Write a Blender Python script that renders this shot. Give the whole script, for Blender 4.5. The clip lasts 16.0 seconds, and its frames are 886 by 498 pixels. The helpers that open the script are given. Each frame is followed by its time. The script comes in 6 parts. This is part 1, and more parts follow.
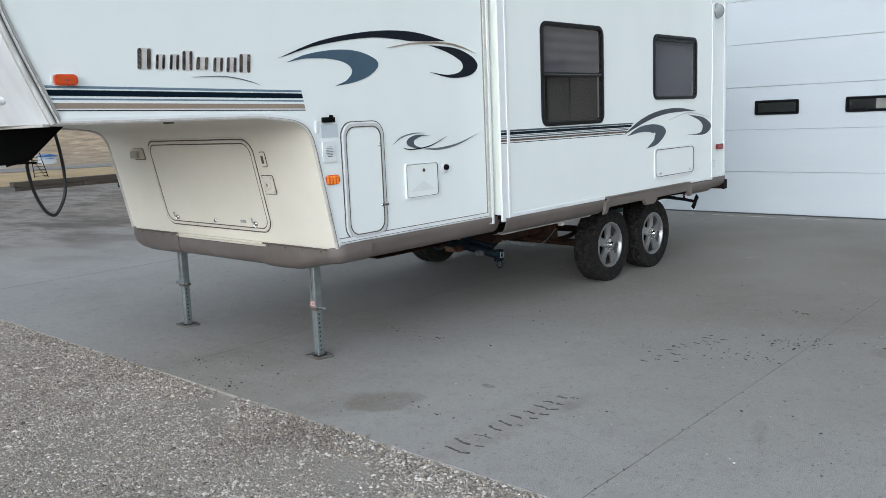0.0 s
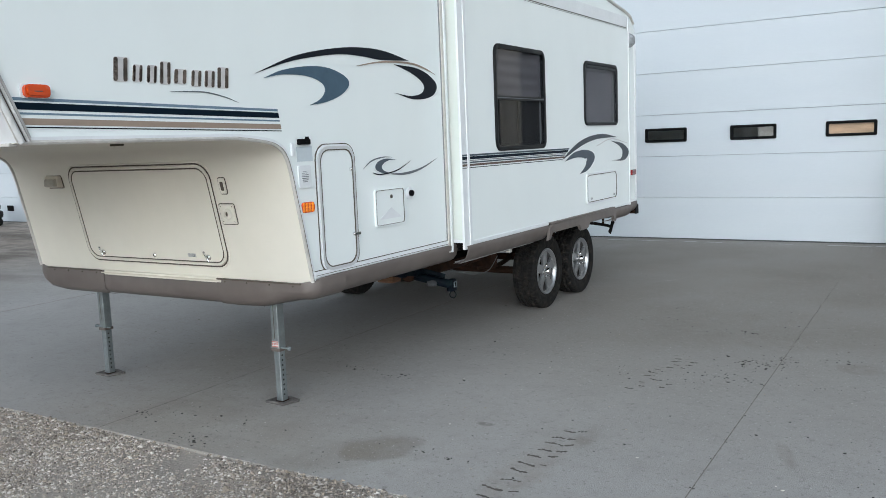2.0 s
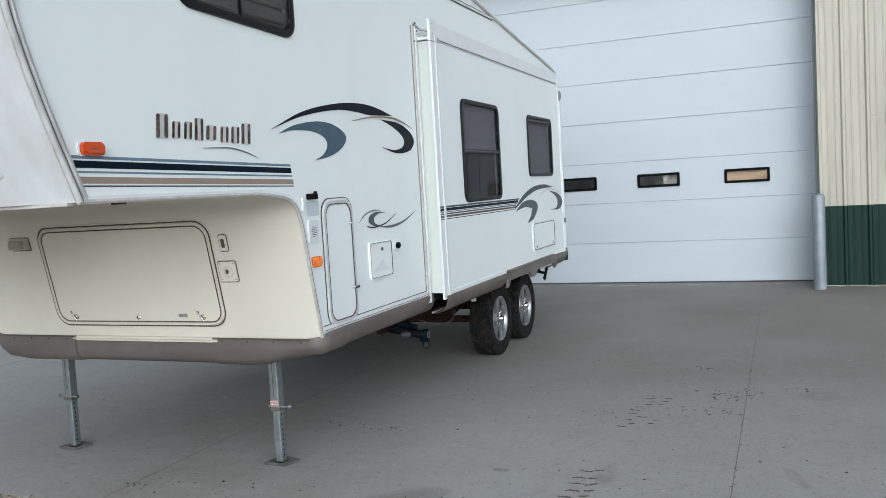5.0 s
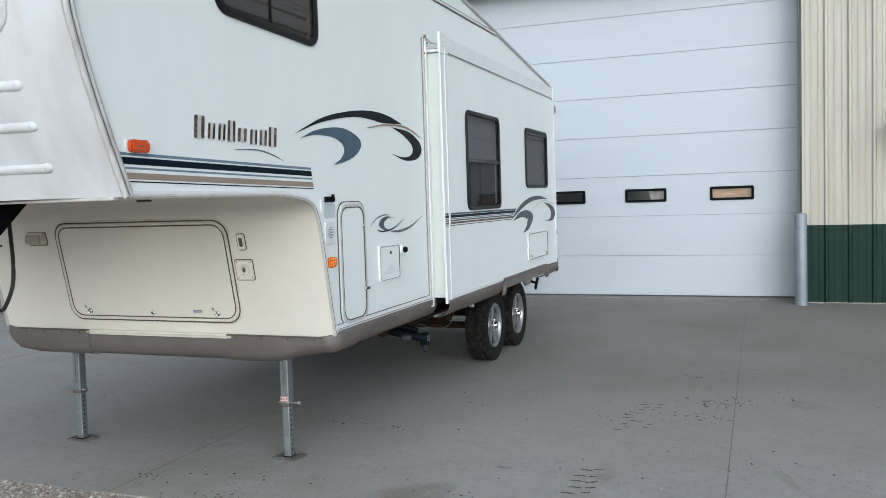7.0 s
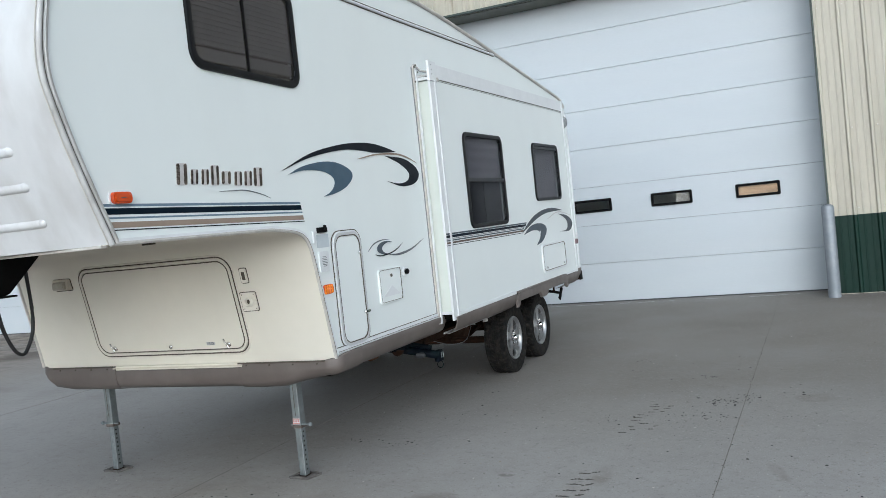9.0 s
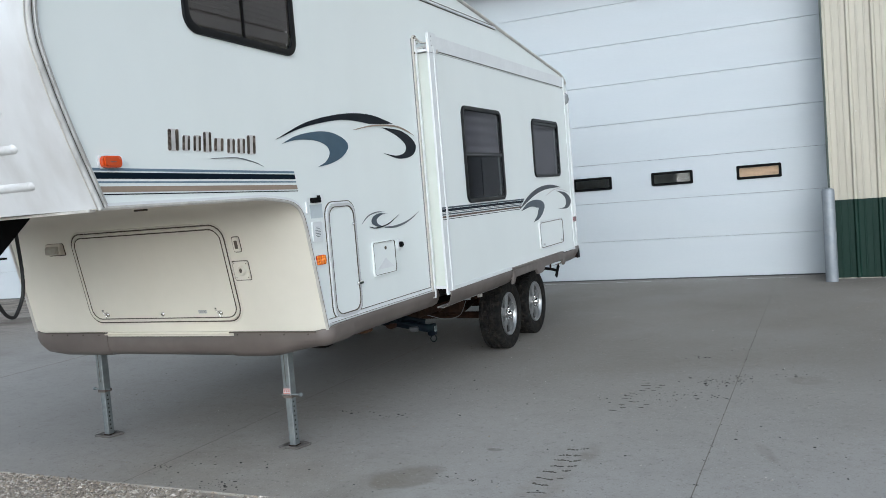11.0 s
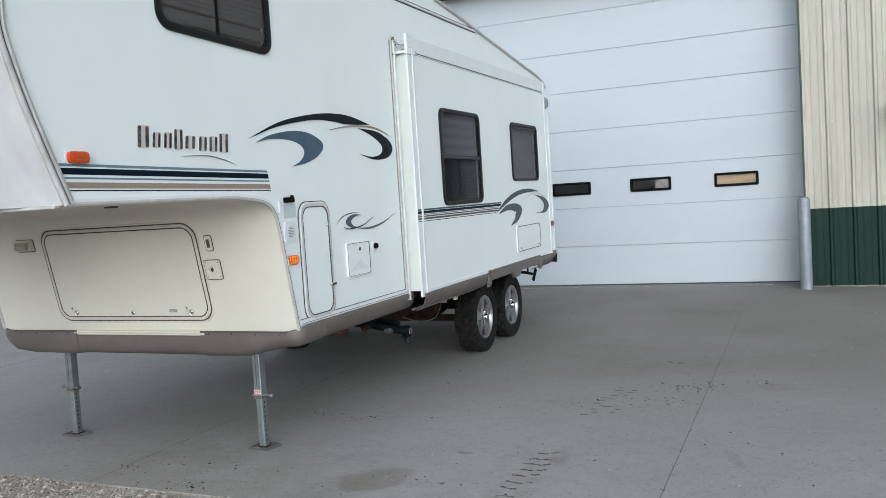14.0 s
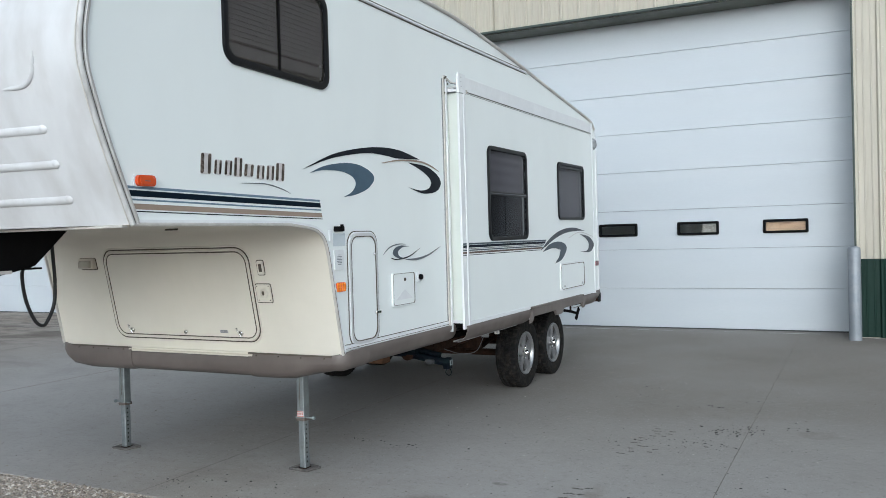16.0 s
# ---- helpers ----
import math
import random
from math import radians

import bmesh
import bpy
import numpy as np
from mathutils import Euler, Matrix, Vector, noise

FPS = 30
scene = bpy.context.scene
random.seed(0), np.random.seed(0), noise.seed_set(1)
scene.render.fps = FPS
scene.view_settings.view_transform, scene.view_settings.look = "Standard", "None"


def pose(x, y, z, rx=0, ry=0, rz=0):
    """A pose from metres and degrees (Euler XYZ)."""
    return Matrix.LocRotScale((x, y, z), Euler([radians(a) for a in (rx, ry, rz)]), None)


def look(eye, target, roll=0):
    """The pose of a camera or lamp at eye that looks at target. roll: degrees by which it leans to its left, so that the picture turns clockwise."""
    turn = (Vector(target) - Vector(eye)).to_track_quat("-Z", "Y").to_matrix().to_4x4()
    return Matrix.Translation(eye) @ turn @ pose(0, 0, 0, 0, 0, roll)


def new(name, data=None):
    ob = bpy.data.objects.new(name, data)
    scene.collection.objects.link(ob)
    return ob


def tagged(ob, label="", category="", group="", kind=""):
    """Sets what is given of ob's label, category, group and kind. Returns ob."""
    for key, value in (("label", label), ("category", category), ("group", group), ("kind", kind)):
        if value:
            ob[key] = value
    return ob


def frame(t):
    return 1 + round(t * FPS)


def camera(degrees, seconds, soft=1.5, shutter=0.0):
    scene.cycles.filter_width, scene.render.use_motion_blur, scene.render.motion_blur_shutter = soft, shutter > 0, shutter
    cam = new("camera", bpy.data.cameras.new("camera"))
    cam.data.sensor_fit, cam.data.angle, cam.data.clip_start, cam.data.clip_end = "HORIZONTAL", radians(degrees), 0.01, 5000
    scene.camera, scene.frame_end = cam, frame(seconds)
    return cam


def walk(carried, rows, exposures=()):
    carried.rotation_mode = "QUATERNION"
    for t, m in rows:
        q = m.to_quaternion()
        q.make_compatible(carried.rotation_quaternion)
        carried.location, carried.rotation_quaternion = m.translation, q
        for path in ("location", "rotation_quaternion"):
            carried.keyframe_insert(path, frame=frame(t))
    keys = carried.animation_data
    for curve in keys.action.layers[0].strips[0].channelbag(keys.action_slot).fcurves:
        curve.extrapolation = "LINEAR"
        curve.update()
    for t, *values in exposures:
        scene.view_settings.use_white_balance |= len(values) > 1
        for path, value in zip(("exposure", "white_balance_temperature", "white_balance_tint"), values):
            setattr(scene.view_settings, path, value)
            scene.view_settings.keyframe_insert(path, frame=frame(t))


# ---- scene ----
cam = camera(55.8, 16.0, soft=0.8)
PATH = [
    (0, (0.13, 0.139, 1.584), (-1.194, 1.606, 1.274), -2.4),
    (0.5, (-0.133, 0.029, 1.576), (-1.388, 1.567, 1.328), -2.7),
    (1, (-0.338, -0.066, 1.598), (-1.518, 1.531, 1.365), -3.0),
    (1.5, (-0.535, -0.091, 1.567), (-1.674, 1.537, 1.336), -3.5),
    (2, (-0.728, -0.101, 1.569), (-1.76, 1.594, 1.315), -2.3),
    (2.5, (-0.837, -0.215, 1.565), (-1.766, 1.544, 1.361), -2.0),
    (3, (-0.981, -0.434, 1.602), (-1.894, 1.339, 1.457), -2.4),
    (3.5, (-1.105, -0.451, 1.594), (-1.98, 1.343, 1.459), -2.4),
    (4, (-1.223, -0.398, 1.598), (-2.047, 1.42, 1.468), -5.1),
    (4.2, (-1.262, -0.406, 1.609), (-2.077, 1.414, 1.464), -4.9),
    (6.5, (-1.488, -0.764, 1.582), (-2.174, 1.111, 1.464), -2.0),
    (7, (-1.493, -0.773, 1.583), (-2.2, 1.095, 1.463), -1.8),
    (7.5, (-1.455, -0.807, 1.588), (-2.183, 1.053, 1.477), -2.5),
    (8, (-1.359, -0.804, 1.591), (-2.097, 1.052, 1.484), -3.9),
    (8.5, (-1.179, -0.811, 1.582), (-1.96, 1.028, 1.498), -5.5),
    (9, (-1.026, -0.831, 1.593), (-1.856, 0.987, 1.52), -6.0),
    (11.5, (-0.988, -0.771, 1.571), (-1.818, 1.043, 1.435), -4.5),
    (12, (-0.966, -0.755, 1.573), (-1.79, 1.062, 1.44), -4.5),
    (12.5, (-0.947, -0.752, 1.571), (-1.766, 1.068, 1.445), -4.4),
    (13, (-0.943, -0.779, 1.573), (-1.758, 1.043, 1.45), -4.3),
    (13.5, (-0.949, -0.782, 1.567), (-1.757, 1.044, 1.445), -4.0),
    (14, (-0.956, -0.759, 1.566), (-1.752, 1.071, 1.439), -3.7),
    (14.5, (-0.963, -0.764, 1.565), (-1.75, 1.07, 1.438), -3.1),
    (15, (-0.965, -0.78, 1.56), (-1.762, 1.05, 1.429), -2.6),
    (15.5, (-0.936, -0.831, 1.553), (-1.783, 0.976, 1.415), -2.7),
    (16, (-0.884, -0.883, 1.545), (-1.778, 0.906, 1.511), -1.6),
]
walk(cam, [(t, look(eye, target, roll)) for t, eye, target, roll in PATH],
     exposures=[(0.0, 0.22, 5630, 5), (2.5, 0.16, 5630, 5), (7.0, 0.12, 5630, 5), (16.0, 0.12, 5630, 5)])

# ---------- world, sun ----------
SUN_AZ = radians(24)      # the low sun stands behind the camera, a little to the right
SUN_EL = radians(16)
world = bpy.data.worlds.new("dusk_sky")
scene.world = world
world.use_nodes = True
wn = world.node_tree
sky = wn.nodes.new("ShaderNodeTexSky")
sky.sky_type = 'NISHITA'
sky.sun_disc = False
sky.sun_elevation = SUN_EL
sky.sun_rotation = math.pi - SUN_AZ
sky.dust_density = 2.0
sky.ozone_density = 1.0
haze = wn.nodes.new("ShaderNodeHueSaturation")      # thin high overcast takes most of the blue out of the sky
haze.inputs["Saturation"].default_value = 0.35
wn.links.new(sky.outputs[0], haze.inputs["Color"])
wn.links.new(haze.outputs[0], wn.nodes["Background"].inputs[0])
wn.nodes["Background"].inputs[1].default_value = 0.15
sun_data = bpy.data.lights.new("sun", 'SUN')
sun_data.energy = 1.80
sun_data.angle = radians(85)
sun_data.color = (1.0, 0.97, 0.93)
sun_lamp = new("sun", sun_data)
sun_dir = Vector((math.sin(SUN_AZ), -math.cos(SUN_AZ), math.tan(radians(22))))
sun_lamp.matrix_world = look(sun_dir * 50, (0, 0, 0))


# ---------- materials ----------
def material(name, color, rough=0.5, metal=0.0, vary=0.08, grain=30.0, patch=2.0, bump=0.0, bump_scale=200.0,
             dirt=None, dirt_amount=0.0, dirt_scale=3.0, streak=None, per_object=0.0, coat=0.0, spec=0.5):
    m = bpy.data.materials.new(name)
    m.use_nodes = True
    nt = m.node_tree
    b = nt.nodes["Principled BSDF"]
    tc = nt.nodes.new("ShaderNodeTexCoord")
    vec = tc.outputs["Object"]
    if streak:
        mp = nt.nodes.new("ShaderNodeMapping")
        mp.inputs["Scale"].default_value = streak
        nt.links.new(vec, mp.inputs[0])
        vec = mp.outputs[0]

    def nz(scale, detail=4.0, source=None):
        n = nt.nodes.new("ShaderNodeTexNoise")
        n.inputs["Scale"].default_value = scale
        n.inputs["Detail"].default_value = detail
        nt.links.new(source or tc.outputs["Object"], n.inputs["Vector"])
        return n.outputs["Fac"]

    def remap(src, lo, hi, a, c):
        r = nt.nodes.new("ShaderNodeMapRange")
        for k, v in zip((1, 2, 3, 4), (lo, hi, a, c)):
            r.inputs[k].default_value = v
        nt.links.new(src, r.inputs[0])
        return r.outputs[0]

    def math_node(op, a, c):
        n = nt.nodes.new("ShaderNodeMath")
        n.operation = op
        for k, v in enumerate((a, c)):
            if isinstance(v, (int, float)):
                n.inputs[k].default_value = v
            else:
                nt.links.new(v, n.inputs[k])
        return n.outputs[0]

    val = math_node('MULTIPLY', remap(nz(patch, 3.0, vec), 0.3, 0.7, 1 - vary, 1 + vary),
                    remap(nz(grain, 5.0, vec), 0.3, 0.7, 1 - vary * 0.7, 1 + vary * 0.7))
    if per_object:
        oi = nt.nodes.new("ShaderNodeObjectInfo")
        val = math_node('MULTIPLY', val, remap(oi.outputs["Random"], 0, 1, 1 - per_object, 1 + per_object))
    rgb = nt.nodes.new("ShaderNodeRGB")
    rgb.outputs[0].default_value = (*color, 1)
    mul = nt.nodes.new("ShaderNodeVectorMath")
    mul.operation = 'SCALE'
    nt.links.new(rgb.outputs[0], mul.inputs[0])
    nt.links.new(val, mul.inputs["Scale"])
    col = mul.outputs[0]
    if dirt:
        mx = nt.nodes.new("ShaderNodeMix")
        mx.data_type = 'RGBA'
        mask = math_node('MULTIPLY', remap(nz(dirt_scale, 6.0, vec), 0.45, 0.75, 0, 1), dirt_amount)
        nt.links.new(mask, mx.inputs["Factor"])
        nt.links.new(col, mx.inputs[6])
        mx.inputs[7].default_value = (*dirt, 1)
        col = mx.outputs[2]
    nt.links.new(col, b.inputs["Base Color"])
    nt.links.new(remap(nz(grain * 0.5), 0.3, 0.7, max(0.02, rough - 0.06), min(1, rough + 0.06)), b.inputs["Roughness"])
    b.inputs["Metallic"].default_value = metal
    b.inputs["Coat Weight"].default_value = coat
    b.inputs["Specular IOR Level"].default_value = spec
    if bump:
        bp = nt.nodes.new("ShaderNodeBump")
        bp.inputs["Strength"].default_value = bump
        bp.inputs["Distance"].default_value = 0.01
        nt.links.new(nz(bump_scale, 6.0, vec), bp.inputs["Height"])
        nt.links.new(bp.outputs[0], b.inputs["Normal"])
    return m


def glass(name, color, rough=0.02, ior=1.5):
    m = bpy.data.materials.new(name)
    m.use_nodes = True
    b = m.node_tree.nodes["Principled BSDF"]
    b.inputs["Base Color"].default_value = (*color, 1)
    b.inputs["Roughness"].default_value = rough
    b.inputs["Transmission Weight"].default_value = 1.0
    b.inputs["IOR"].default_value = ior
    return m


def thin_glass(name, tint):
    """A thin tinted sheet: straight through, with a clear gloss on top."""
    m = bpy.data.materials.new(name)
    m.use_nodes = True
    nt = m.node_tree
    nt.nodes.remove(nt.nodes["Principled BSDF"])
    tr = nt.nodes.new("ShaderNodeBsdfTransparent")
    tr.inputs[0].default_value = (*tint, 1)
    gl = nt.nodes.new("ShaderNodeBsdfGlossy")
    gl.inputs["Roughness"].default_value = 0.03
    mx = nt.nodes.new("ShaderNodeMixShader")
    mx.inputs[0].default_value = 0.062
    nt.links.new(tr.outputs[0], mx.inputs[1])
    nt.links.new(gl.outputs[0], mx.inputs[2])
    nt.links.new(mx.outputs[0], nt.nodes["Material Output"].inputs[0])
    return m


M_WHITE = material("white_fibreglass", (0.785, 0.82, 0.81), 0.38, vary=0.012, patch=0.5, grain=3, bump=0.012, bump_scale=1.6,
                   dirt=(0.56, 0.56, 0.52), dirt_amount=0.10, dirt_scale=1.1, streak=(1, 1.2, 0.6))
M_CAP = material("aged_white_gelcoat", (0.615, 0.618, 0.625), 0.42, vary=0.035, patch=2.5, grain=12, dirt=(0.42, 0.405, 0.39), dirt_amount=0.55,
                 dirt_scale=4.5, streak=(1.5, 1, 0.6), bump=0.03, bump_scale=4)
M_CREAM = material("yellowed_cream_fibreglass", (0.72, 0.68, 0.595), 0.45, vary=0.02, patch=1.2, grain=10, dirt=(0.6, 0.55, 0.45),
                   dirt_amount=0.2, dirt_scale=2.0, bump=0.02, bump_scale=3)
M_CREAMTRIM = material("aged_beige_trim", (0.60, 0.55, 0.46), 0.5, vary=0.08, patch=4, grain=40)
M_SLIDE_END = material("pale_green_white_panel", (0.68, 0.72, 0.67), 0.4, vary=0.02, patch=1.0, grain=8)
M_TRIM = material("white_aluminium_trim", (0.72, 0.735, 0.745), 0.35, vary=0.03, patch=6, grain=40)
M_OLDTRIM = material("weathered_trim", (0.52, 0.495, 0.46), 0.45, vary=0.12, patch=9, grain=50, dirt=(0.3, 0.27, 0.24), dirt_amount=0.35, dirt_scale=14)
M_NOSETRIM = material("dirty_white_moulding", (0.57, 0.565, 0.555), 0.45, vary=0.09, patch=5, grain=40, dirt=(0.24, 0.22, 0.20), dirt_amount=0.65, dirt_scale=12, streak=(1, 1, 0.5))
M_DOOR_EDGE = material("satin_aluminium_frame", (0.57, 0.575, 0.58), 0.38, 0.15, vary=0.02, patch=4, grain=20)
M_GASKET = material("dark_gasket", (0.085, 0.068, 0.052), 0.7, vary=0.15, patch=12, grain=60)
M_TAUPE = material("taupe_plastic_skirt", (0.126, 0.106, 0.095), 0.48, vary=0.05, patch=2, grain=20, dirt=(0.25, 0.22, 0.20), dirt_amount=0.3,
                   dirt_scale=3, bump=0.02, bump_scale=60)
M_BLACK = material("black_plastic", (0.0035, 0.0035, 0.004), 0.55, vary=0.1, spec=0.08)
M_BLACKMETAL = material("black_painted_steel", (0.004, 0.004, 0.0042), 0.7, spec=0.08, vary=0.2, patch=5, bump=0.03)
M_RUBBER = material("tyre_rubber", (0.009, 0.009, 0.009), 0.8, spec=0.18, vary=0.25, patch=10, grain=60, dirt=(0.075, 0.060, 0.046), dirt_amount=0.36, dirt_scale=22,
                    bump=0.15, bump_scale=150)
M_ALLOY = material("cast_aluminium", (0.34, 0.345, 0.35), 0.33, 0.75, vary=0.05, patch=20, grain=80, dirt=(0.2, 0.18, 0.16), dirt_amount=0.25, dirt_scale=20)
# dusty barrel metal, darkened to paint shade into the gaps between spokes
M_RIMDARK = material("dusty_rim_with_painted_shade", (0.13, 0.13, 0.13), 0.45, 0.6, vary=0.08, patch=12, grain=60, dirt=(0.10, 0.085, 0.07), dirt_amount=0.5, dirt_scale=14)
M_CHROME = material("chrome", (0.75, 0.75, 0.75), 0.12, 1.0, vary=0.02)
M_GALV = material("galvanised_steel", (0.29, 0.32, 0.325), 0.42, 0.75, vary=0.12, patch=14, grain=60, dirt=(0.16, 0.13, 0.11), dirt_amount=0.3, dirt_scale=12,
                  bump=0.05, bump_scale=80)
M_RUSTYGALV = material("rust_stained_steel", (0.16, 0.135, 0.12), 0.6, 0.4, vary=0.25, patch=30, grain=60, dirt=(0.09, 0.045, 0.028), dirt_amount=0.7, dirt_scale=25)
M_PINKBAR = material("faded_red_print", (0.42, 0.15, 0.13), 0.5, vary=0.15, patch=40)
M_FOOT = material("rust_stained_plate", (0.16, 0.15, 0.142), 0.7, 0.3, vary=0.25, patch=18, grain=60, dirt=(0.08, 0.06, 0.05), dirt_amount=0.5, dirt_scale=14)
M_RUST = material("rusty_frame", (0.022, 0.013, 0.009), 0.9, spec=0.1, vary=0.35, patch=6, grain=40, dirt=(0.075, 0.032, 0.018), dirt_amount=0.5, dirt_scale=8, bump=0.2)
M_UNDER = material("black_underbelly", (0.004, 0.0038, 0.0036), 0.9, spec=0.05, vary=0.2, patch=3)
M_BLUEBLACK = material("blue_black_hydraulic", (0.003, 0.0048, 0.009), 0.6, spec=0.06, vary=0.3, patch=12, dirt=(0.02, 0.045, 0.04), dirt_amount=0.3, dirt_scale=14)
M_BRASS = material("dull_brass", (0.28, 0.19, 0.07), 0.4, 0.6, vary=0.1)
M_MOTOR = material("dull_grey_motor", (0.06, 0.062, 0.066), 0.55, vary=0.15, patch=20)
M_AMBER = material("amber_plastic", (0.56, 0.060, 0.003), 0.25, vary=0.05, patch=20, coat=0.2)
M_LENSDOT = material("yellow_amber_lens", (0.85, 0.24, 0.015), 0.25, vary=0.05)
M_DEEPAMBER = material("deep_amber_plastic", (0.55, 0.045, 0.004), 0.3, vary=0.05)
M_RED = material("red_lens", (0.20, 0.010, 0.010), 0.2, vary=0.05)
M_NAVY = material("navy_vinyl", (0.004, 0.011, 0.020), 0.5, spec=0.07, vary=0.05)
M_CHAR = material("charcoal_vinyl", (0.012, 0.015, 0.021), 0.5, spec=0.07, vary=0.06)
M_SLATE = material("slate_blue_vinyl", (0.062, 0.103, 0.145), 0.4, spec=0.2, vary=0.08, patch=5)
M_PALESLATE = material("pale_slate_vinyl", (0.16, 0.225, 0.29), 0.4, spec=0.2, vary=0.05)
M_TAUPEVINYL = material("taupe_vinyl", (0.30, 0.235, 0.185), 0.4, spec=0.2, vary=0.05)
M_BROWNVINYL = material("brown_vinyl", (0.13, 0.094, 0.078), 0.45, spec=0.1, vary=0.05)
M_GREYVINYL = material("grey_vinyl", (0.135, 0.145, 0.16), 0.4, spec=0.2, vary=0.06)
M_STEELVINYL = material("steel_grey_vinyl", (0.085, 0.102, 0.122), 0.45, spec=0.12, vary=0.06)
M_DARKGREYVINYL = material("dark_grey_vinyl", (0.055, 0.062, 0.075), 0.4, spec=0.2, vary=0.06)
M_DOME = material("grey_ribbed_glass", (0.27, 0.28, 0.29), 0.2, vary=0.2, patch=30, grain=60)
M_STICKER = material("pale_grey_sticker", (0.52, 0.57, 0.60), 0.4, vary=0.04)
M_LENS = material("cloudy_beige_lens", (0.36, 0.33, 0.27), 0.35, vary=0.08, patch=20)
M_LETTER = material("dark_bronze_lettering", (0.10, 0.08, 0.07), 0.25, 0.4, vary=0.5, patch=14, grain=30)
M_LETTERBACK = material("pale_lettering_shadow", (0.56, 0.54, 0.53), 0.35, vary=0.1, patch=12)
M_BLIND = material("grey_window_blind", (0.19, 0.18, 0.188), 0.7, vary=0.06, grain=40)
M_SHADE = material("pale_pleated_shade", (0.38, 0.37, 0.39), 0.7, vary=0.07, patch=6, grain=30)
M_BEIGEBOARD = material("beige_board", (0.30, 0.275, 0.25), 0.7, vary=0.06)
# dark colour that stands in for the unlit room inside
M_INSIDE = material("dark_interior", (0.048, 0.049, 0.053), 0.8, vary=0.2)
M_PANE = thin_glass("smoked_glass", (0.60, 0.60, 0.62))
M_WINFRAME = material("black_window_frame", (0.006, 0.0065, 0.008), 0.42, spec=0.18, vary=0.15, patch=12, grain=40)
M_CLEAR = glass("garage_window_glass", (0.8, 0.82, 0.82))
M_GARAGE = material("white_garage_door_steel", (0.465, 0.498, 0.530), 0.42, vary=0.02, patch=0.7, grain=25, dirt=(0.6, 0.6, 0.58), dirt_amount=0.12,
                    dirt_scale=1.2, streak=(0.5, 1, 3.0), bump=0.025, bump_scale=90)
# tan that paints a sunset reflection into one garage window
M_SUNSETPANE = material("painted_sunset_reflection", (0.62, 0.42, 0.27), 0.8, vary=0.08, patch=4, grain=14, dirt=(0.3, 0.2, 0.14), dirt_amount=0.5, dirt_scale=3, streak=(0.6, 1, 5))
M_OLDWOOD = material("old_brown_timber", (0.14, 0.072, 0.038), 0.85, vary=0.2, patch=6, grain=30, streak=(1, 1, 6))
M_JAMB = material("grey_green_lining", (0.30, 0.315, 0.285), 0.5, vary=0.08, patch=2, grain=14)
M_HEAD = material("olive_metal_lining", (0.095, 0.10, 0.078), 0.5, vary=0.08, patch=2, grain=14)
M_SEAM = material("grey_seam_strip", (0.20, 0.21, 0.22), 0.7, vary=0.1)
M_SEAL = material("dark_rubber_seal", (0.05, 0.052, 0.055), 0.8, vary=0.1)
M_SIDING = material("tan_metal_siding", (0.43, 0.40, 0.325), 0.45, vary=0.04, patch=1.5, grain=12, dirt=(0.28, 0.255, 0.21), dirt_amount=0.35, dirt_scale=2.0,
                    streak=(3, 3, 0.3))
M_GREEN = material("dark_green_metal_siding", (0.0050, 0.0225, 0.0155), 0.55, spec=0.22, vary=0.08, patch=2, grain=14, dirt=(0.013, 0.029, 0.022), dirt_amount=0.35,
                   dirt_scale=2.5, streak=(3, 3, 0.3))
M_FLASH = material("dark_olive_flashing", (0.030, 0.045, 0.036), 0.45, vary=0.08, patch=2)
M_BOLLARD = material("grey_painted_bollard", (0.215, 0.235, 0.26), 0.5, 0.2, vary=0.08, patch=4, grain=20, dirt=(0.33, 0.34, 0.35), dirt_amount=0.4, dirt_scale=5,
                     bump=0.05, bump_scale=30)
M_ROOF = material("brown_metal_roof", (0.25, 0.24, 0.22), 0.5, vary=0.06)
M_CONCRETE = material("worn_concrete", (0.406, 0.390, 0.370), 0.82, vary=0.05, patch=0.45, grain=60, dirt=(0.285, 0.264, 0.236), dirt_amount=0.35, dirt_scale=0.4,
                      bump=0.35, bump_scale=160, per_object=0.02)


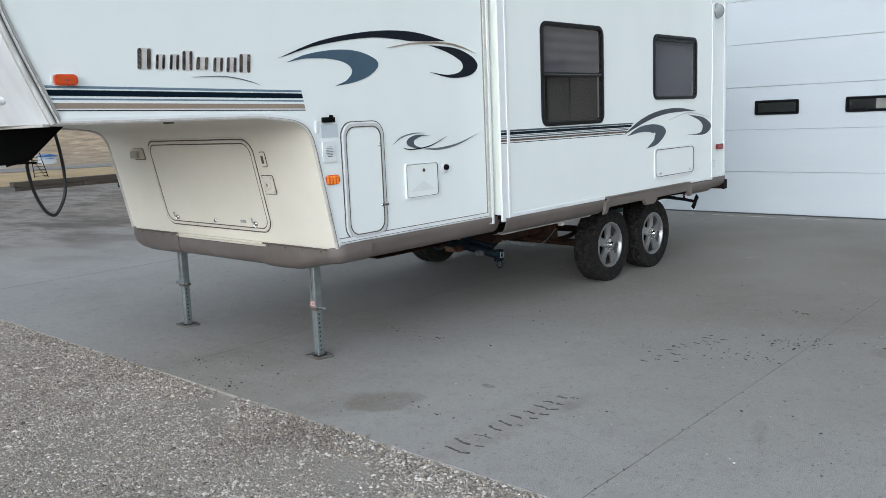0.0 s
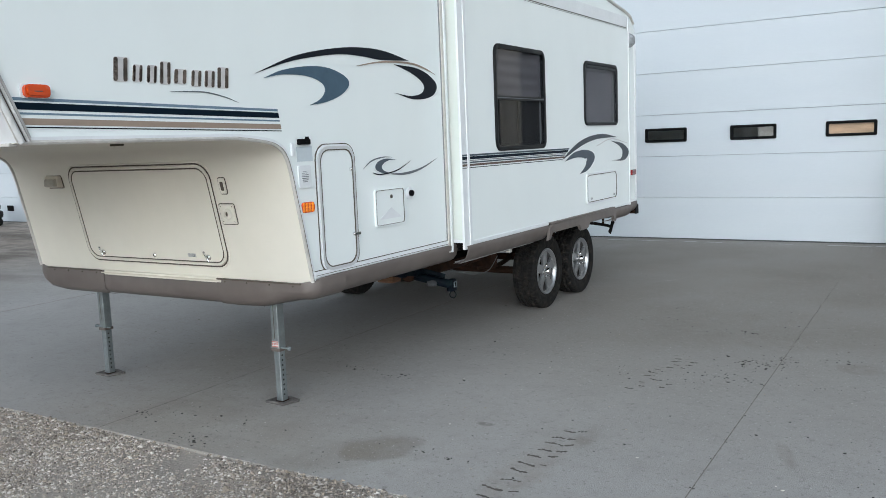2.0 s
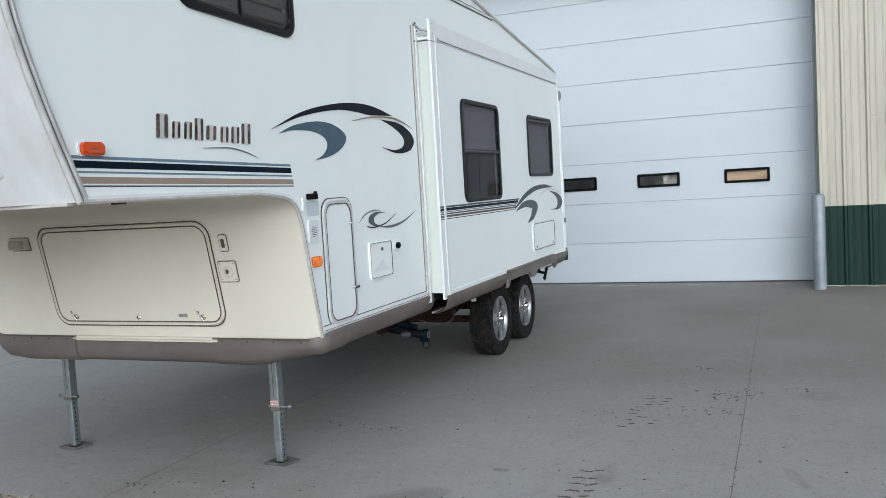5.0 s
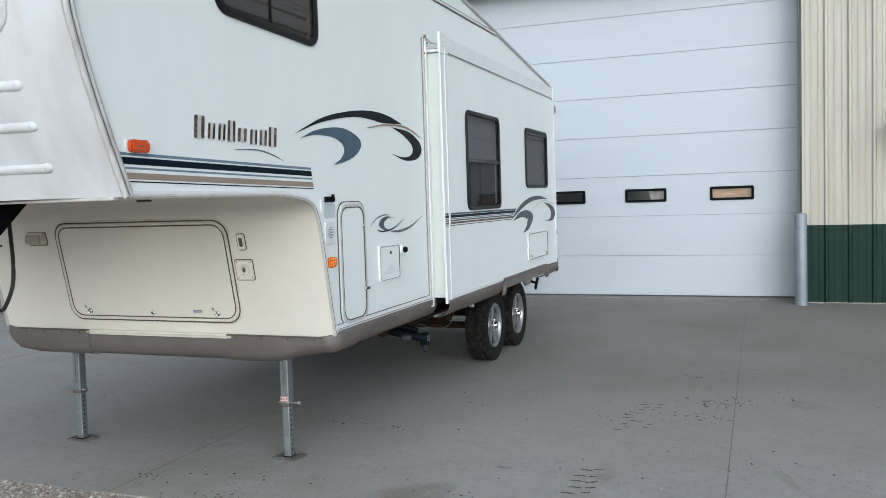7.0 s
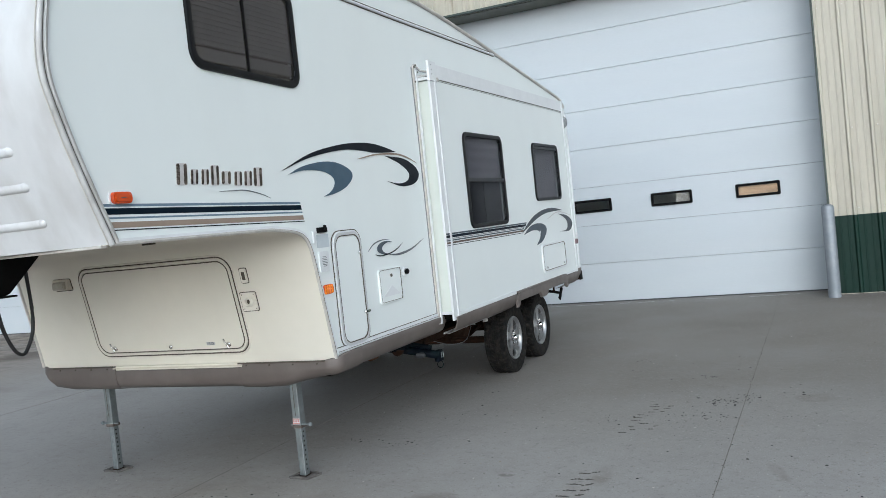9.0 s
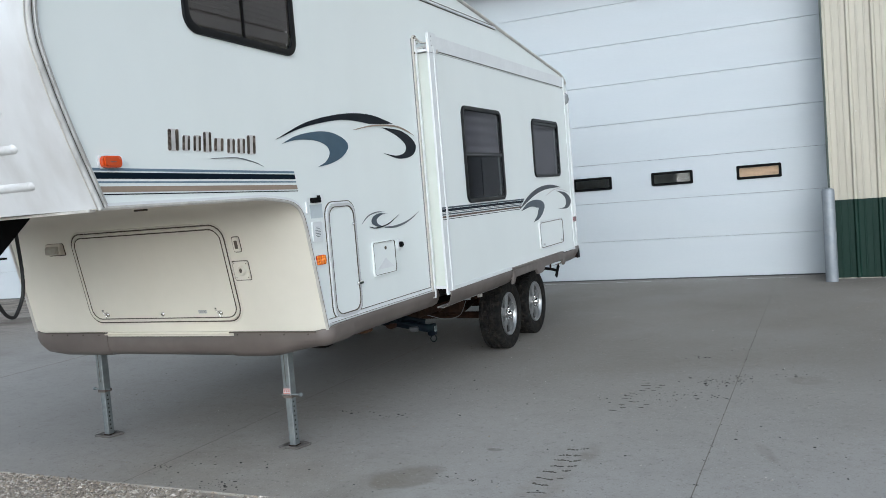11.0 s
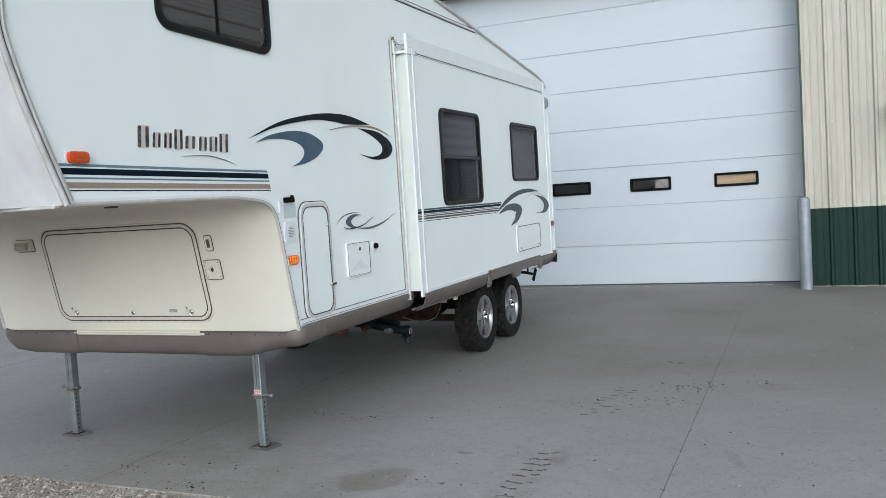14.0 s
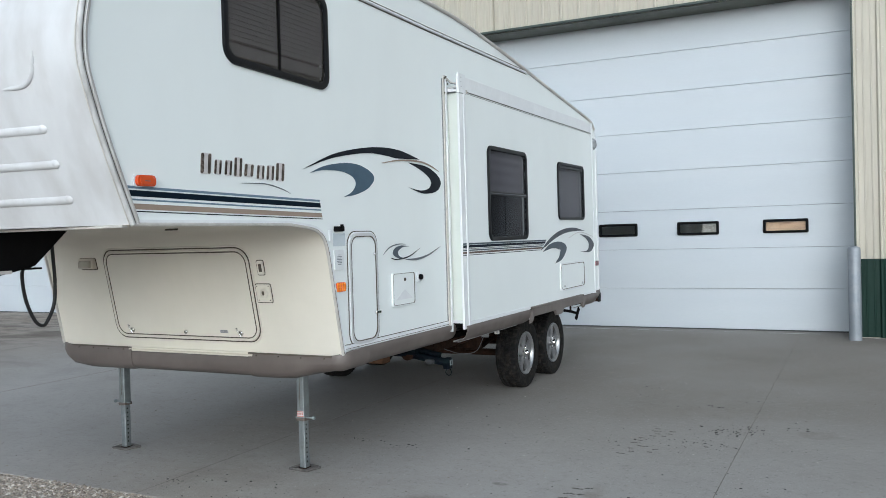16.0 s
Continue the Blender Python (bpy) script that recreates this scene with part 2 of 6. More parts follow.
def dust_and_dim(m):
    """Adds tracked-in brown dust towards the garage with the dimmer light there painted in, dried mud over the far
    yard, and fine specks.
    """
    nt = m.node_tree
    b = nt.nodes["Principled BSDF"]
    col = b.inputs["Base Color"].links[0].from_socket
    tc = nt.nodes.new("ShaderNodeTexCoord")
    sep = nt.nodes.new("ShaderNodeSeparateXYZ")
    nt.links.new(tc.outputs["Object"], sep.inputs[0])

    def ramp(src, lo, hi, a, c):
        r = nt.nodes.new("ShaderNodeMapRange")
        for k, v in zip((1, 2, 3, 4), (lo, hi, a, c)):
            r.inputs[k].default_value = v
        nt.links.new(src, r.inputs[0])
        return r.outputs[0]

    def blot(scale, stretch, lo, hi):
        mp = nt.nodes.new("ShaderNodeMapping")
        mp.inputs["Scale"].default_value = stretch
        nt.links.new(tc.outputs["Object"], mp.inputs[0])
        n = nt.nodes.new("ShaderNodeTexNoise")
        n.inputs["Scale"].default_value = scale
        n.inputs["Detail"].default_value = 7
        nt.links.new(mp.outputs[0], n.inputs["Vector"])
        return ramp(n.outputs["Fac"], lo, hi, 0, 1)

    ds = nt.nodes.new("ShaderNodeVectorMath")
    ds.operation = 'DISTANCE'
    ds.inputs[1].default_value = (-3.19, 3.32, 0)
    nt.links.new(tc.outputs["Object"], ds.inputs[0])
    wob = nt.nodes.new("ShaderNodeMath")
    wob.operation = 'MULTIPLY_ADD'
    nt.links.new(blot(2.2, (1, 1, 1), 0.3, 0.7), wob.inputs[0])
    wob.inputs[1].default_value = 0.22
    nt.links.new(ds.outputs["Value"], wob.inputs[2])
    puddle = ramp(wob.outputs[0], 0.345, 0.275, 0, 1)
    # brown dust plus painted-in dimness, growing towards the garage and the right
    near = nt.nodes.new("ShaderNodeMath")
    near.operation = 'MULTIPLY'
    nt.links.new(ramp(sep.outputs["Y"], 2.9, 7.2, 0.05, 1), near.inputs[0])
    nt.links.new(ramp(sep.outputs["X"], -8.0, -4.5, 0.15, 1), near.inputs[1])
    def spot(x, y, r0, r1, stretch=(1, 1, 1), turn=0.0):
        """A blurred oval with a ragged rim."""
        mp = nt.nodes.new("ShaderNodeMapping")
        mp.vector_type = 'TEXTURE'
        mp.inputs["Location"].default_value = (x, y, 0)
        mp.inputs["Rotation"].default_value = (0, 0, turn)
        mp.inputs["Scale"].default_value = stretch
        nt.links.new(tc.outputs["Object"], mp.inputs[0])
        ln = nt.nodes.new("ShaderNodeVectorMath")
        ln.operation = 'LENGTH'
        nt.links.new(mp.outputs[0], ln.inputs[0])
        ad = nt.nodes.new("ShaderNodeMath")
        ad.operation = 'MULTIPLY_ADD'
        nt.links.new(blot(7.0, (1, 1, 1), 0.3, 0.7), ad.inputs[0])
        ad.inputs[1].default_value = r0 * 0.5
        nt.links.new(ln.outputs["Value"], ad.inputs[2])
        return ramp(ad.outputs[0], r1, r0, 0, 1)

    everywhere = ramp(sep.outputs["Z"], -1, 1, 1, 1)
    # more dust and painted-in dimness at the slab's back right
    far_right_dim = nt.nodes.new("ShaderNodeMath")
    far_right_dim.operation = 'MULTIPLY'
    nt.links.new(ramp(sep.outputs["Y"], 3.6, 9.0, 0, 1), far_right_dim.inputs[0])
    nt.links.new(ramp(sep.outputs["X"], -4.0, -1.2, 0.25, 1), far_right_dim.inputs[1])
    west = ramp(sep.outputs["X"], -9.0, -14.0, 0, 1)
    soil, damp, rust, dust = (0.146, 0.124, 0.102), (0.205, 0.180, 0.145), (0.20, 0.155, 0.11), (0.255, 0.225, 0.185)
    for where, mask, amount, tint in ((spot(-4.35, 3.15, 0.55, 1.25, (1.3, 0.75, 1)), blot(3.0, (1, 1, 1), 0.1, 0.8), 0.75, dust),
                                      # darker brown oval on the floor below the trailer's front
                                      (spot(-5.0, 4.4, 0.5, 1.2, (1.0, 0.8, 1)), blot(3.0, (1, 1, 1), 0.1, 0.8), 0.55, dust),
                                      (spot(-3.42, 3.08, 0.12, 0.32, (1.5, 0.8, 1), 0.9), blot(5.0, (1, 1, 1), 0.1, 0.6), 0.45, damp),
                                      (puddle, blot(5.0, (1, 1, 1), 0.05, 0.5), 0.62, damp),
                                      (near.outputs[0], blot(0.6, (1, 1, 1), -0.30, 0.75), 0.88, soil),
                                      (far_right_dim.outputs[0], blot(1.0, (1, 1, 1), 0.05, 0.85), 0.40, soil),
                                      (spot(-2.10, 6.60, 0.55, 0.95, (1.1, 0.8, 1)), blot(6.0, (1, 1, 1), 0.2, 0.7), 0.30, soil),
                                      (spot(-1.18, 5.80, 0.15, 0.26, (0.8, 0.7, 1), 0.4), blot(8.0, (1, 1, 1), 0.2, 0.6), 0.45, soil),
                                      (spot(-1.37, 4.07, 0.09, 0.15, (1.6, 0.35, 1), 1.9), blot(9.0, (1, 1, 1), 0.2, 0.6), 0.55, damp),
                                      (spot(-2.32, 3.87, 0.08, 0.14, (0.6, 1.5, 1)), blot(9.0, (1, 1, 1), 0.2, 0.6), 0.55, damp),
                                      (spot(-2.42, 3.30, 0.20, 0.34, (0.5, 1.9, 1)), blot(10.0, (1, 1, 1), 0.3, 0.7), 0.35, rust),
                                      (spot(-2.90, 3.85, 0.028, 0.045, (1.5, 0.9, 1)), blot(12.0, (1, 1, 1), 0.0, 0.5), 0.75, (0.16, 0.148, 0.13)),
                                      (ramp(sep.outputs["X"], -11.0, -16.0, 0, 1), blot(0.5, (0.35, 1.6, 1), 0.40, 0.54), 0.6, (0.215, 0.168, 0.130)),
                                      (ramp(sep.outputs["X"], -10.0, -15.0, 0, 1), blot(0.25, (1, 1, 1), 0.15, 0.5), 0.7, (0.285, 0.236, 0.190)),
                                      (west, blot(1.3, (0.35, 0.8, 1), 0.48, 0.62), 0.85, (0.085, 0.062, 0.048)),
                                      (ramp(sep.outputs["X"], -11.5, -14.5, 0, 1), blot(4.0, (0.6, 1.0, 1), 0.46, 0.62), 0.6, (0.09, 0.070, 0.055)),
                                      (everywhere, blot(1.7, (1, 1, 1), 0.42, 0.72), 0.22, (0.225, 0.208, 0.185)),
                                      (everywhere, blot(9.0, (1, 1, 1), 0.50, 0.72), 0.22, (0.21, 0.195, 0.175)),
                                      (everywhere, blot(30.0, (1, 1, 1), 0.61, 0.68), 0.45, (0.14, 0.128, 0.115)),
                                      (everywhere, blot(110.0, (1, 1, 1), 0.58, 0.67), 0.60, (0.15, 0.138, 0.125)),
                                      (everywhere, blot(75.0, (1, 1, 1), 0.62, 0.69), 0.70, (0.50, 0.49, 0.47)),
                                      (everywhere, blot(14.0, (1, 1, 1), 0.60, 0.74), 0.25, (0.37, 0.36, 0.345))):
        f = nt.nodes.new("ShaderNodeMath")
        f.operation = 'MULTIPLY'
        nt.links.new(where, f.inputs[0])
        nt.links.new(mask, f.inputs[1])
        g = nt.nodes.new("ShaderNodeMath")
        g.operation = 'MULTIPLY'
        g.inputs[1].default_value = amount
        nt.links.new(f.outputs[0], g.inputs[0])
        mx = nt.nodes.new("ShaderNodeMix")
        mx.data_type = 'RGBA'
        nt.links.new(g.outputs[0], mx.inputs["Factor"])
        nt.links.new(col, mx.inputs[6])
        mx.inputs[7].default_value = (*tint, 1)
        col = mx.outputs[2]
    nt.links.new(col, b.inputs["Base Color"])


dust_and_dim(M_CONCRETE)
M_JOINT = material("dirty_joint_filler", (0.19, 0.172, 0.15), 0.95, vary=0.3, patch=8, grain=60)
M_CHIP = material("chipped_concrete_edge", (0.40, 0.40, 0.39), 0.9, vary=0.2, patch=6, grain=50)
M_MUD = material("dried_mud", (0.085, 0.074, 0.062), 0.95, vary=0.40, patch=9, grain=60, bump=0.3)
M_CRUMB = material("dark_mud_crumb", (0.050, 0.046, 0.042), 0.95, vary=0.3, patch=9, grain=60, bump=0.3)
M_FINES = material("gravel_fines", (0.36, 0.325, 0.288), 0.95, vary=0.30, patch=1.3, grain=90, dirt=(0.135, 0.110, 0.088), dirt_amount=0.80, dirt_scale=1.3,
                   bump=0.7, bump_scale=55)
M_TERRAIN = material("dry_grass_land", (0.39, 0.29, 0.185), 0.95, vary=0.30, patch=0.3, grain=1.5, dirt=(0.20, 0.15, 0.095), dirt_amount=0.8, dirt_scale=0.22,
                     streak=(1, 1, 3))
M_DIRT = material("packed_dirt", (0.155, 0.130, 0.108), 0.95, vary=0.25, patch=0.35, grain=3, dirt=(0.055, 0.045, 0.038), dirt_amount=0.85, dirt_scale=0.5, streak=(0.5, 2.0, 1),
                  bump=0.3, bump_scale=20)
M_DRYGRASS = material("yellow_dry_grass", (0.46, 0.33, 0.17), 0.95, vary=0.2, patch=0.3, grain=3, bump=0.3, bump_scale=10)
M_TRACK = material("grey_dirt_road", (0.27, 0.24, 0.215), 0.95, vary=0.15, patch=0.2, grain=2, dirt=(0.17, 0.145, 0.12), dirt_amount=0.6, dirt_scale=0.15)
M_DARKBLOCK = material("dark_stained_timber", (0.062, 0.050, 0.040), 0.9, vary=0.3, patch=2, grain=20, streak=(1, 1, 6), bump=0.3, bump_scale=20)
M_BLUEROOF = material("blue_metal_roof", (0.05, 0.13, 0.33), 0.5, vary=0.05)
M_HOSE = material("black_rubber_cable", (0.015, 0.015, 0.016), 0.5, vary=0.1)
M_WIRE = material("grey_wire", (0.13, 0.13, 0.13), 0.5, vary=0.1)


def stone_material():
    """Crushed stones: each one its own shade, a few brown or bluish, dusted with soil in patches."""
    m = material("crushed_stone", (0.455, 0.428, 0.395), 0.9, vary=0.12, patch=60, grain=200, dirt=(0.19, 0.160, 0.13), dirt_amount=0.62, dirt_scale=1.3)
    nt = m.node_tree
    b = nt.nodes["Principled BSDF"]
    src = b.inputs["Base Color"].links[0].from_socket
    g = nt.nodes.new("ShaderNodeNewGeometry")
    shade = nt.nodes.new("ShaderNodeValToRGB")
    stops = ((0.0, (0.34, 0.31, 0.29)), (0.25, (0.62, 0.58, 0.55)), (0.5, (0.90, 0.84, 0.77)), (0.68, (0.74, 0.66, 0.56)), (0.82, (1.10, 1.08, 1.06)), (1.0, (1.55, 1.55, 1.56)))
    while len(shade.color_ramp.elements) < len(stops):
        shade.color_ramp.elements.new(0.5)
    for e, (at, c) in zip(shade.color_ramp.elements, stops):
        e.position = at
        e.color = (*c, 1)
    nt.links.new(g.outputs["Random Per Island"], shade.inputs[0])
    v = nt.nodes.new("ShaderNodeVectorMath")
    v.operation = 'MULTIPLY'
    nt.links.new(src, v.inputs[0])
    nt.links.new(shade.outputs[0], v.inputs[1])
    nt.links.new(v.outputs[0], b.inputs["Base Color"])
    return m


M_STONE = stone_material()


# ---------- mesh helpers ----------
def thing(name, loc, label, category, group="", kind=""):
    return tagged(_at(new(name), loc), label, category, group, kind)


def _at(ob, loc):
    ob.location = loc
    return ob


def base_of(ob):
    v = Vector((0, 0, 0))
    while ob:
        v += ob.location
        ob = ob.parent
    return v


def part(name, bm, mat, parent=None, label="", smooth=False):
    """Links a bmesh, made in world metres, as one mesh under a thing or a part."""
    me = bpy.data.meshes.new(name)
    if parent:
        bmesh.ops.translate(bm, verts=bm.verts[:], vec=-base_of(parent))
    bm.to_mesh(me)
    bm.free()
    me.materials.append(mat)
    if smooth:
        me.shade_smooth() if smooth is True else me.set_sharp_from_angle(angle=radians(smooth))
        if smooth is not True:
            for p in me.polygons:
                p.use_smooth = True
    ob = new(name, me)
    ob.parent = parent
    if label:
        tagged(ob, label)
    return ob


def box(bm, a, c, bevel=0.0):
    lo = [min(p, q) for p, q in zip(a, c)]
    hi = [max(p, q) for p, q in zip(a, c)]
    r = bmesh.ops.create_cube(bm, size=1.0)
    vs = r["verts"]
    for v in vs:
        v.co = Vector([lo[k] + (v.co[k] + 0.5) * (hi[k] - lo[k]) for k in range(3)])
    if bevel:
        es = list({e for v in vs for e in v.link_edges})
        bmesh.ops.bevel(bm, geom=es, offset=bevel, segments=2, affect='EDGES', profile=0.5)
    return bm


def boxed(a, c, bevel=0.0):
    return box(bmesh.new(), a, c, bevel)


def prism(bm, pts, axis, a, c):
    """A flat outline pushed along an axis from a to c. pts are the two other coordinates in xyz order."""
    def at(p, d):
        v = list(p)
        v.insert("xyz".index(axis), d)
        return v
    lo = [bm.verts.new(at(p, a)) for p in pts]
    hi = [bm.verts.new(at(p, c)) for p in pts]
    n = len(pts)
    bm.faces.new(lo)
    bm.faces.new(hi[::-1])
    for k in range(n):
        bm.faces.new((lo[k], hi[k], hi[(k + 1) % n], lo[(k + 1) % n]))
    bmesh.ops.recalc_face_normals(bm, faces=bm.faces[:])
    return bm


def ring(bm, outer, inner, axis, a, c):
    """A flat ring between two outlines of the same count, pushed from a to c."""
    def at(p, d):
        v = list(p)
        v.insert("xyz".index(axis), d)
        return v
    n = len(outer)
    L = [[bm.verts.new(at(p, d)) for p in o] for o in (outer, inner) for d in (a, c)]
    oa, oc, ia, ic = L
    for k in range(n):
        j = (k + 1) % n
        for q in ((oa[k], oa[j], oc[j], oc[k]), (ia[k], ic[k], ic[j], ia[j]), (oa[k], ia[k], ia[j], oa[j]), (oc[k], oc[j], ic[j], ic[k])):
            bm.faces.new(q)
    bmesh.ops.recalc_face_normals(bm, faces=bm.faces[:])
    return bm


def rrect(u0, u1, v0, v1, r, n=6, shear=0.0):
    """A rounded rectangle's outline; shear moves the top along u."""
    out = []
    for cu, cv, s in ((u1 - r, v1 - r, 0), (u0 + r, v1 - r, 90), (u0 + r, v0 + r, 180), (u1 - r, v0 + r, 270)):
        for k in range(n + 1):
            a = radians(s + 90 * k / n)
            out.append((cu + r * math.cos(a), cv + r * math.sin(a)))
    return [(u + shear * (v - v0) / (v1 - v0), v) for u, v in out]


def tube(bm, path, r, n=8, closed=False, flat=(1.0, 1.0)):
    """A round bar along a path of points."""
    pts = [Vector(p) for p in path]
    rings = []
    up = Vector((0, 0, 1))
    m = len(pts)
    side_old = None
    for k, p in enumerate(pts):
        d = (pts[(k + 1) % m] - pts[k - 1]) if (closed or 0 < k < m - 1) else (pts[1] - pts[0] if k == 0 else pts[-1] - pts[-2])
        d.normalize()
        s = d.cross(up if side_old is None else side_old.cross(d).normalized() if False else up)
        if s.length < 1e-3:
            s = d.cross(Vector((1, 0, 0)))
        s.normalize()
        if side_old is not None and s.dot(side_old) < 0:
            s = -s
        side_old = s
        t = s.cross(d).normalized()
        rings.append([bm.verts.new(p + s * (r * flat[0] * math.cos(2 * math.pi * j / n)) + t * (r * flat[1] * math.sin(2 * math.pi * j / n))) for j in range(n)])
    for k in range(m if closed else m - 1):
        a, c = rings[k], rings[(k + 1) % m]
        for j in range(n):
            bm.faces.new((a[j], a[(j + 1) % n], c[(j + 1) % n], c[j]))
    if not closed:
        bm.faces.new(rings[0][::-1])
        bm.faces.new(rings[-1])
    bmesh.ops.recalc_face_normals(bm, faces=bm.faces[:])
    return bm


def lathe(bm, profile, centre, axis="x", n=32, caps=True):
    """Turns (radius, along) pairs round an axis through centre."""
    c = Vector(centre)
    rings = []
    for r, h in profile:
        ringv = []
        for k in range(n):
            a = 2 * math.pi * k / n
            if axis == "x":
                q = Vector((h, r * math.cos(a), r * math.sin(a)))
            elif axis == "y":
                q = Vector((r * math.cos(a), h, r * math.sin(a)))
            else:
                q = Vector((r * math.cos(a), r * math.sin(a), h))
            ringv.append(bm.verts.new(c + q))
        rings.append(ringv)
    for a, d in zip(rings, rings[1:]):
        for k in range(n):
            bm.faces.new((a[k], a[(k + 1) % n], d[(k + 1) % n], d[k]))
    for e in (rings[0], rings[-1]) if caps else ():
        if (e[0].co - e[1].co).length > 1e-6:
            bm.faces.new(e)
    bmesh.ops.remove_doubles(bm, verts=bm.verts[:], dist=1e-6)
    bmesh.ops.recalc_face_normals(bm, faces=bm.faces[:])
    return bm


def smooth_line(pts, n=6):
    """Points along a smooth line through the ones given."""
    P = [Vector(p) for p in pts]
    P = [2 * P[0] - P[1]] + P + [2 * P[-1] - P[-2]]
    out = []
    for k in range(1, len(P) - 2):
        a, b, c, d = P[k - 1:k + 3]
        for j in range(n):
            t = j / n
            out.append(0.5 * ((2 * b) + (c - a) * t + (2 * a - 5 * b + 4 * c - d) * t * t + (3 * b - a - 3 * c + d) * t ** 3))
    out.append(P[-2])
    return [tuple(v) for v in out]


def band(bm, pts, width, x0, x1):
    """A flat strip in a plane across x, along (y, z) points, with its left edge on them."""
    P = [Vector(p) for p in pts]
    inner = []
    for k, p in enumerate(P):
        d = P[min(k + 1, len(P) - 1)] - P[max(k - 1, 0)]
        d.normalize()
        inner.append(p + Vector((-d.y, d.x)) * width)
    for k in range(len(P) - 1):
        q = [P[k], P[k + 1], inner[k + 1], inner[k]]
        lo = [bm.verts.new((x0, v.x, v.y)) for v in q]
        hi = [bm.verts.new((x1, v.x, v.y)) for v in q]
        bm.faces.new(lo)
        bm.faces.new(hi[::-1])
        for j in range(4):
            bm.faces.new((lo[j], hi[j], hi[(j + 1) % 4], lo[(j + 1) % 4]))
    bmesh.ops.remove_doubles(bm, verts=bm.verts[:], dist=1e-5)
    bmesh.ops.recalc_face_normals(bm, faces=bm.faces[:])
    return bm


def swoosh(name, outer, inner, mat, parent, x, label):
    """A cut vinyl shape between two smooth edges that share their ends, 3 mm thick."""
    o = smooth_line(outer)
    i = smooth_line(inner)
    pts = o + i[1:-1] if inner[0] == outer[-1] else o + i
    bm = bmesh.new()
    prism(bm, pts, "x", x + 0.001, x + 0.004)
    bmesh.ops.triangulate(bm, faces=[f for f in bm.faces if len(f.verts) > 4])
    return part(name, bm, mat, parent, label)


# ---------- setting: ground ----------
SLAB_Y0, DOOR_Y, WALL_Y = 2.85, 12.22, 11.68


def land_height(x, y):
    d = math.hypot(x + 4, y - 5)
    z = -0.075
    if d > 34:
        z -= 0.030 * (min(d, 150) - 34)
    if d > 165:
        a = math.atan2(y, x)
        hill = 13 + 6 * math.sin(3 * a + 0.6) + 4 * math.sin(7 * a + 2)
        if y < 0:                      # the skyline is low behind the camera
            hill *= max(0.25, 1 + y / d)
        t = min(1, (d - 165) / 190)
        z += (hill + 3.5) * (3 * t * t - 2 * t ** 3) + 1.2 * noise.noise((x * 0.03, y * 0.03, 0))
    return z


bm = bmesh.new()
radii = [0, 4, 8, 12, 16, 20, 24, 28, 32, 36, 42, 50, 60, 72, 86, 100, 115, 130, 150, 165, 180, 200, 220, 245, 270, 300, 330, 360, 420, 520, 800, 1500, 3000]
SEG = 120
rows = []
for r in radii:
    rows.append([bm.verts.new((-4 + r * math.cos(2 * math.pi * k / SEG), 5 + r * math.sin(2 * math.pi * k / SEG), 0)) for k in range(SEG if r else 1)])
for a, c in zip(rows, rows[1:]):
    for k in range(SEG):
        j = (k + 1) % SEG
        bm.faces.new((a[0], c[k], c[j]) if len(a) == 1 else (a[k], c[k], c[j], a[j]))
for v in bm.verts:
    v.co.z = land_height(v.co.x, v.co.y)
bmesh.ops.recalc_face_normals(bm, faces=bm.faces[:])
tagged(part("ground", bm, M_TERRAIN, smooth=True), "dry brown grassland rising to low hills", "ground", kind="structure")

# packed dirt yard beside the slab
bm = bmesh.new()
prism(bm, [(-33, -22), (25, -22), (25, 11), (-25.0, 11), (-27, 22), (-33, 20)], "z", -0.40, -0.062)
tagged(part("dirt_yard", bm, M_DIRT), "brown packed dirt yard with dark damp patches", "yard", kind="structure")


def land_strip(r0, r1, a0, a1, lift):
    """A ground cover that follows the land between two distances from the slab."""
    bm = bmesh.new()
    rr = [r0] + [r for r in radii if r0 < r < r1] + [r1]
    rows = []
    for r in rr:
        row = []
        for k in range(25):
            a = radians(a0 + (a1 - a0) * k / 24)
            q = r + 1.6 * noise.noise((k * 0.7, r * 0.05, 4)) if r not in radii else r
            x, y = -4 + q * math.cos(a), 5 + q * math.sin(a)
            row.append(bm.verts.new((x, y, land_height(x, y) + lift)))
        rows.append(row)
    for p, q in zip(rows, rows[1:]):
        for k in range(24):
            bm.faces.new((p[k], p[k + 1], q[k + 1], q[k]))
    bmesh.ops.recalc_face_normals(bm, faces=bm.faces[:])
    return bm


tagged(part("grass_strip", land_strip(25.5, 47, 140, 205, 0.03), M_DRYGRASS, smooth=True), "strip of yellow dry grass past the yard", "grass", kind="structure")
tagged(part("road", land_strip(47, 92, 140, 205, 0.05), M_TRACK, smooth=True), "grey dirt road crossing the far grassland", "road", kind="structure")

# gravel apron in front of the slab
bm = bmesh.new()
nx, ny = 150, 60
gx0, gx1, gy0 = -13.0, 4.0, -4.0
grid = [[bm.verts.new((gx0 + (gx1 - gx0) * i / nx, gy0 + (SLAB_Y0 - 0.002 - gy0) * j / ny, 0)) for j in range(ny + 1)] for i in range(nx + 1)]
for i in range(nx):
    for j in range(ny):
        bm.faces.new((grid[i][j], grid[i + 1][j], grid[i + 1][j + 1], grid[i][j + 1]))
for v in bm.verts:
    n1 = noise.noise((v.co.x * 0.9, v.co.y * 0.9, 3))
    n2 = noise.noise((v.co.x * 5, v.co.y * 5, 1))
    v.co.z = -0.012 + 0.008 * n1 + 0.005 * n2
tagged(part("gravel_apron", bm, M_FINES, smooth=True), "grey-brown gravel fines with damp dark patches", "gravel", kind="structure")


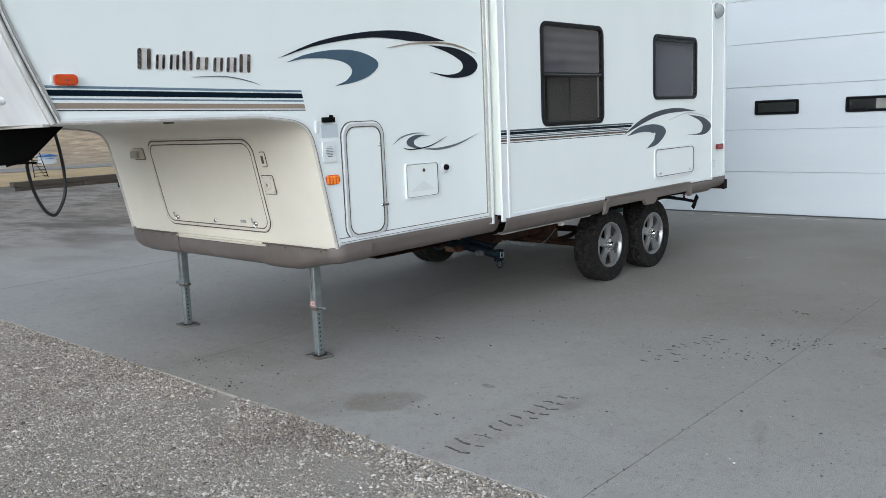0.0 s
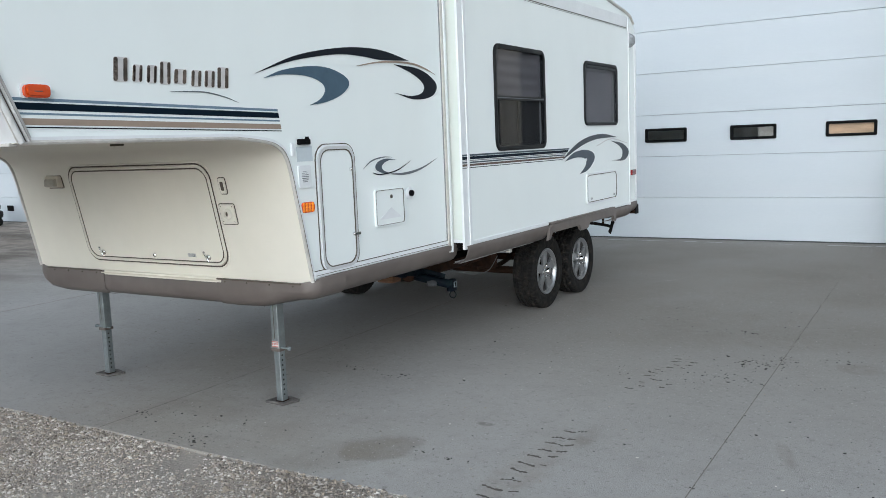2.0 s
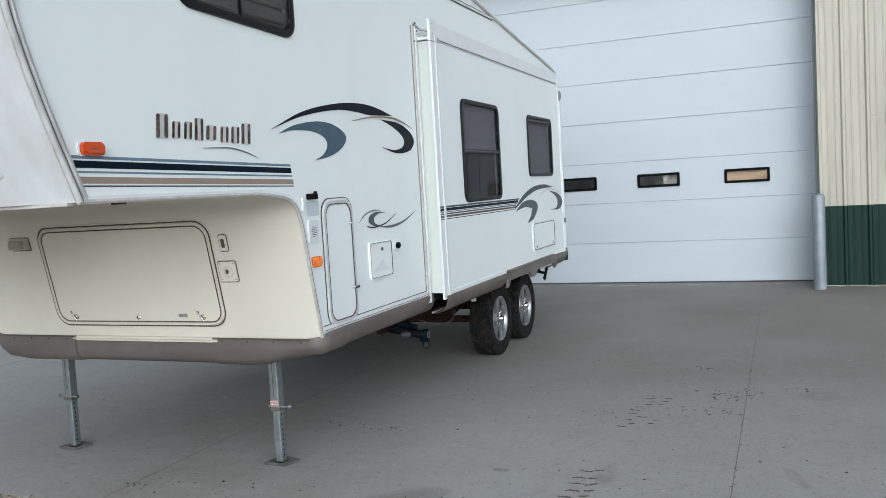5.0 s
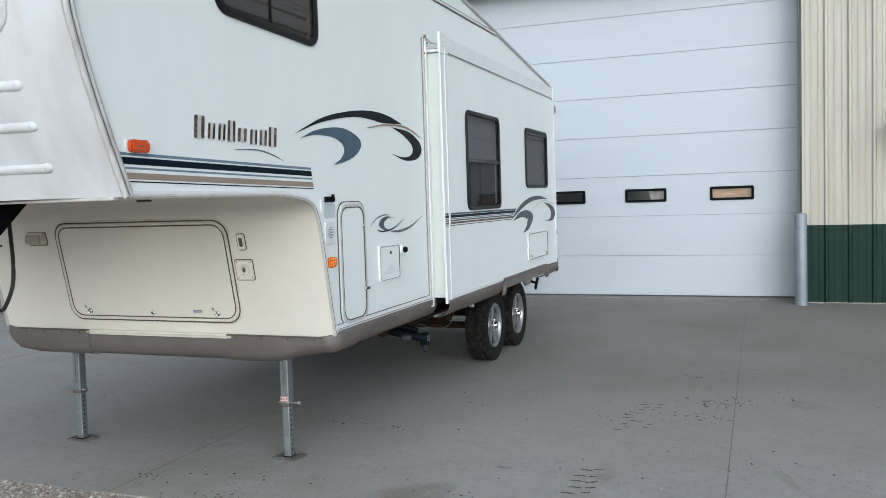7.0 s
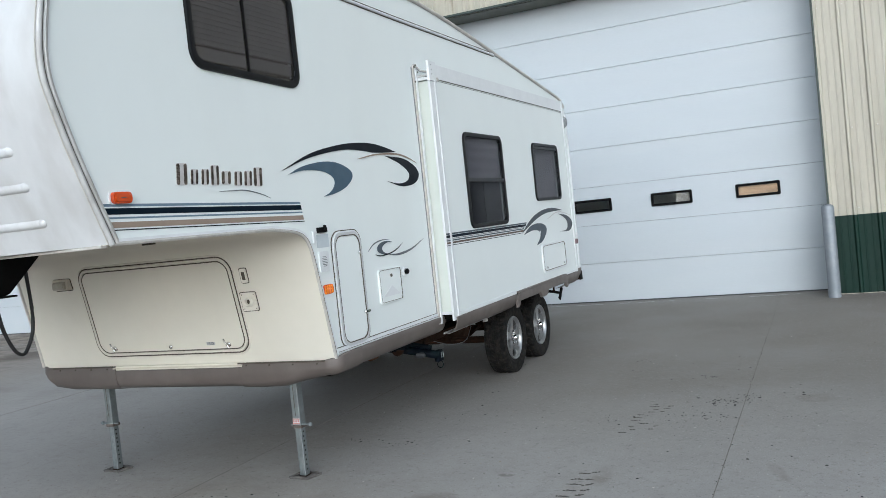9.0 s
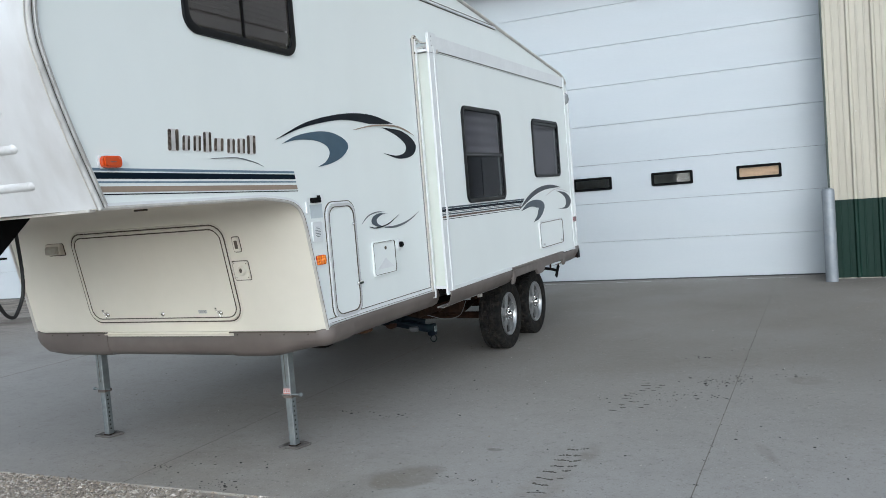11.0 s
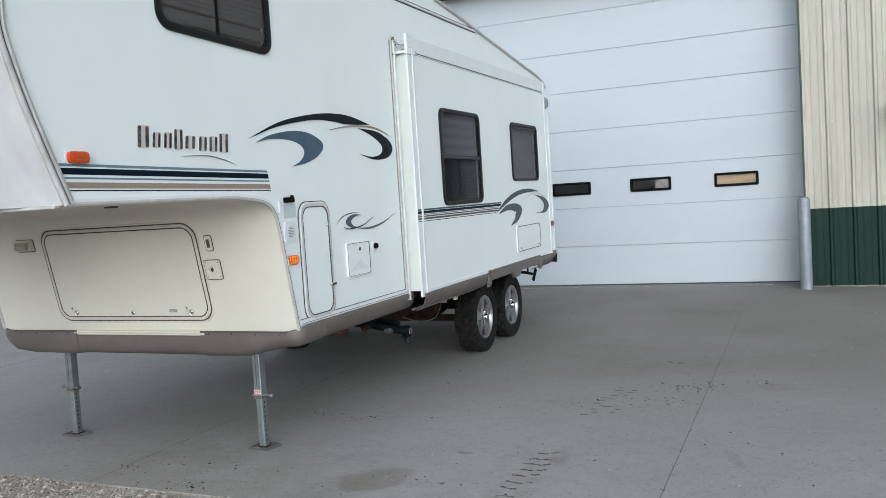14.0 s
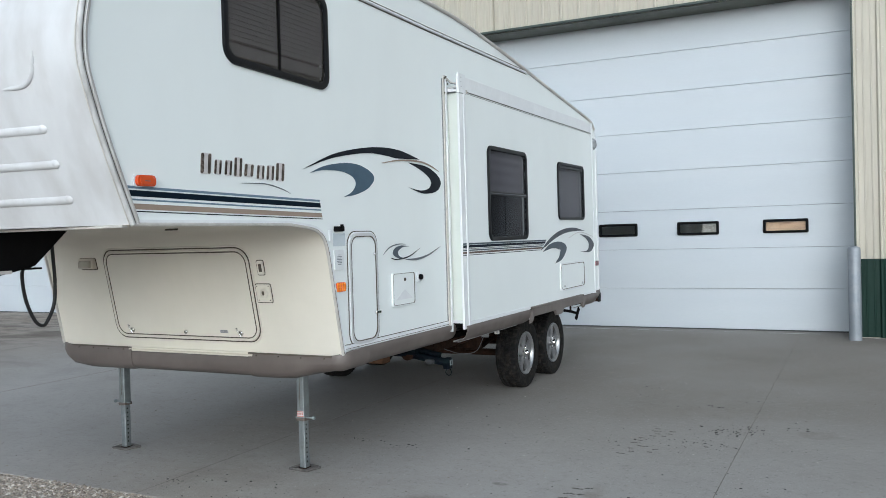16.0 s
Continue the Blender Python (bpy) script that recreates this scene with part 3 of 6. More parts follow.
def stones(name, count, region, size, seed, label, z0=-0.012):
    """Loose crushed stones, uncountable, as one mesh."""
    rng = random.Random(seed)
    base = [(0.9, 0.2, 0.1), (0.2, 0.95, 0), (-0.85, 0.35, 0.05), (-0.5, -0.8, 0), (0.5, -0.8, 0.1), (0.15, 0.1, 0.75), (-0.1, 0.0, -0.5)]
    tris = [(5, 0, 1), (5, 1, 2), (5, 2, 3), (5, 3, 4), (5, 4, 0), (6, 1, 0), (6, 2, 1), (6, 3, 2), (6, 4, 3), (6, 0, 4)]
    verts, faces = [], []
    made = 0
    while made < count:
        x, y = rng.uniform(region[0], region[1]), rng.uniform(region[2], region[3])
        keep = 0.72 + 0.9 * noise.noise((x * 1.1, y * 1.4, 7)) + 0.5 * noise.noise((x * 3.5, y * 3.5, 2))
        if rng.random() > keep:
            continue
        made += 1
        s = size * (0.45 + 1.1 * rng.random() ** 2.2)
        a, sx, sy = rng.uniform(0, 6.28), rng.uniform(0.8, 1.7), rng.uniform(0.5, 1.0)
        z = z0 + 0.008 * noise.noise((x * 0.9, y * 0.9, 3)) + 0.005 * noise.noise((x * 5, y * 5, 1)) + s * 0.15
        k = len(verts)
        ca, sa = math.cos(a), math.sin(a)
        for p in base:
            px, py, pz = p[0] * sx + rng.uniform(-.15, .15), p[1] * sy + rng.uniform(-.15, .15), p[2] * rng.uniform(0.6, 1.1)
            verts.append((x + s * (px * ca - py * sa), y + s * (px * sa + py * ca), z + s * pz))
        faces += [(t[0] + k, t[1] + k, t[2] + k) for t in tris]
    me = bpy.data.meshes.new(name)
    me.from_pydata(verts, [], faces)
    me.materials.append(M_STONE)
    return tagged(new(name, me), label, "gravel", kind="stuff")


stones("gravel", 125000, (-8.6, -1.2, 0.95, SLAB_Y0 - 0.01), 0.0072, 3, "loose pale grey crushed stones on the apron")
stones("sparse_gravel", 30000, (-10.5, 2.5, -1.8, SLAB_Y0 - 0.02), 0.0082, 6, "thin scatter of crushed stones over the wider apron")
stones("large_gravel", 3000, (-8.6, -1.2, 0.95, SLAB_Y0 - 0.02), 0.0135, 4, "larger pale crushed stones among the gravel")
stones("gravel_edge", 8500, (-9.5, -0.9, SLAB_Y0 - 0.20, SLAB_Y0 + 0.012), 0.0095, 5, "pale crushed stones heaped along the slab's edge", -0.006)
stones("loose_grit", 1500, (-7.0, 0.8, SLAB_Y0 + 0.05, 9.5), 0.0052, 9, "tiny pale stones scattered over the concrete", 0.003)

# concrete slab in strips with open joints
JOINTS = [-25.0, -16.2, -12.4, -9.12, -4.93, -1.665, 1.9, 6.0, 10.0]
bm = boxed((-25.0, SLAB_Y0 + 0.01, -0.14), (10.0, 13.0, -0.0012))
pavement = tagged(part("pavement", bm, M_JOINT), "dirt-filled joints under the concrete slab", "pavement", kind="structure")
WIDE = {-9.12: 0.011, -12.4: 0.011, -16.2: 0.011, -1.665: 0.0032, -4.93: 0.0048}          # worn open joints; the others are sawn and thin
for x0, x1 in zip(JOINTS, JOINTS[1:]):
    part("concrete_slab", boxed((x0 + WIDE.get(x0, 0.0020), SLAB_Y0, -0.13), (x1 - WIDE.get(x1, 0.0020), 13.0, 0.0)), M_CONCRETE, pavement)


def mud_clump(bm, x, y, w, h, a, rng, t=0.003):
    n = 9
    pts = []
    for k in range(n):
        q = 2 * math.pi * k / n
        r = rng.uniform(0.7, 1.15)
        u, v = w * r * math.cos(q), h * r * math.sin(q)
        pts.append((x + u * math.cos(a) - v * math.sin(a), y + u * math.sin(a) + v * math.cos(a)))
    lo = [bm.verts.new((*p, 0.0005)) for p in pts]
    c = bm.verts.new((x, y, t))
    hi = [bm.verts.new((x + (p[0] - x) * 0.75, y + (p[1] - y) * 0.75, t * 0.8)) for p in pts]
    for k in range(n):
        j = (k + 1) % n
        bm.faces.new((lo[k], lo[j], hi[j], hi[k]))
        bm.faces.new((hi[k], hi[j], c))


rng = random.Random(11)


def tread_bar(bm, x, y, half, a):
    """A smear of mud left by one tread block: a crooked row of clumps."""
    n = max(2, int(half / 0.009))
    bend = rng.uniform(-0.5, 0.5)
    for k in range(n):
        t = -1 + 2 * (k + 0.5) / n
        q = a + bend * t
        mud_clump(bm, x + half * t * math.cos(q), y + half * t * math.sin(q) + rng.uniform(-0.003, 0.003), half / n * rng.uniform(1.0, 1.5), rng.uniform(0.005, 0.0135), q, rng, 0.0025)


bm = bmesh.new()
for k in range(10):                                   # tyre print: two rows of bars that end in the yard's gravel
    y = 3.00 + 0.104 * k + rng.uniform(-.014, .014)
    tread_bar(bm, -2.44 + rng.uniform(-.03, .02), y, rng.uniform(0.030, 0.058), rng.uniform(-0.28, 0.10))
    if rng.random() < 0.75:
        tread_bar(bm, -2.365 + rng.uniform(-.015, .02), y + rng.uniform(-.01, .03), rng.uniform(0.018, 0.034), rng.uniform(0.0, 0.6))
tagged(part("mud_print", bm, M_MUD), "tyre tread print of dried mud on the concrete", "mud", kind="stuff")
bm = bmesh.new()
for k in range(11):
    t = k / 10
    x, y = -2.36 + 0.05 * t, 4.80 + 0.80 * t
    tread_bar(bm, x + rng.uniform(-.05, .05), y, rng.uniform(0.018, 0.045), rng.uniform(-.3, .3))
    if rng.random() < 0.6:
        tread_bar(bm, x + 0.13 + rng.uniform(-.04, .04), y + 0.02, rng.uniform(0.012, 0.03), rng.uniform(-.2, .4))
tagged(part("mud_print", bm, M_MUD), "faint tyre tread print of dried mud", "mud", kind="stuff")
bm = bmesh.new()
for cx, cy, sx, sy, n in ((-1.80, 5.66, .15, .10, 60), (-1.90, 5.24, .24, .05, 34), (-1.64, 5.86, .05, .06, 14), (-1.33, 5.95, .10, .05, 12), (-2.92, 3.31, .16, .04, 22), (-2.05, 6.54, .08, .04, 12),
                          (-2.71, 7.30, .10, .05, 8), (-4.88, 3.15, .05, .02, 14), (-4.26, 2.95, .12, .04, 30), (-4.25, 4.52, .14, .06, 14), (-3.95, 4.45, .10, .04, 12), (-4.2, 3.12, .45, .14, 34),
                          (-2.2, 5.1, .30, .12, 26), (-3.2, 4.4, 1.2, .8, 40), (-2.0, 7.0, 1.6, 1.4, 40), (-5.6, 3.2, .8, .2, 14), (-9.5, 6.0, 1.8, 1.5, 20), (-1.0, 4.2, .8, .8, 34), (-2.6, 6.0, 1.6, 1.2, 44), (-0.4, 6.5, 1.0, 1.6, 40)):
    for k in range(n):
        w = rng.uniform(0.0025, 0.0055) * rng.choice((0.8, 1, 1, 1.2, 1.6, 2.2))
        if n in (60, 12):                         # the thicker patches hold larger crumbs
            w *= 1.25
        mud_clump(bm, rng.gauss(cx, sx), max(SLAB_Y0 + .03, rng.gauss(cy, sy)), w, w * rng.uniform(0.35, 0.9), rng.gauss(0, 0.6), rng, 0.3 * w + 0.002)
for k in range(60):                                   # grit caught along a joint
    w = rng.uniform(0.002, 0.0055)
    mud_clump(bm, -1.665 + rng.gauss(0, 0.006), rng.uniform(3.0, 8.5), w, w * 0.7, rng.uniform(0, 3), rng, 0.004)
tagged(part("mud_crumbs", bm, M_CRUMB), "dark crumbs of dried mud scattered over the concrete", "mud", kind="stuff")
bm = bmesh.new()                                      # chipped pale edge of the slab along the overhead door
x = -6.3
while x < -1.2:
    w = rng.uniform(0.06, 0.55)
    box(bm, (x, 11.955 + rng.uniform(-.006, .006), 0.0005), (x + w, 11.975 + rng.uniform(0, .012), 0.003))
    x += w + rng.uniform(0.03, 0.45)
for x in (-0.75, -0.38, -0.1, 0.3):
    box(bm, (x, 11.60, 0.0005), (x + rng.uniform(0.05, 0.16), 11.63, 0.003))
tagged(part("chipped_edge", bm, M_CHIP), "pale chipped edge of the concrete before the door", "edge", kind="stuff")
# ---------- setting: garage building ----------
EAVE, HEAD = 6.4, 4.775
X_END, X_FAR = -22.58, 9.0
DOORS = [(-6.45, -0.955), (-13.2, -7.7), (-21.88, -14.45)]     # overhead doors
GREEN_TOP = 1.065


def siding(bm, x0, x1, z0, z1, y):
    """Ribbed sheet: tall ribs every 290 mm and two low ones between."""
    prof = []
    x = math.floor((x0 + 0.634) / 0.2905) * 0.2905 - 0.634
    while x < x1 + 0.4:
        for dx, d in ((-0.032, 0), (-0.014, 0.028), (0.014, 0.028), (0.032, 0), (0.09, 0), (0.096, 0.006), (0.112, 0.006), (0.118, 0), (0.185, 0), (0.191, 0.006), (0.207, 0.006), (0.213, 0)):
            prof.append((x + dx, d))
        x += 0.2905
    prof = [(min(max(px, x0), x1), d) for px, d in prof if x0 - 0.03 < px < x1 + 0.03]
    lo = [bm.verts.new((px, y - d, z0)) for px, d in prof]
    hi = [bm.verts.new((px, y - d, z1)) for px, d in prof]
    for k in range(len(prof) - 1):
        if prof[k + 1][0] - prof[k][0] > 1e-6 or abs(prof[k + 1][1] - prof[k][1]) > 1e-6:
            bm.faces.new((lo[k], lo[k + 1], hi[k + 1], hi[k]))
    return bm


bm = bmesh.new()
PIERS = [(X_END, DOORS[2][0]), (DOORS[2][1], DOORS[1][0]), (DOORS[1][1], DOORS[0][0]), (DOORS[0][1], X_FAR)]
for a, c in PIERS:
    box(bm, (a, WALL_Y, 0), (c, DOOR_Y + 0.1, HEAD))
box(bm, (X_END, WALL_Y, HEAD), (X_FAR, DOOR_Y + 0.1, EAVE))
wall_front = tagged(part("wall_north", bm, M_SIDING), "tan ribbed metal wall with a dark green lower band", "wall", kind="structure")
for a, c in PIERS:
    x = a
    while x < c - 0.01:
        e = min(x + 0.915, c)
        part("siding_panel", siding(bmesh.new(), x, e, GREEN_TOP, HEAD + 0.03, WALL_Y - 0.004), M_SIDING, wall_front)
        part("siding_panel", siding(bmesh.new(), x, e, 0.012, GREEN_TOP, WALL_Y - 0.007), M_GREEN, wall_front, "dark green lower siding")
        x = e
x = X_END
while x < X_FAR - 0.01:
    e = min(x + 0.915, X_FAR)
    part("siding_panel", siding(bmesh.new(), x, e, HEAD + 0.03, EAVE, WALL_Y - 0.004), M_SIDING, wall_front)
    x = e
bm = bmesh.new()
box(bm, (X_END, DOOR_Y + 0.1, 0), (X_END + 0.15, 30, EAVE))
box(bm, (X_FAR - 0.15, DOOR_Y + 0.1, 0), (X_FAR, 30, EAVE))
box(bm, (X_END + 0.15, 29.85, 0), (X_FAR - 0.15, 30, EAVE))
tagged(part("wall_south", bm, M_SIDING), "tan metal end and back walls", "wall", kind="structure")
bm = bmesh.new()
prism(bm, [(WALL_Y - 0.35, EAVE), (21, EAVE + 2.3), (30.4, EAVE), (30.4, EAVE + 0.12), (21, EAVE + 2.45), (WALL_Y - 0.35, EAVE + 0.14)], "x", X_END - 0.3, X_FAR + 0.3)
tagged(part("roof", bm, M_ROOF), "low gabled metal roof of the garage", "roof", kind="structure")
tagged(part("floor", boxed((X_END + 0.15, DOOR_Y + 0.1, -0.1), (X_FAR - 0.15, 29.85, 0.004)), M_CONCRETE), "concrete floor inside the garage", "floor", kind="structure")
# green flashing round the openings
for a, c in DOORS:
    for nm, lo, hi in (("trim", (a - 0.035, WALL_Y - 0.036, HEAD), (c + 0.035, WALL_Y + 0.02, HEAD + 0.035)),
                       ("trim", (a - 0.018, WALL_Y - 0.036, 0.01), (a + 0.006, WALL_Y + 0.02, HEAD)),
                       ("trim", (c - 0.006, WALL_Y - 0.04, 0.01), (c + 0.018, WALL_Y + 0.02, HEAD))):
        tagged(part(nm, boxed(lo, hi, 0.003), M_FLASH), "dark green metal flashing round the overhead door", "trim", kind="structure")


def overhead_door(x0, x1, windows, name):
    d = thing(name, ((x0 + x1) / 2, DOOR_Y, 0), "white sectional overhead garage door, closed, with a row of small windows", "garage door", "overhead doors", "structure")
    sec = 0.605
    z = 0.016
    k = 0
    while z < HEAD + 0.02:
        top = min(z + sec, HEAD + 0.25)
        bm = bmesh.new()
        if k == 2 and windows:
            wz0, wz1 = 1.445, 1.625
            xs = [x0 - 0.05] + [v for w in windows for v in w] + [x1 + 0.05]
            for q in range(0, len(xs), 2):
                box(bm, (xs[q], DOOR_Y, z + 0.003), (xs[q + 1], DOOR_Y + 0.045, top - 0.002))
            for a, c in windows:
                box(bm, (a, DOOR_Y, z + 0.003), (c, DOOR_Y + 0.045, wz0))
                box(bm, (a, DOOR_Y, wz1), (c, DOOR_Y + 0.045, top - 0.002))
        else:
            box(bm, (x0 - 0.05, DOOR_Y, z + 0.003), (x1 + 0.05, DOOR_Y + 0.045, top - 0.002), 0.0025)
        part("door_section", bm, M_GARAGE, d)
        z = top
        k += 1
    for a, c in windows:
        w = part("window_frame", ring(bmesh.new(), rrect(a - 0.012, c + 0.012, 1.433, 1.637, 0.02, 3), rrect(a + 0.026, c - 0.026, 1.471, 1.599, 0.012, 3), "y", DOOR_Y - 0.018, DOOR_Y + 0.02), M_BLACK, d, "black plastic window frame")
        p = part("pane", boxed((a + 0.02, DOOR_Y + 0.002, 1.465), (c - 0.02, DOOR_Y + 0.007, 1.605)), M_CLEAR, w)
        p.visible_shadow = False
    # third pane gets a beige board, the fourth a sheet painting its reflection
    for k, (a, c) in enumerate(windows[2:] if name == "door_1" else []):
        lo = a + 0.02 if k else a + 0.36
        part("window_cover", boxed((lo, DOOR_Y + 0.016, 1.455), (c - 0.02, DOOR_Y + 0.022, 1.615)), M_SUNSETPANE if k else M_BEIGEBOARD, d, "beige board or painted reflection sheet behind the window")
    part("bottom_seal", boxed((x0, DOOR_Y + 0.002, 0.002), (x1, DOOR_Y + 0.04, 0.019), 0.003), M_SEAL, d, "dark rubber bottom seal")
    part("backing", boxed((x0 - 0.04, DOOR_Y + 0.047, 0.035), (x1 + 0.04, DOOR_Y + 0.05, 1.44)), M_SEAM, d)
    part("backing", boxed((x0 - 0.04, DOOR_Y + 0.047, 1.63), (x1 + 0.04, DOOR_Y + 0.05, HEAD + 0.2)), M_SEAM, d)
    return d


overhead_door(*DOORS[0], [(-5.86, -5.27), (-4.615, -4.025), (-3.39, -2.80), (-2.155, -1.565)], "door_1")
overhead_door(*DOORS[1], [(-12.4, -11.81), (-11.1, -10.51), (-9.8, -9.21)], "door_2")
door_end = overhead_door(*DOORS[2], [], "door_3")
part("handle", boxed((-20.98, DOOR_Y - 0.02, 0.28), (-20.72, DOOR_Y - 0.001, 0.42), 0.01), M_BLACK, door_end, "black lift handle plate")
for a, c in DOORS:                                    # green jamb linings
    for x0, x1 in ((a + 0.002, a + 0.010), (c - 0.010, c - 0.002)):
        tagged(part("trim", boxed((x0, WALL_Y + 0.021, 0.01), (x1, DOOR_Y - 0.004, HEAD - 0.013)), M_JAMB), "grey-green metal lining of the door jamb", "trim", kind="structure")
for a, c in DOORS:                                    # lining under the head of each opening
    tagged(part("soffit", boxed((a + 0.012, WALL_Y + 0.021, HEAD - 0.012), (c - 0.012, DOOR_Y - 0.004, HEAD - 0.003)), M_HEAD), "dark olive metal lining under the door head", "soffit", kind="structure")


def bollard(x, y, h, r):
    b = thing("bollard", (x, y, 0), "grey painted steel pipe bollard beside the garage door", "bollard", "bollards")
    part("pipe", lathe(bmesh.new(), [(r, 0), (r, h - 0.01), (r * 0.96, h)], (x, y, 0), "z", 28), M_BOLLARD, b, smooth=40)
    part("cap", lathe(bmesh.new(), [(r * 0.94, h), (r * 0.9, h + 0.012), (r * 0.5, h + 0.028), (0.001, h + 0.034)], (x, y, 0), "z", 28), M_BOLLARD, b, "domed concrete cap", smooth=40)


bollard(-0.968, 11.40, 1.215, 0.079)

# ---------- things beyond the trailer ----------
for k, (x, y, w, d, h, z, m, lab) in enumerate(((-25.35, 10.95, 0.30, 1.9, 0.16, -0.062, M_DARKBLOCK, "dark stained timber beam lying at the slab's edge"),
                                                (-25.33, 10.6, 0.28, 1.5, 0.15, 0.098, M_DARKBLOCK, "dark stained timber beam stacked on another"),
                                                (-25.32, 12.85, 0.30, 1.85, 0.17, -0.062, M_DARKBLOCK, "dark stained timber beam lying at the slab's edge"),
                                                (-25.36, 12.3, 0.28, 1.8, 0.14, 0.108, M_DARKBLOCK, "dark stained timber beam stacked on another"))):
    b = boxed((x - w / 2, y - d / 2, z), (x + w / 2, y + d / 2, z + h), 0.02)
    tagged(part("timber_beam", b, m), lab, "beam", "beams at the yard's edge")
for dz, dx in ((0, 0), (0.182, 0.05), (0.364, -0.03)):
    pr = [(0.22, 0.0), (0.33, 0.0), (0.375, 0.028), (0.385, 0.09), (0.375, 0.154), (0.33, 0.182), (0.22, 0.182), (0.21, 0.09), (0.22, 0.0)]
    tagged(part("old_tyre", lathe(bmesh.new(), pr, (-20.36 + dx, 11.24, 0.002 + dz), "z", 28), M_RUBBER, smooth=50), "old black tyre lying in a stack by the wall", "tyre", "stacked tyres")
HX, HY = -150.7, 64.2
hz = land_height(HX, HY)
bm = bmesh.new()
prism(bm, [(WALL_Y - 0.036, 2.44), (11.02, 2.33), (11.02, 2.29), (WALL_Y - 0.036, 2.29)], "x", 0.15, 1.35)
tagged(part("door_hood", bm, M_FLASH), "dark green sheet metal hood fixed to the siding", "hood")
bm = bmesh.new()
for k in range(8):
    for z in (1.157, 2.23, 3.87, 5.2):
        lathe(bm, [(0.009, -0.0115), (0.007, -0.016), (0.001, -0.018)], (-0.887 + 0.305 * k, WALL_Y, z), "y", 6)
part("fasteners", bm, M_OLDTRIM, wall_front, "row of small siding screws")
hut = thing("hut", (HX, HY, hz), "small white hut with a blue roof on the far slope", "hut")
part("wall", boxed((HX - 1.1, HY - 1.15, hz - 0.2), (HX + 1.1, HY + 1.15, hz + 1.25)), M_GARAGE, hut)
bm = bmesh.new()
prism(bm, [(HY - 1.4, hz + 1.25), (HY + 1.4, hz + 1.25), (HY + 1.4, hz + 1.36), (HY, hz + 1.72), (HY - 1.4, hz + 1.36)], "x", HX - 1.3, HX + 1.3)
part("roof", bm, M_BLUEROOF, hut, "blue metal roof")
part("window", boxed((HX + 1.1, HY - 0.2, hz + .5), (HX + 1.14, HY + 0.3, hz + 1.0)), M_BLACK, hut)
shed = thing("shed", (HX + 4, HY - 1.6, hz), "low white shed beside the hut", "shed")
part("wall", boxed((HX + 3.4, HY - 2.5, hz - 0.2), (HX + 4.6, HY - 0.9, hz + 0.95)), M_GARAGE, shed)
part("roof", boxed((HX + 3.3, HY - 2.6, hz + 0.95), (HX + 4.7, HY - 0.8, hz + 1.03)), M_BLUEROOF, shed, "blue metal roof")
rz = land_height(-32.6, 13.75)
rack = thing("steel_rack", (-32.6, 13.75, rz), "dark steel ladder rack standing in the grass", "rack")
for s0, s1 in ((0.0, 0.10), (0.52, 0.42)):
    part("post", tube(bmesh.new(), [(-32.6, 13.5 + s0, rz - 0.02), (-32.6, 13.35 + s1, rz + 0.98)], 0.016, 6), M_BLACKMETAL, rack)
for k in range(7):
    t = (0.10 + 0.12 * k) / 0.98
    part("rung", tube(bmesh.new(), [(-32.6, 13.5 - 0.05 * t, rz + 0.98 * t), (-32.6, 14.02 - 0.25 * t, rz + 0.98 * t)], 0.011, 6), M_BLACKMETAL, rack)
part("brace", tube(bmesh.new(), [(-32.6, 13.95, rz), (-32.9, 13.50, rz + 0.9)], 0.012, 6), M_BLACKMETAL, rack)


# ---------- the fifth-wheel trailer ----------
X, XF = -3.81, -6.33            # near and far side walls
XC = (X + XF) / 2
trailer = thing("fifth_wheel_trailer", (XC, 5.6, 0), "white fifth-wheel camping trailer with taupe skirts and a slide-out partly extended", "trailer")


def P(name, bm, mat, label="", smooth=False, parent=None):
    return part(name, bm, mat, parent or trailer, label, smooth)


NOSE = smooth_line([(1.847, 1.630), (1.716, 1.943), (1.630, 2.185), (1.590, 2.36), (1.614, 2.576), (1.71, 2.90), (1.93, 3.16), (2.40, 3.33)], 5)
ROOFLINE = smooth_line([(2.40, 3.33), (3.2, 3.35), (4.77, 3.33), (5.47, 3.305), (6.50, 3.20), (7.19, 3.115), (8.95, 2.905)], 5)
REAR = [(8.95, 2.905), (9.10, 2.875), (9.22, 2.80), (9.285, 2.68), (9.29, 2.4), (9.27, 0.82)]
FRONT = smooth_line([(3.526, 0.765), (3.500, 0.90), (3.448, 1.15), (3.412, 1.32), (3.388, 1.43), (3.364, 1.505), (3.328, 1.557), (3.265, 1.592), (3.17, 1.610), (3.0, 1.628)], 6)
ARCH = [(y + 0.006, z) for y, z in FRONT if z > 0.80] + [(1.853, 1.630)]
SL0, SL1, SLTOP = 5.10, 8.62, 2.70       # opening for the slide-out


def cut(line, y0, y1):
    """The stretch of a (y, z) line between two y, with its ends put in."""
    out = []
    for a, c in zip(line, line[1:]):
        for y in (y0, y1):
            if (a[0] - y) * (c[0] - y) < 0:
                t = (y - a[0]) / (c[0] - a[0])
                out.append((y, a[1] + t * (c[1] - a[1])))
        if y0 < c[0] < y1:
            out.append(c)
    return sorted(set(out))


CW = dict(y0=2.495, y1=3.447, z0=2.445, z1=3.03)


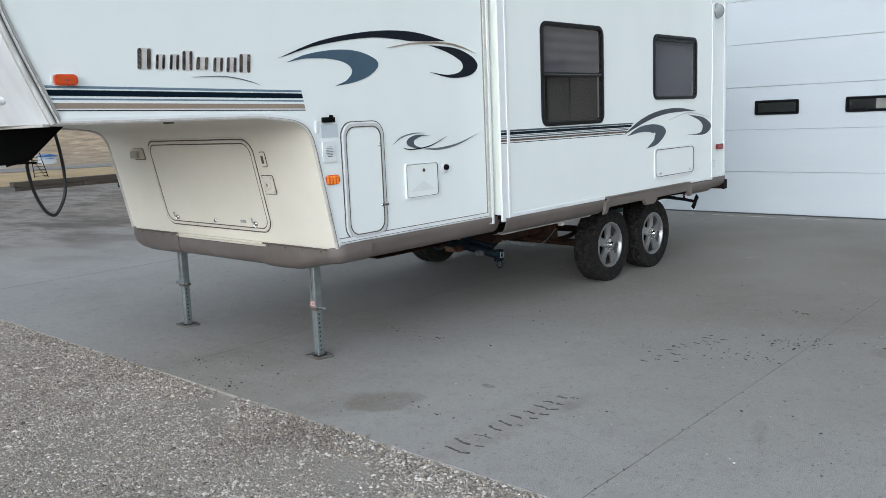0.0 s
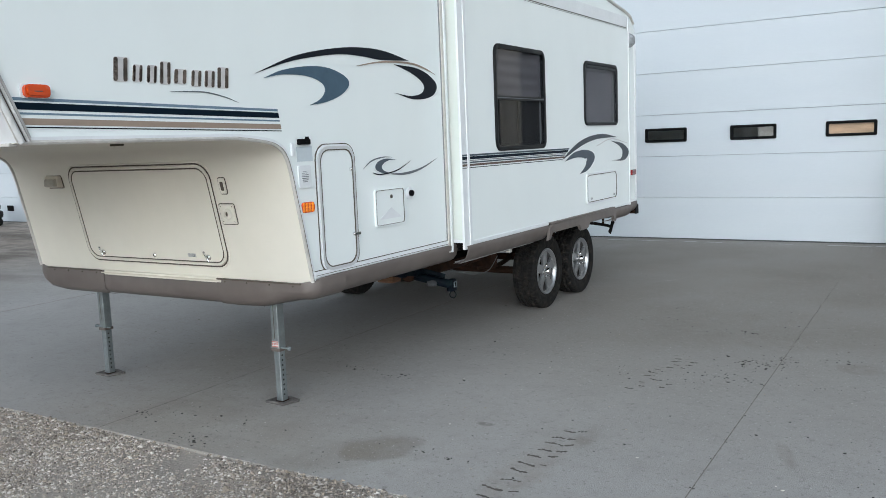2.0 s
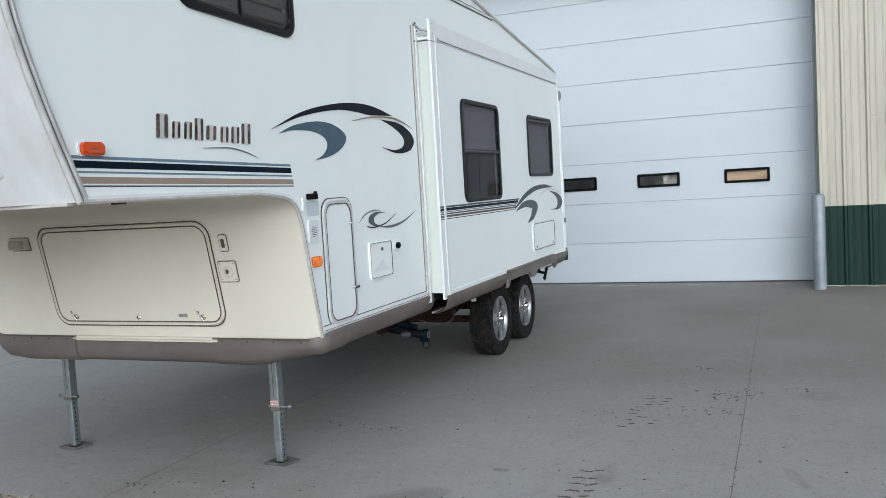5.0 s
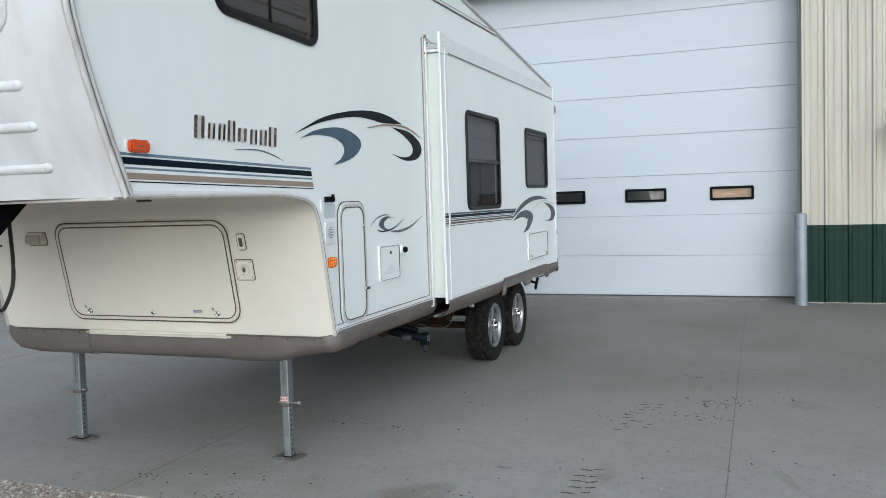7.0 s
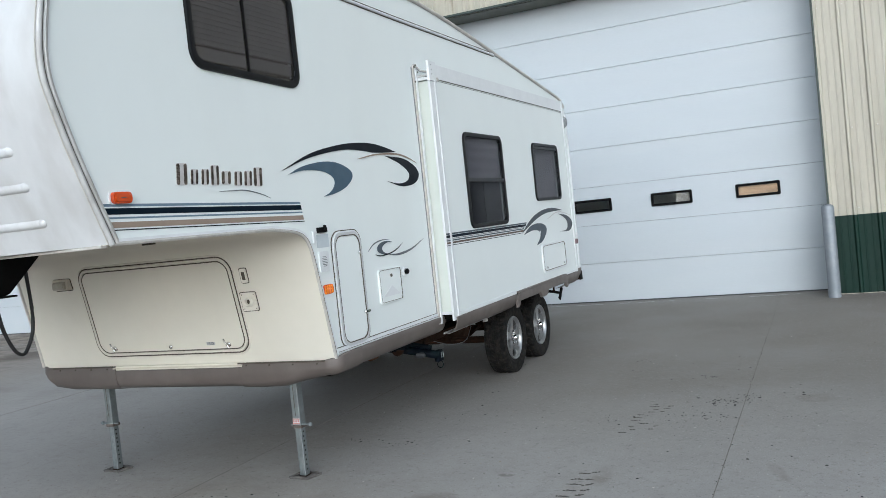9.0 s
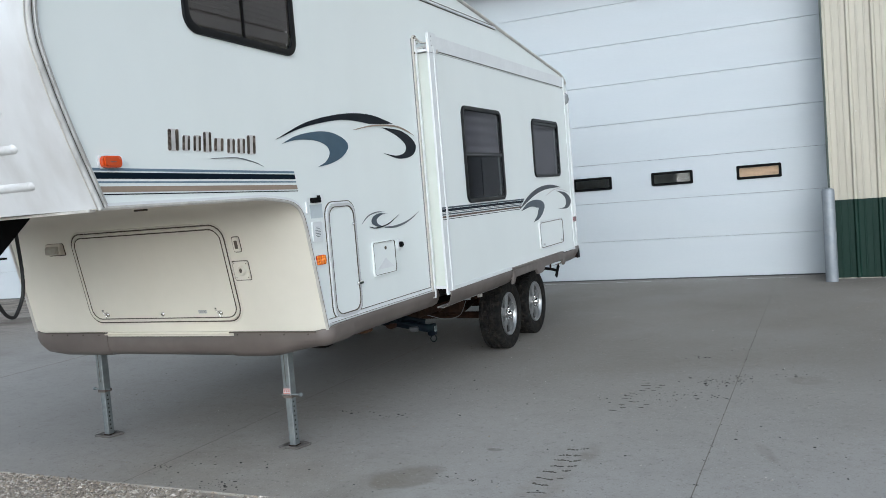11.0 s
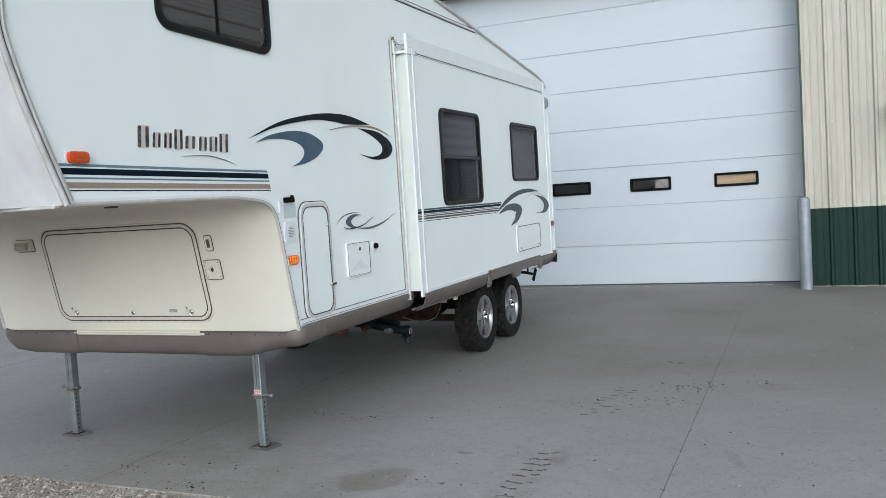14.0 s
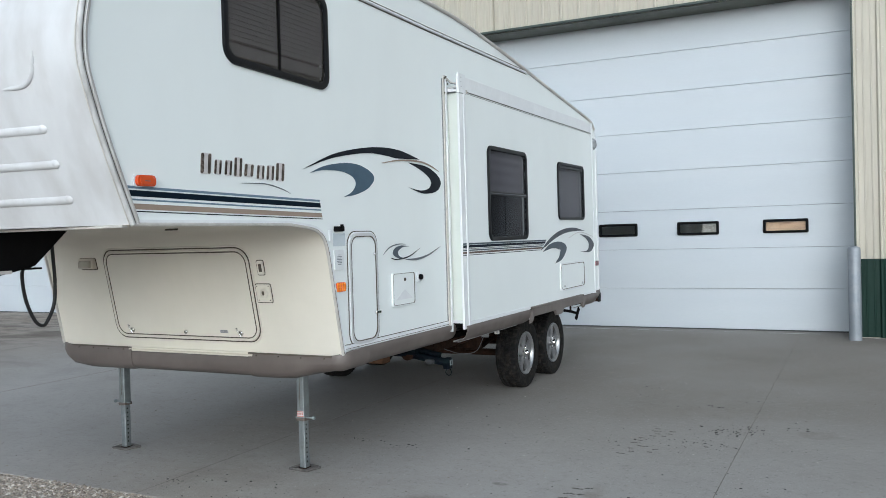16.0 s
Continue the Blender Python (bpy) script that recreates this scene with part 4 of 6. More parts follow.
def bunk_outline(o):
    y0, y1, z0, z1 = CW["y0"] + o, CW["y1"] - o, CW["z0"] + o, CW["z1"] - o
    pts = rrect(y0, y1, z0, z1, 0.095 - o * 0.6, 6)
    out = []
    for y, z in pts:                                    # the sill rises a little to the front, with a wide corner
        t = max(0, 1 - (z - z0) / 0.35)
        z += 0.025 * t * max(0, (y1 - y) / (y1 - y0))
        out.append((y, z))
    return out


def side_wall(x0, x1, opening):
    bm = bmesh.new()
    top = [p for p in ROOFLINE if p[0] < SL0]
    front = ARCH + NOSE[1:] + cut(ROOFLINE, 2.40, SL0)
    if opening:                            # bunk window, reached by a hairline slit from the roof
        hole = bunk_outline(0.02)
        k = max(range(len(hole)), key=lambda q: hole[q][1] - 0.01 * abs(hole[q][0] - 3.0))
        hole = hole[k:] + hole[:k + 1]
        m = min(range(len(front)), key=lambda q: abs(front[q][0] - hole[0][0]) + (9 if front[q][1] < 3.2 else 0))
        front = front[:m + 1] + hole + [(front[m][0] + 1e-4, front[m][1])] + front[m + 1:]
    prism(bm, front + [(SL0, 0.80)], "x", x0, x1)
    prism(bm, [(SL0, SLTOP if opening else 0.80)] + cut(ROOFLINE, SL0 - 1e-4, SL1 + 1e-4) + [(SL1, SLTOP if opening else 0.80)], "x", x0, x1)
    prism(bm, [(SL1, 0.80)] + cut(ROOFLINE, SL1 - 1e-4, 8.951) + REAR[1:-1] + [(9.27, 0.80)], "x", x0, x1)
    bmesh.ops.triangulate(bm, faces=[f for f in bm.faces if len(f.verts) > 4])
    return bm


P("side_wall", side_wall(X - 0.04, X, True), M_WHITE, "smooth white fibreglass side wall")
P("side_wall", side_wall(XF, XF + 0.04, False), M_WHITE)


def sheet(line, x0, x1, n=2, bow=0.0, thick=0.012):
    """A sheet swept across the trailer along a (y, z) line, bowed forward in its middle."""
    bm = bmesh.new()
    rows = []
    for i in range(n + 1):
        u = i / n
        x = x0 + (x1 - x0) * u
        d = bow * (1 - abs(2 * u - 1) ** 2.4)
        rows.append([bm.verts.new((x, p[0] - d, p[1])) for p in line])
    for a, c in zip(rows, rows[1:]):
        for k in range(len(line) - 1):
            bm.faces.new((a[k], c[k], c[k + 1], a[k + 1]))
    inner = []
    for p in range(len(line)):
        a, c = line[max(p - 1, 0)], line[min(p + 1, len(line) - 1)]
        d = Vector((c[0] - a[0], c[1] - a[1])).normalized()
        inner.append((d.y * thick, -d.x * thick))
    back = [[bm.verts.new(v.co + Vector((0, *inner[k]))) for k, v in enumerate(row)] for row in rows]
    for a, c in zip(back, back[1:]):
        for k in range(len(line) - 1):
            bm.faces.new((a[k], a[k + 1], c[k + 1], c[k]))
    for a, b in zip(rows, rows[1:]):
        i = rows.index(a)
        for k in (0, -1):
            bm.faces.new((a[k], b[k], back[i + 1][k], back[i][k]))
    for i in (0, -1):
        for k in range(len(line) - 1):
            bm.faces.new((rows[i][k], rows[i][k + 1], back[i][k + 1], back[i][k]))
    bmesh.ops.recalc_face_normals(bm, faces=bm.faces[:])
    return bm


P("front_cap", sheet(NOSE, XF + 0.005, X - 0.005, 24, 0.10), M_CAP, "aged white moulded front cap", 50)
P("roof", sheet(ROOFLINE, XF + 0.042, X - 0.042, 2), M_TRIM, "white membrane roof", 40)
P("rear_wall", sheet(REAR, XF + 0.042, X - 0.042, 2), M_WHITE, "white rear wall", 40)
P("front_panel", sheet(FRONT[:49], XF + 0.004, X - 0.004, 4, 0.0, 0.005), M_CREAM, "yellowed cream lower front panel", 50)
P("overhang_underside", sheet(FRONT[48:] + [(1.83, 1.628)], XF + 0.004, X - 0.004, 2, 0.0, 0.0015), M_CREAM, "cream underside of the overhang", 50)
P("underbelly", boxed((XF + 0.05, 3.60, 0.70), (X - 0.05, 9.2, 0.74)), M_UNDER, "black underbelly sheet")
P("interior_floor", boxed((XF + 0.05, 3.62, 0.75), (X - 0.06, 9.2, 0.80)), M_INSIDE)


def front_y(z):
    for a, c in zip(FRONT, FRONT[1:]):
        if a[1] <= z <= c[1]:
            return a[0] + (c[0] - a[0]) * (z - a[1]) / (c[1] - a[1])
    return FRONT[-1][0]


# trim along the edges
P("arch_trim", band(bmesh.new(), ARCH, -0.022, X, X + 0.009), M_TRIM, "white edge moulding along the overhang")
P("arch_trim", tube(bmesh.new(), [(X + 0.004, y - 0.004, z) for y, z in ARCH], 0.010, 6), M_OLDTRIM, "weathered screw cover strip")
P("arch_trim", tube(bmesh.new(), [(X + 0.0095, y + 0.004, z + 0.003) for y, z in ARCH], 0.0022, 5), M_GASKET, "dark line beside the strip")
P("arch_trim", tube(bmesh.new(), [(XF - 0.002, y - 0.004, z) for y, z in ARCH], 0.014, 6), M_OLDTRIM)
P("nose_trim", band(bmesh.new(), NOSE, -0.050, X, X + 0.010), M_NOSETRIM, "white corner moulding of the front cap")
P("nose_trim", tube(bmesh.new(), [(X + 0.008, y + 0.006, z) for y, z in NOSE], 0.013, 8), M_NOSETRIM, "rounded screw cover strip", 60)
P("nose_trim", tube(bmesh.new(), [(X + 0.006, y - 0.010, z) for y, z in NOSE], 0.0030, 6), M_OLDTRIM, "dirty sealant line")
P("nose_trim", tube(bmesh.new(), [(X + 0.010, y + 0.022, z + 0.003) for y, z in NOSE], 0.0028, 5), M_GASKET, "dark dirt line")
P("nose_trim", tube(bmesh.new(), [(X + 0.003, y + 0.053, z + 0.007) for y, z in NOSE], 0.0028, 5), M_OLDTRIM, "dirty edge of the moulding")
P("nose_trim", tube(bmesh.new(), [(X + 0.012, y + 0.034, z + 0.005) for y, z in NOSE], 0.0055, 6), M_NOSETRIM, "raised bead of the moulding", 60)
P("nose_trim", tube(bmesh.new(), [(X + 0.012, y + 0.0425, z + 0.006) for y, z in NOSE], 0.0022, 5), M_OLDTRIM, "dirty groove of the moulding")
P("nose_bottom_trim", boxed((XF + 0.02, 1.818, 1.616), (X - 0.02, 1.853, 1.630), 0.003), M_OLDTRIM, "weathered strip under the cap")
P("roof_edge", tube(bmesh.new(), [(X + 0.004, y, z - 0.012) for y, z in ROOFLINE + REAR[1:3]], 0.016, 8), M_OLDTRIM, "weathered roof edge moulding", 60)
P("roof_edge", tube(bmesh.new(), [(XF - 0.004, y, z - 0.012) for y, z in ROOFLINE + REAR[1:3]], 0.020, 8), M_OLDTRIM)
for dz, m, r in ((0.0, M_TRIM, 0.011), (0.016, M_GASKET, 0.0032), (-0.015, M_GASKET, 0.0032)):
    P("gutter_trim", tube(bmesh.new(), [(X + 0.003, 1.95, 3.125 + dz), (X + 0.003, 4.8, 3.112 + dz), (X + 0.003, 6.9, 3.118 + dz)], r, 6), m, "horizontal gutter moulding")
P("rear_trim", boxed((X - 0.01, 9.245, 0.82), (X + 0.008, 9.292, 2.70), 0.004), M_TRIM, "white corner trim")
P("bottom_trim", boxed((X - 0.002, 3.535, 0.828), (X + 0.012, SL0 - 0.01, 0.862), 0.004), M_TRIM, "white rail along the wall's foot")
P("bottom_trim", boxed((X - 0.001, 3.545, 0.8625), (X + 0.006, SL0 - 0.01, 0.866)), M_GASKET, "dark line over the rail")
P("bottom_trim", boxed((X + 0.011, 3.545, 0.838), (X + 0.0135, SL0 - 0.01, 0.841)), M_GASKET)
P("bottom_trim", boxed((X - 0.002, SL1 + 0.05, 0.812), (X + 0.010, 9.25, 0.838), 0.004), M_TRIM)
P("bottom_trim", boxed((-5.60, 3.488, 0.772), (-4.50, 3.515, 0.802), 0.005), M_CREAM, "cream rail under the front panel")
P("bottom_trim", boxed((-5.62, 3.480, 0.783), (-4.50, 3.490, 0.790), 0.002), M_CREAMTRIM)
for a, c, w, m in ((SL0 - 0.078, SL0 - 0.052, 0.017, M_OLDTRIM), (SL0 - 0.049, SL0 - 0.024, 0.024, M_TRIM), (SL0 - 0.021, SL0 - 0.002, 0.012, M_OLDTRIM)):
    P("opening_trim", boxed((X - 0.002, a, 0.775), (X + w, c, 2.770), 0.003), m, "weathered upright trim beside the slide-out opening")
for y in (SL0 - 0.0808, SL0 - 0.0505, SL0 - 0.0225):
    P("opening_trim", boxed((X - 0.002, y - 0.0016, 0.775), (X + 0.008, y + 0.0016, 2.772)), M_SEAM, "dirty groove between the trims")
P("opening_trim", tube(bmesh.new(), [(X + 0.010, SL0 - 0.066 + 0.026 * (1 - math.cos(k * math.pi / 6)), 2.768 + 0.026 * math.sin(k * math.pi / 6)) for k in range(7)], 0.009, 6), M_OLDTRIM, "rounded cap of the trim", 60)
for y, z in ((SL0 - 0.065, 2.774), (SL0 - 0.037, 2.758), (SL0 - 0.012, 2.738), (SL0 - 0.065, 2.66), (SL0 - 0.037, 2.79)):
    P("screw", lathe(bmesh.new(), [(0.0075, 0.0), (0.0075, 0.006), (0.001, 0.009)], (X + 0.019, y, z), "x", 8), M_GASKET, "rusty screw")

# ribs and panel outline on the cap
for z in (2.060, 1.911, 1.755):
    for s in (1, -1):
        bm = bmesh.new()
        y = next(a[0] + (c[0] - a[0]) * (z - a[1]) / (c[1] - a[1]) for a, c in zip(NOSE, NOSE[1:]) if a[1] <= z <= c[1])
        pts = []
        for k in range(15):
            x = XC + s * (0.985 - 0.062 * k)
            u = (x - XF) / (X - XF)
            pts.append((x, y - 0.10 * (1 - abs(2 * u - 1) ** 2.4) + 0.014, z))
        tube(bm, pts, 0.026, 12, flat=(0.8, 1.0))
        lathe(bm, [(0.001, -0.026), (0.013, -0.022), (0.022, -0.012), (0.0255, 0), (0.022, 0.012), (0.013, 0.022), (0.001, 0.026)], pts[0], "x", 12)
        P("cap_rib", bm, M_CAP, "moulded raised rib", 60)


def on_cap(x, z):
    y = next((a[0] + (c[0] - a[0]) * (z - a[1]) / (c[1] - a[1]) for a, c in zip(NOSE, NOSE[1:]) if a[1] <= z <= c[1]), 2.0)
    u = (x - XF) / (X - XF)
    return (x, y - 0.10 * (1 - abs(2 * u - 1) ** 2.4), z)


P("cap_moulding", tube(bmesh.new(), [on_cap(x, z) for x, z in rrect(XC - 1.03, XC + 1.03, 2.235, 2.95, 0.10, 5)], 0.011, 8, True), M_CAP, "moulded outline of the cap's upper panel", 60)

# stripes: sloping vinyl bands
for z0, z1, m in ((1.765, 1.777, M_PALESLATE), (1.730, 1.758, M_NAVY), (1.711, 1.719, M_PALESLATE), (1.671, 1.697, M_TAUPEVINYL), (1.659, 1.664, M_CHAR)):
    ya = 1.851 - (0.5 * (z0 + z1) + 0.024 - 1.63) * 0.40 + 0.055
    bm = bmesh.new()
    prism(bm, [(ya, z0 + 0.028), (ya - 0.4 * (z1 - z0), z1 + 0.028), (3.344 - 0.20 * (z1 - 1.659), z1), (3.344 - 0.20 * (z0 - 1.659), z0)], "x", X + 0.0006, X + 0.0016)
    P("stripe", bm, m, "vinyl stripe")
# large flourish
swoosh("flourish", [(3.165, 1.957), (3.480, 2.066), (3.817, 2.130), (4.101, 2.156), (4.349, 2.150), (4.617, 2.108)],
       [(4.617, 2.108), (4.421, 2.098), (4.253, 2.094), (4.126, 2.102), (3.867, 2.100), (3.479, 2.042), (3.165, 1.957)], M_CHAR, trailer, X, "charcoal vinyl arc")
swoosh("flourish", [(4.441, 2.075), (4.721, 2.062), (4.904, 2.006), (4.958, 1.942), (4.873, 1.879), (4.665, 1.858), (4.441, 1.894)],
       [(4.441, 1.894), (4.630, 1.879), (4.768, 1.905), (4.786, 1.964), (4.645, 2.028), (4.441, 2.075)], M_CHAR, trailer, X, "charcoal vinyl crescent")
swoosh("flourish", [(4.038, 2.045), (4.311, 2.087), (4.616, 2.098), (4.797, 2.075), (4.946, 2.031)],
       [(4.946, 2.031), (4.796, 2.064), (4.614, 2.086), (4.310, 2.077), (4.038, 2.040)], M_TAUPEVINYL, trailer, X + 0.002, "thin taupe vinyl line")
swoosh("flourish", [(3.226, 1.936), (3.381, 1.986), (3.599, 2.018), (3.778, 2.015), (3.925, 1.974), (3.955, 1.925), (3.873, 1.865), (3.734, 1.823), (3.584, 1.801)],
       [(3.584, 1.801), (3.683, 1.838), (3.730, 1.89), (3.692, 1.935), (3.569, 1.962), (3.379, 1.961), (3.226, 1.936)], M_SLATE, trailer, X, "slate blue vinyl crescent")
# small flourish
swoosh("flourish", [(4.053, 1.421), (4.139, 1.470), (4.262, 1.491), (4.384, 1.484)], [(4.384, 1.484), (4.262, 1.484), (4.145, 1.464), (4.053, 1.421)], M_GREYVINYL, trailer, X, "thin grey vinyl line")
swoosh("flourish", [(4.416, 1.468), (4.294, 1.477), (4.203, 1.455), (4.188, 1.415), (4.274, 1.385), (4.355, 1.382)],
       [(4.355, 1.382), (4.27, 1.404), (4.254, 1.437), (4.326, 1.465), (4.416, 1.468)], M_STEELVINYL, trailer, X + 0.001, "small steel grey vinyl crescent")
swoosh("flourish", [(4.342, 1.380), (4.522, 1.380), (4.722, 1.404), (4.933, 1.460)], [(4.933, 1.460), (4.722, 1.392), (4.522, 1.364), (4.342, 1.376)], M_GREYVINYL, trailer, X, "grey vinyl tail")
swoosh("flourish", [(4.149, 1.396), (4.238, 1.384), (4.418, 1.401), (4.587, 1.453)], [(4.587, 1.453), (4.418, 1.394), (4.238, 1.377), (4.149, 1.392)], M_CHAR, trailer, X + 0.002, "thin charcoal vinyl line")
# brand name as plain bars, with a thin line under it
for y0, y1, z0, z1 in ((2.299, 2.378, 1.880, 1.990), (2.397, 2.453, 1.882, 1.962), (2.475, 2.532, 1.880, 1.964), (2.548, 2.612, 1.877, 1.984), (2.628, 2.706, 1.882, 1.955), (2.731, 2.796, 1.873, 1.955), (2.814, 2.882, 1.872, 1.958), (2.897, 2.975, 1.870, 1.977)):
    w = y1 - y0
    prism_b = prism(bmesh.new(), rrect(y0 - 0.001, y1 - 0.002, z0 + 0.002, z1 - 0.002, 0.010, 3, 0.012), "x", X + 0.001, X + 0.003)
    q = P("brand_mark", prism_b, M_LETTERBACK, "plain pale bar of the raised brand mark")
    for f0, f1 in ((0.02, 0.27), (0.66, 0.90)):
        part("bar", prism(bmesh.new(), rrect(y0 + w * f0, y0 + w * f1, z0 + 0.004, z1 - 0.004, 0.009, 3, 0.010), "x", X + 0.003, X + 0.006), M_LETTER, q)
swoosh("brand_line", [(2.60, 1.848), (2.70, 1.853), (2.818, 1.854), (2.946, 1.833), (3.037, 1.805)], [(3.037, 1.805), (2.946, 1.828), (2.818, 1.848), (2.70, 1.849), (2.60, 1.846)], M_GREYVINYL, trailer, X, "thin grey vinyl line")


# ---- side fittings ----
def side_hatch(name, y0, y1, z0, z1, r, x, parent, label, frame_mat, w=0.022, shear=0.0):
    d = part(name, prism(bmesh.new(), rrect(y0 + w * 0.92, y1 - w * 0.92, z0 + w * 0.92, z1 - w * 0.92, r * 0.82, 6, shear), "x", x + 0.001, x + 0.010), M_WHITE, parent, label)
    part("hatch_frame", ring(bmesh.new(), rrect(y0, y1, z0, z1, r, 6, shear), rrect(y0 + w * 0.68, y1 - w * 0.68, z0 + w * 0.68, z1 - w * 0.68, r * 0.86, 6, shear), "x", x + 0.001, x + 0.014), frame_mat, parent if parent is not trailer else d, "metal hatch frame")
    part("gasket", ring(bmesh.new(), rrect(y0 + w * 0.68, y1 - w * 0.68, z0 + w * 0.68, z1 - w * 0.68, r * 0.86, 6, shear), rrect(y0 + w * 0.92, y1 - w * 0.92, z0 + w * 0.92, z1 - w * 0.92, r * 0.82, 6, shear), "x", x + 0.001, x + 0.0146), M_GASKET, parent if parent is not trailer else d)
    return d


door = side_hatch("cargo_door", 3.616, 3.956, 0.852, 1.570, 0.085, X, trailer, "tall white cargo door with rounded corners", M_DOOR_EDGE, 0.026)
part("gasket", ring(bmesh.new(), rrect(3.6005, 3.9715, 0.8365, 1.5855, 0.094), rrect(3.6065, 3.9655, 0.8425, 1.5795, 0.0895), "x", X + 0.001, X + 0.0055), M_GASKET, door)
part("hatch_frame", ring(bmesh.new(), rrect(3.606, 3.966, 0.842, 1.580, 0.09), rrect(3.616, 3.956, 0.852, 1.570, 0.085), "x", X + 0.001, X + 0.006), M_TRIM, door)
for z in (1.430, 1.040):
    part("latch", lathe(bmesh.new(), [(0.011, 0.008), (0.011, 0.02), (0.007, 0.026)], (X, 3.917, z), "x", 12), M_CHROME, door, "chrome lock barrel")
part("latch_arm", boxed((X + 0.014, 3.910, 1.031), (X + 0.026, 3.970, 1.049), 0.003), M_CHROME, door, "chrome latch arm")

h = side_hatch("service_hatch", 4.151, 4.478, 1.050, 1.288, 0.022, X, trailer, "square white water service hatch", M_WHITE, 0.011)
part("lock", lathe(bmesh.new(), [(0.012, 0.008), (0.012, 0.015), (0.006, 0.017)], (X, 4.33, 1.235), "x", 12), M_GASKET, h, "small dark key lock")
bm = bmesh.new()
prism(bm, [(4.19, 1.095), (4.44, 1.095), (4.325, 1.165)], "x", X + 0.009, X + 0.0118)
part("moulding", bm, M_TRIM, h)
k = P("water_inlet", lathe(bmesh.new(), [(0.040, 0.001), (0.040, 0.010), (0.034, 0.013)], (X, 4.549, 1.238), "x", 20), M_TRIM, "round white inlet with a black cap", 40)
part("cap", lathe(bmesh.new(), [(0.020, 0.012), (0.020, 0.030), (0.014, 0.036)], (X, 4.552, 1.240), "x", 16), M_BLACK, k, "black cap", 40)

b = P("latch_box", boxed((X + 0.001, 3.457, 1.584), (X + 0.024, 3.552, 1.616), 0.005), M_BLACK, "black plastic latch")
part("catch", boxed((X + 0.024, 3.50, 1.602), (X + 0.032, 3.53, 1.628), 0.003), M_BLACK, b)
P("label_sticker", boxed((X + 0.0005, 3.451, 1.492), (X + 0.0025, 3.584, 1.573)), M_STICKER, "pale grey rectangular sticker")
P("grab_tab", boxed((X + 0.001, 3.399, 1.523), (X + 0.014, 3.424, 1.596), 0.006), M_TRIM, "small white tab")
v = P("vent", prism(bmesh.new(), rrect(3.449, 3.555, 1.344, 1.469, 0.012), "x", X + 0.001, X + 0.010), M_TRIM, "white louvred vent cover")
for j in range(7):
    hw = 0.028 * math.sqrt(max(0.1, 1 - ((j - 3) / 3.9) ** 2))
    part("slat", boxed((X + 0.010, 3.502 - hw, 1.377 + j * 0.0098), (X + 0.0125, 3.502 + hw, 1.381 + j * 0.0095)), M_GREYVINYL, v)
r = P("side_reflector", prism(bmesh.new(), rrect(3.461, 3.571, 1.206, 1.265, 0.026), "x", X + 0.001, X + 0.010), M_DEEPAMBER, "amber side marker reflector")
for i in range(4):
    for j in range(3):
        part("lens", lathe(bmesh.new(), [(0.0115, 0.0095), (0.009, 0.013), (0.001, 0.0145)], (X, 3.478 + 0.0253 * i, 1.218 + 0.0172 * j), "x", 8), M_LENSDOT, r)
m = P("clearance_light", prism(bmesh.new(), rrect(1.868, 1.982, 1.801, 1.857, 0.016), "x", X + 0.001, X + 0.008), M_TRIM, "amber clearance light on a white base")
bm = prism(bmesh.new(), rrect(1.876, 1.984, 1.803, 1.854, 0.019), "x", X + 0.008, X + 0.034)
bmesh.ops.bevel(bm, geom=[e for e in bm.edges if all(v.co.x > X + 0.030 for v in e.verts)], offset=0.008, segments=2, affect='EDGES')
part("lens", bm, M_AMBER, m, "amber lens", 40)
part("mark", boxed((X + 0.0335, 1.91, 1.825), (X + 0.0346, 1.945, 1.829)), M_GASKET, m)
lr = P("porch_light", lathe(bmesh.new(), [(0.085, 0.001), (0.085, 0.02), (0.078, 0.026)], (X, 9.03, 2.59), "x", 24), M_CHROME, "round porch light with a clear dome", 40)
part("dome", lathe(bmesh.new(), [(0.074, 0.026), (0.068, 0.05), (0.045, 0.075), (0.001, 0.085)], (X, 9.03, 2.59), "x", 24), M_DOME, lr, "ribbed clear dome", 40)
rl = P("tail_marker", boxed((X + 0.001, 8.90, 1.10), (X + 0.012, 9.02, 1.20), 0.005), M_TRIM, "white plate with a red lens")
part("lens", boxed((X + 0.012, 9.03, 1.115), (X + 0.04, 9.17, 1.175), 0.008), M_RED, rl, "red lens")
P("outlet_cover", boxed((X + 0.001, 8.88, 0.915), (X + 0.018, 9.0, 1.0), 0.006), M_TRIM, "small white outlet cover")


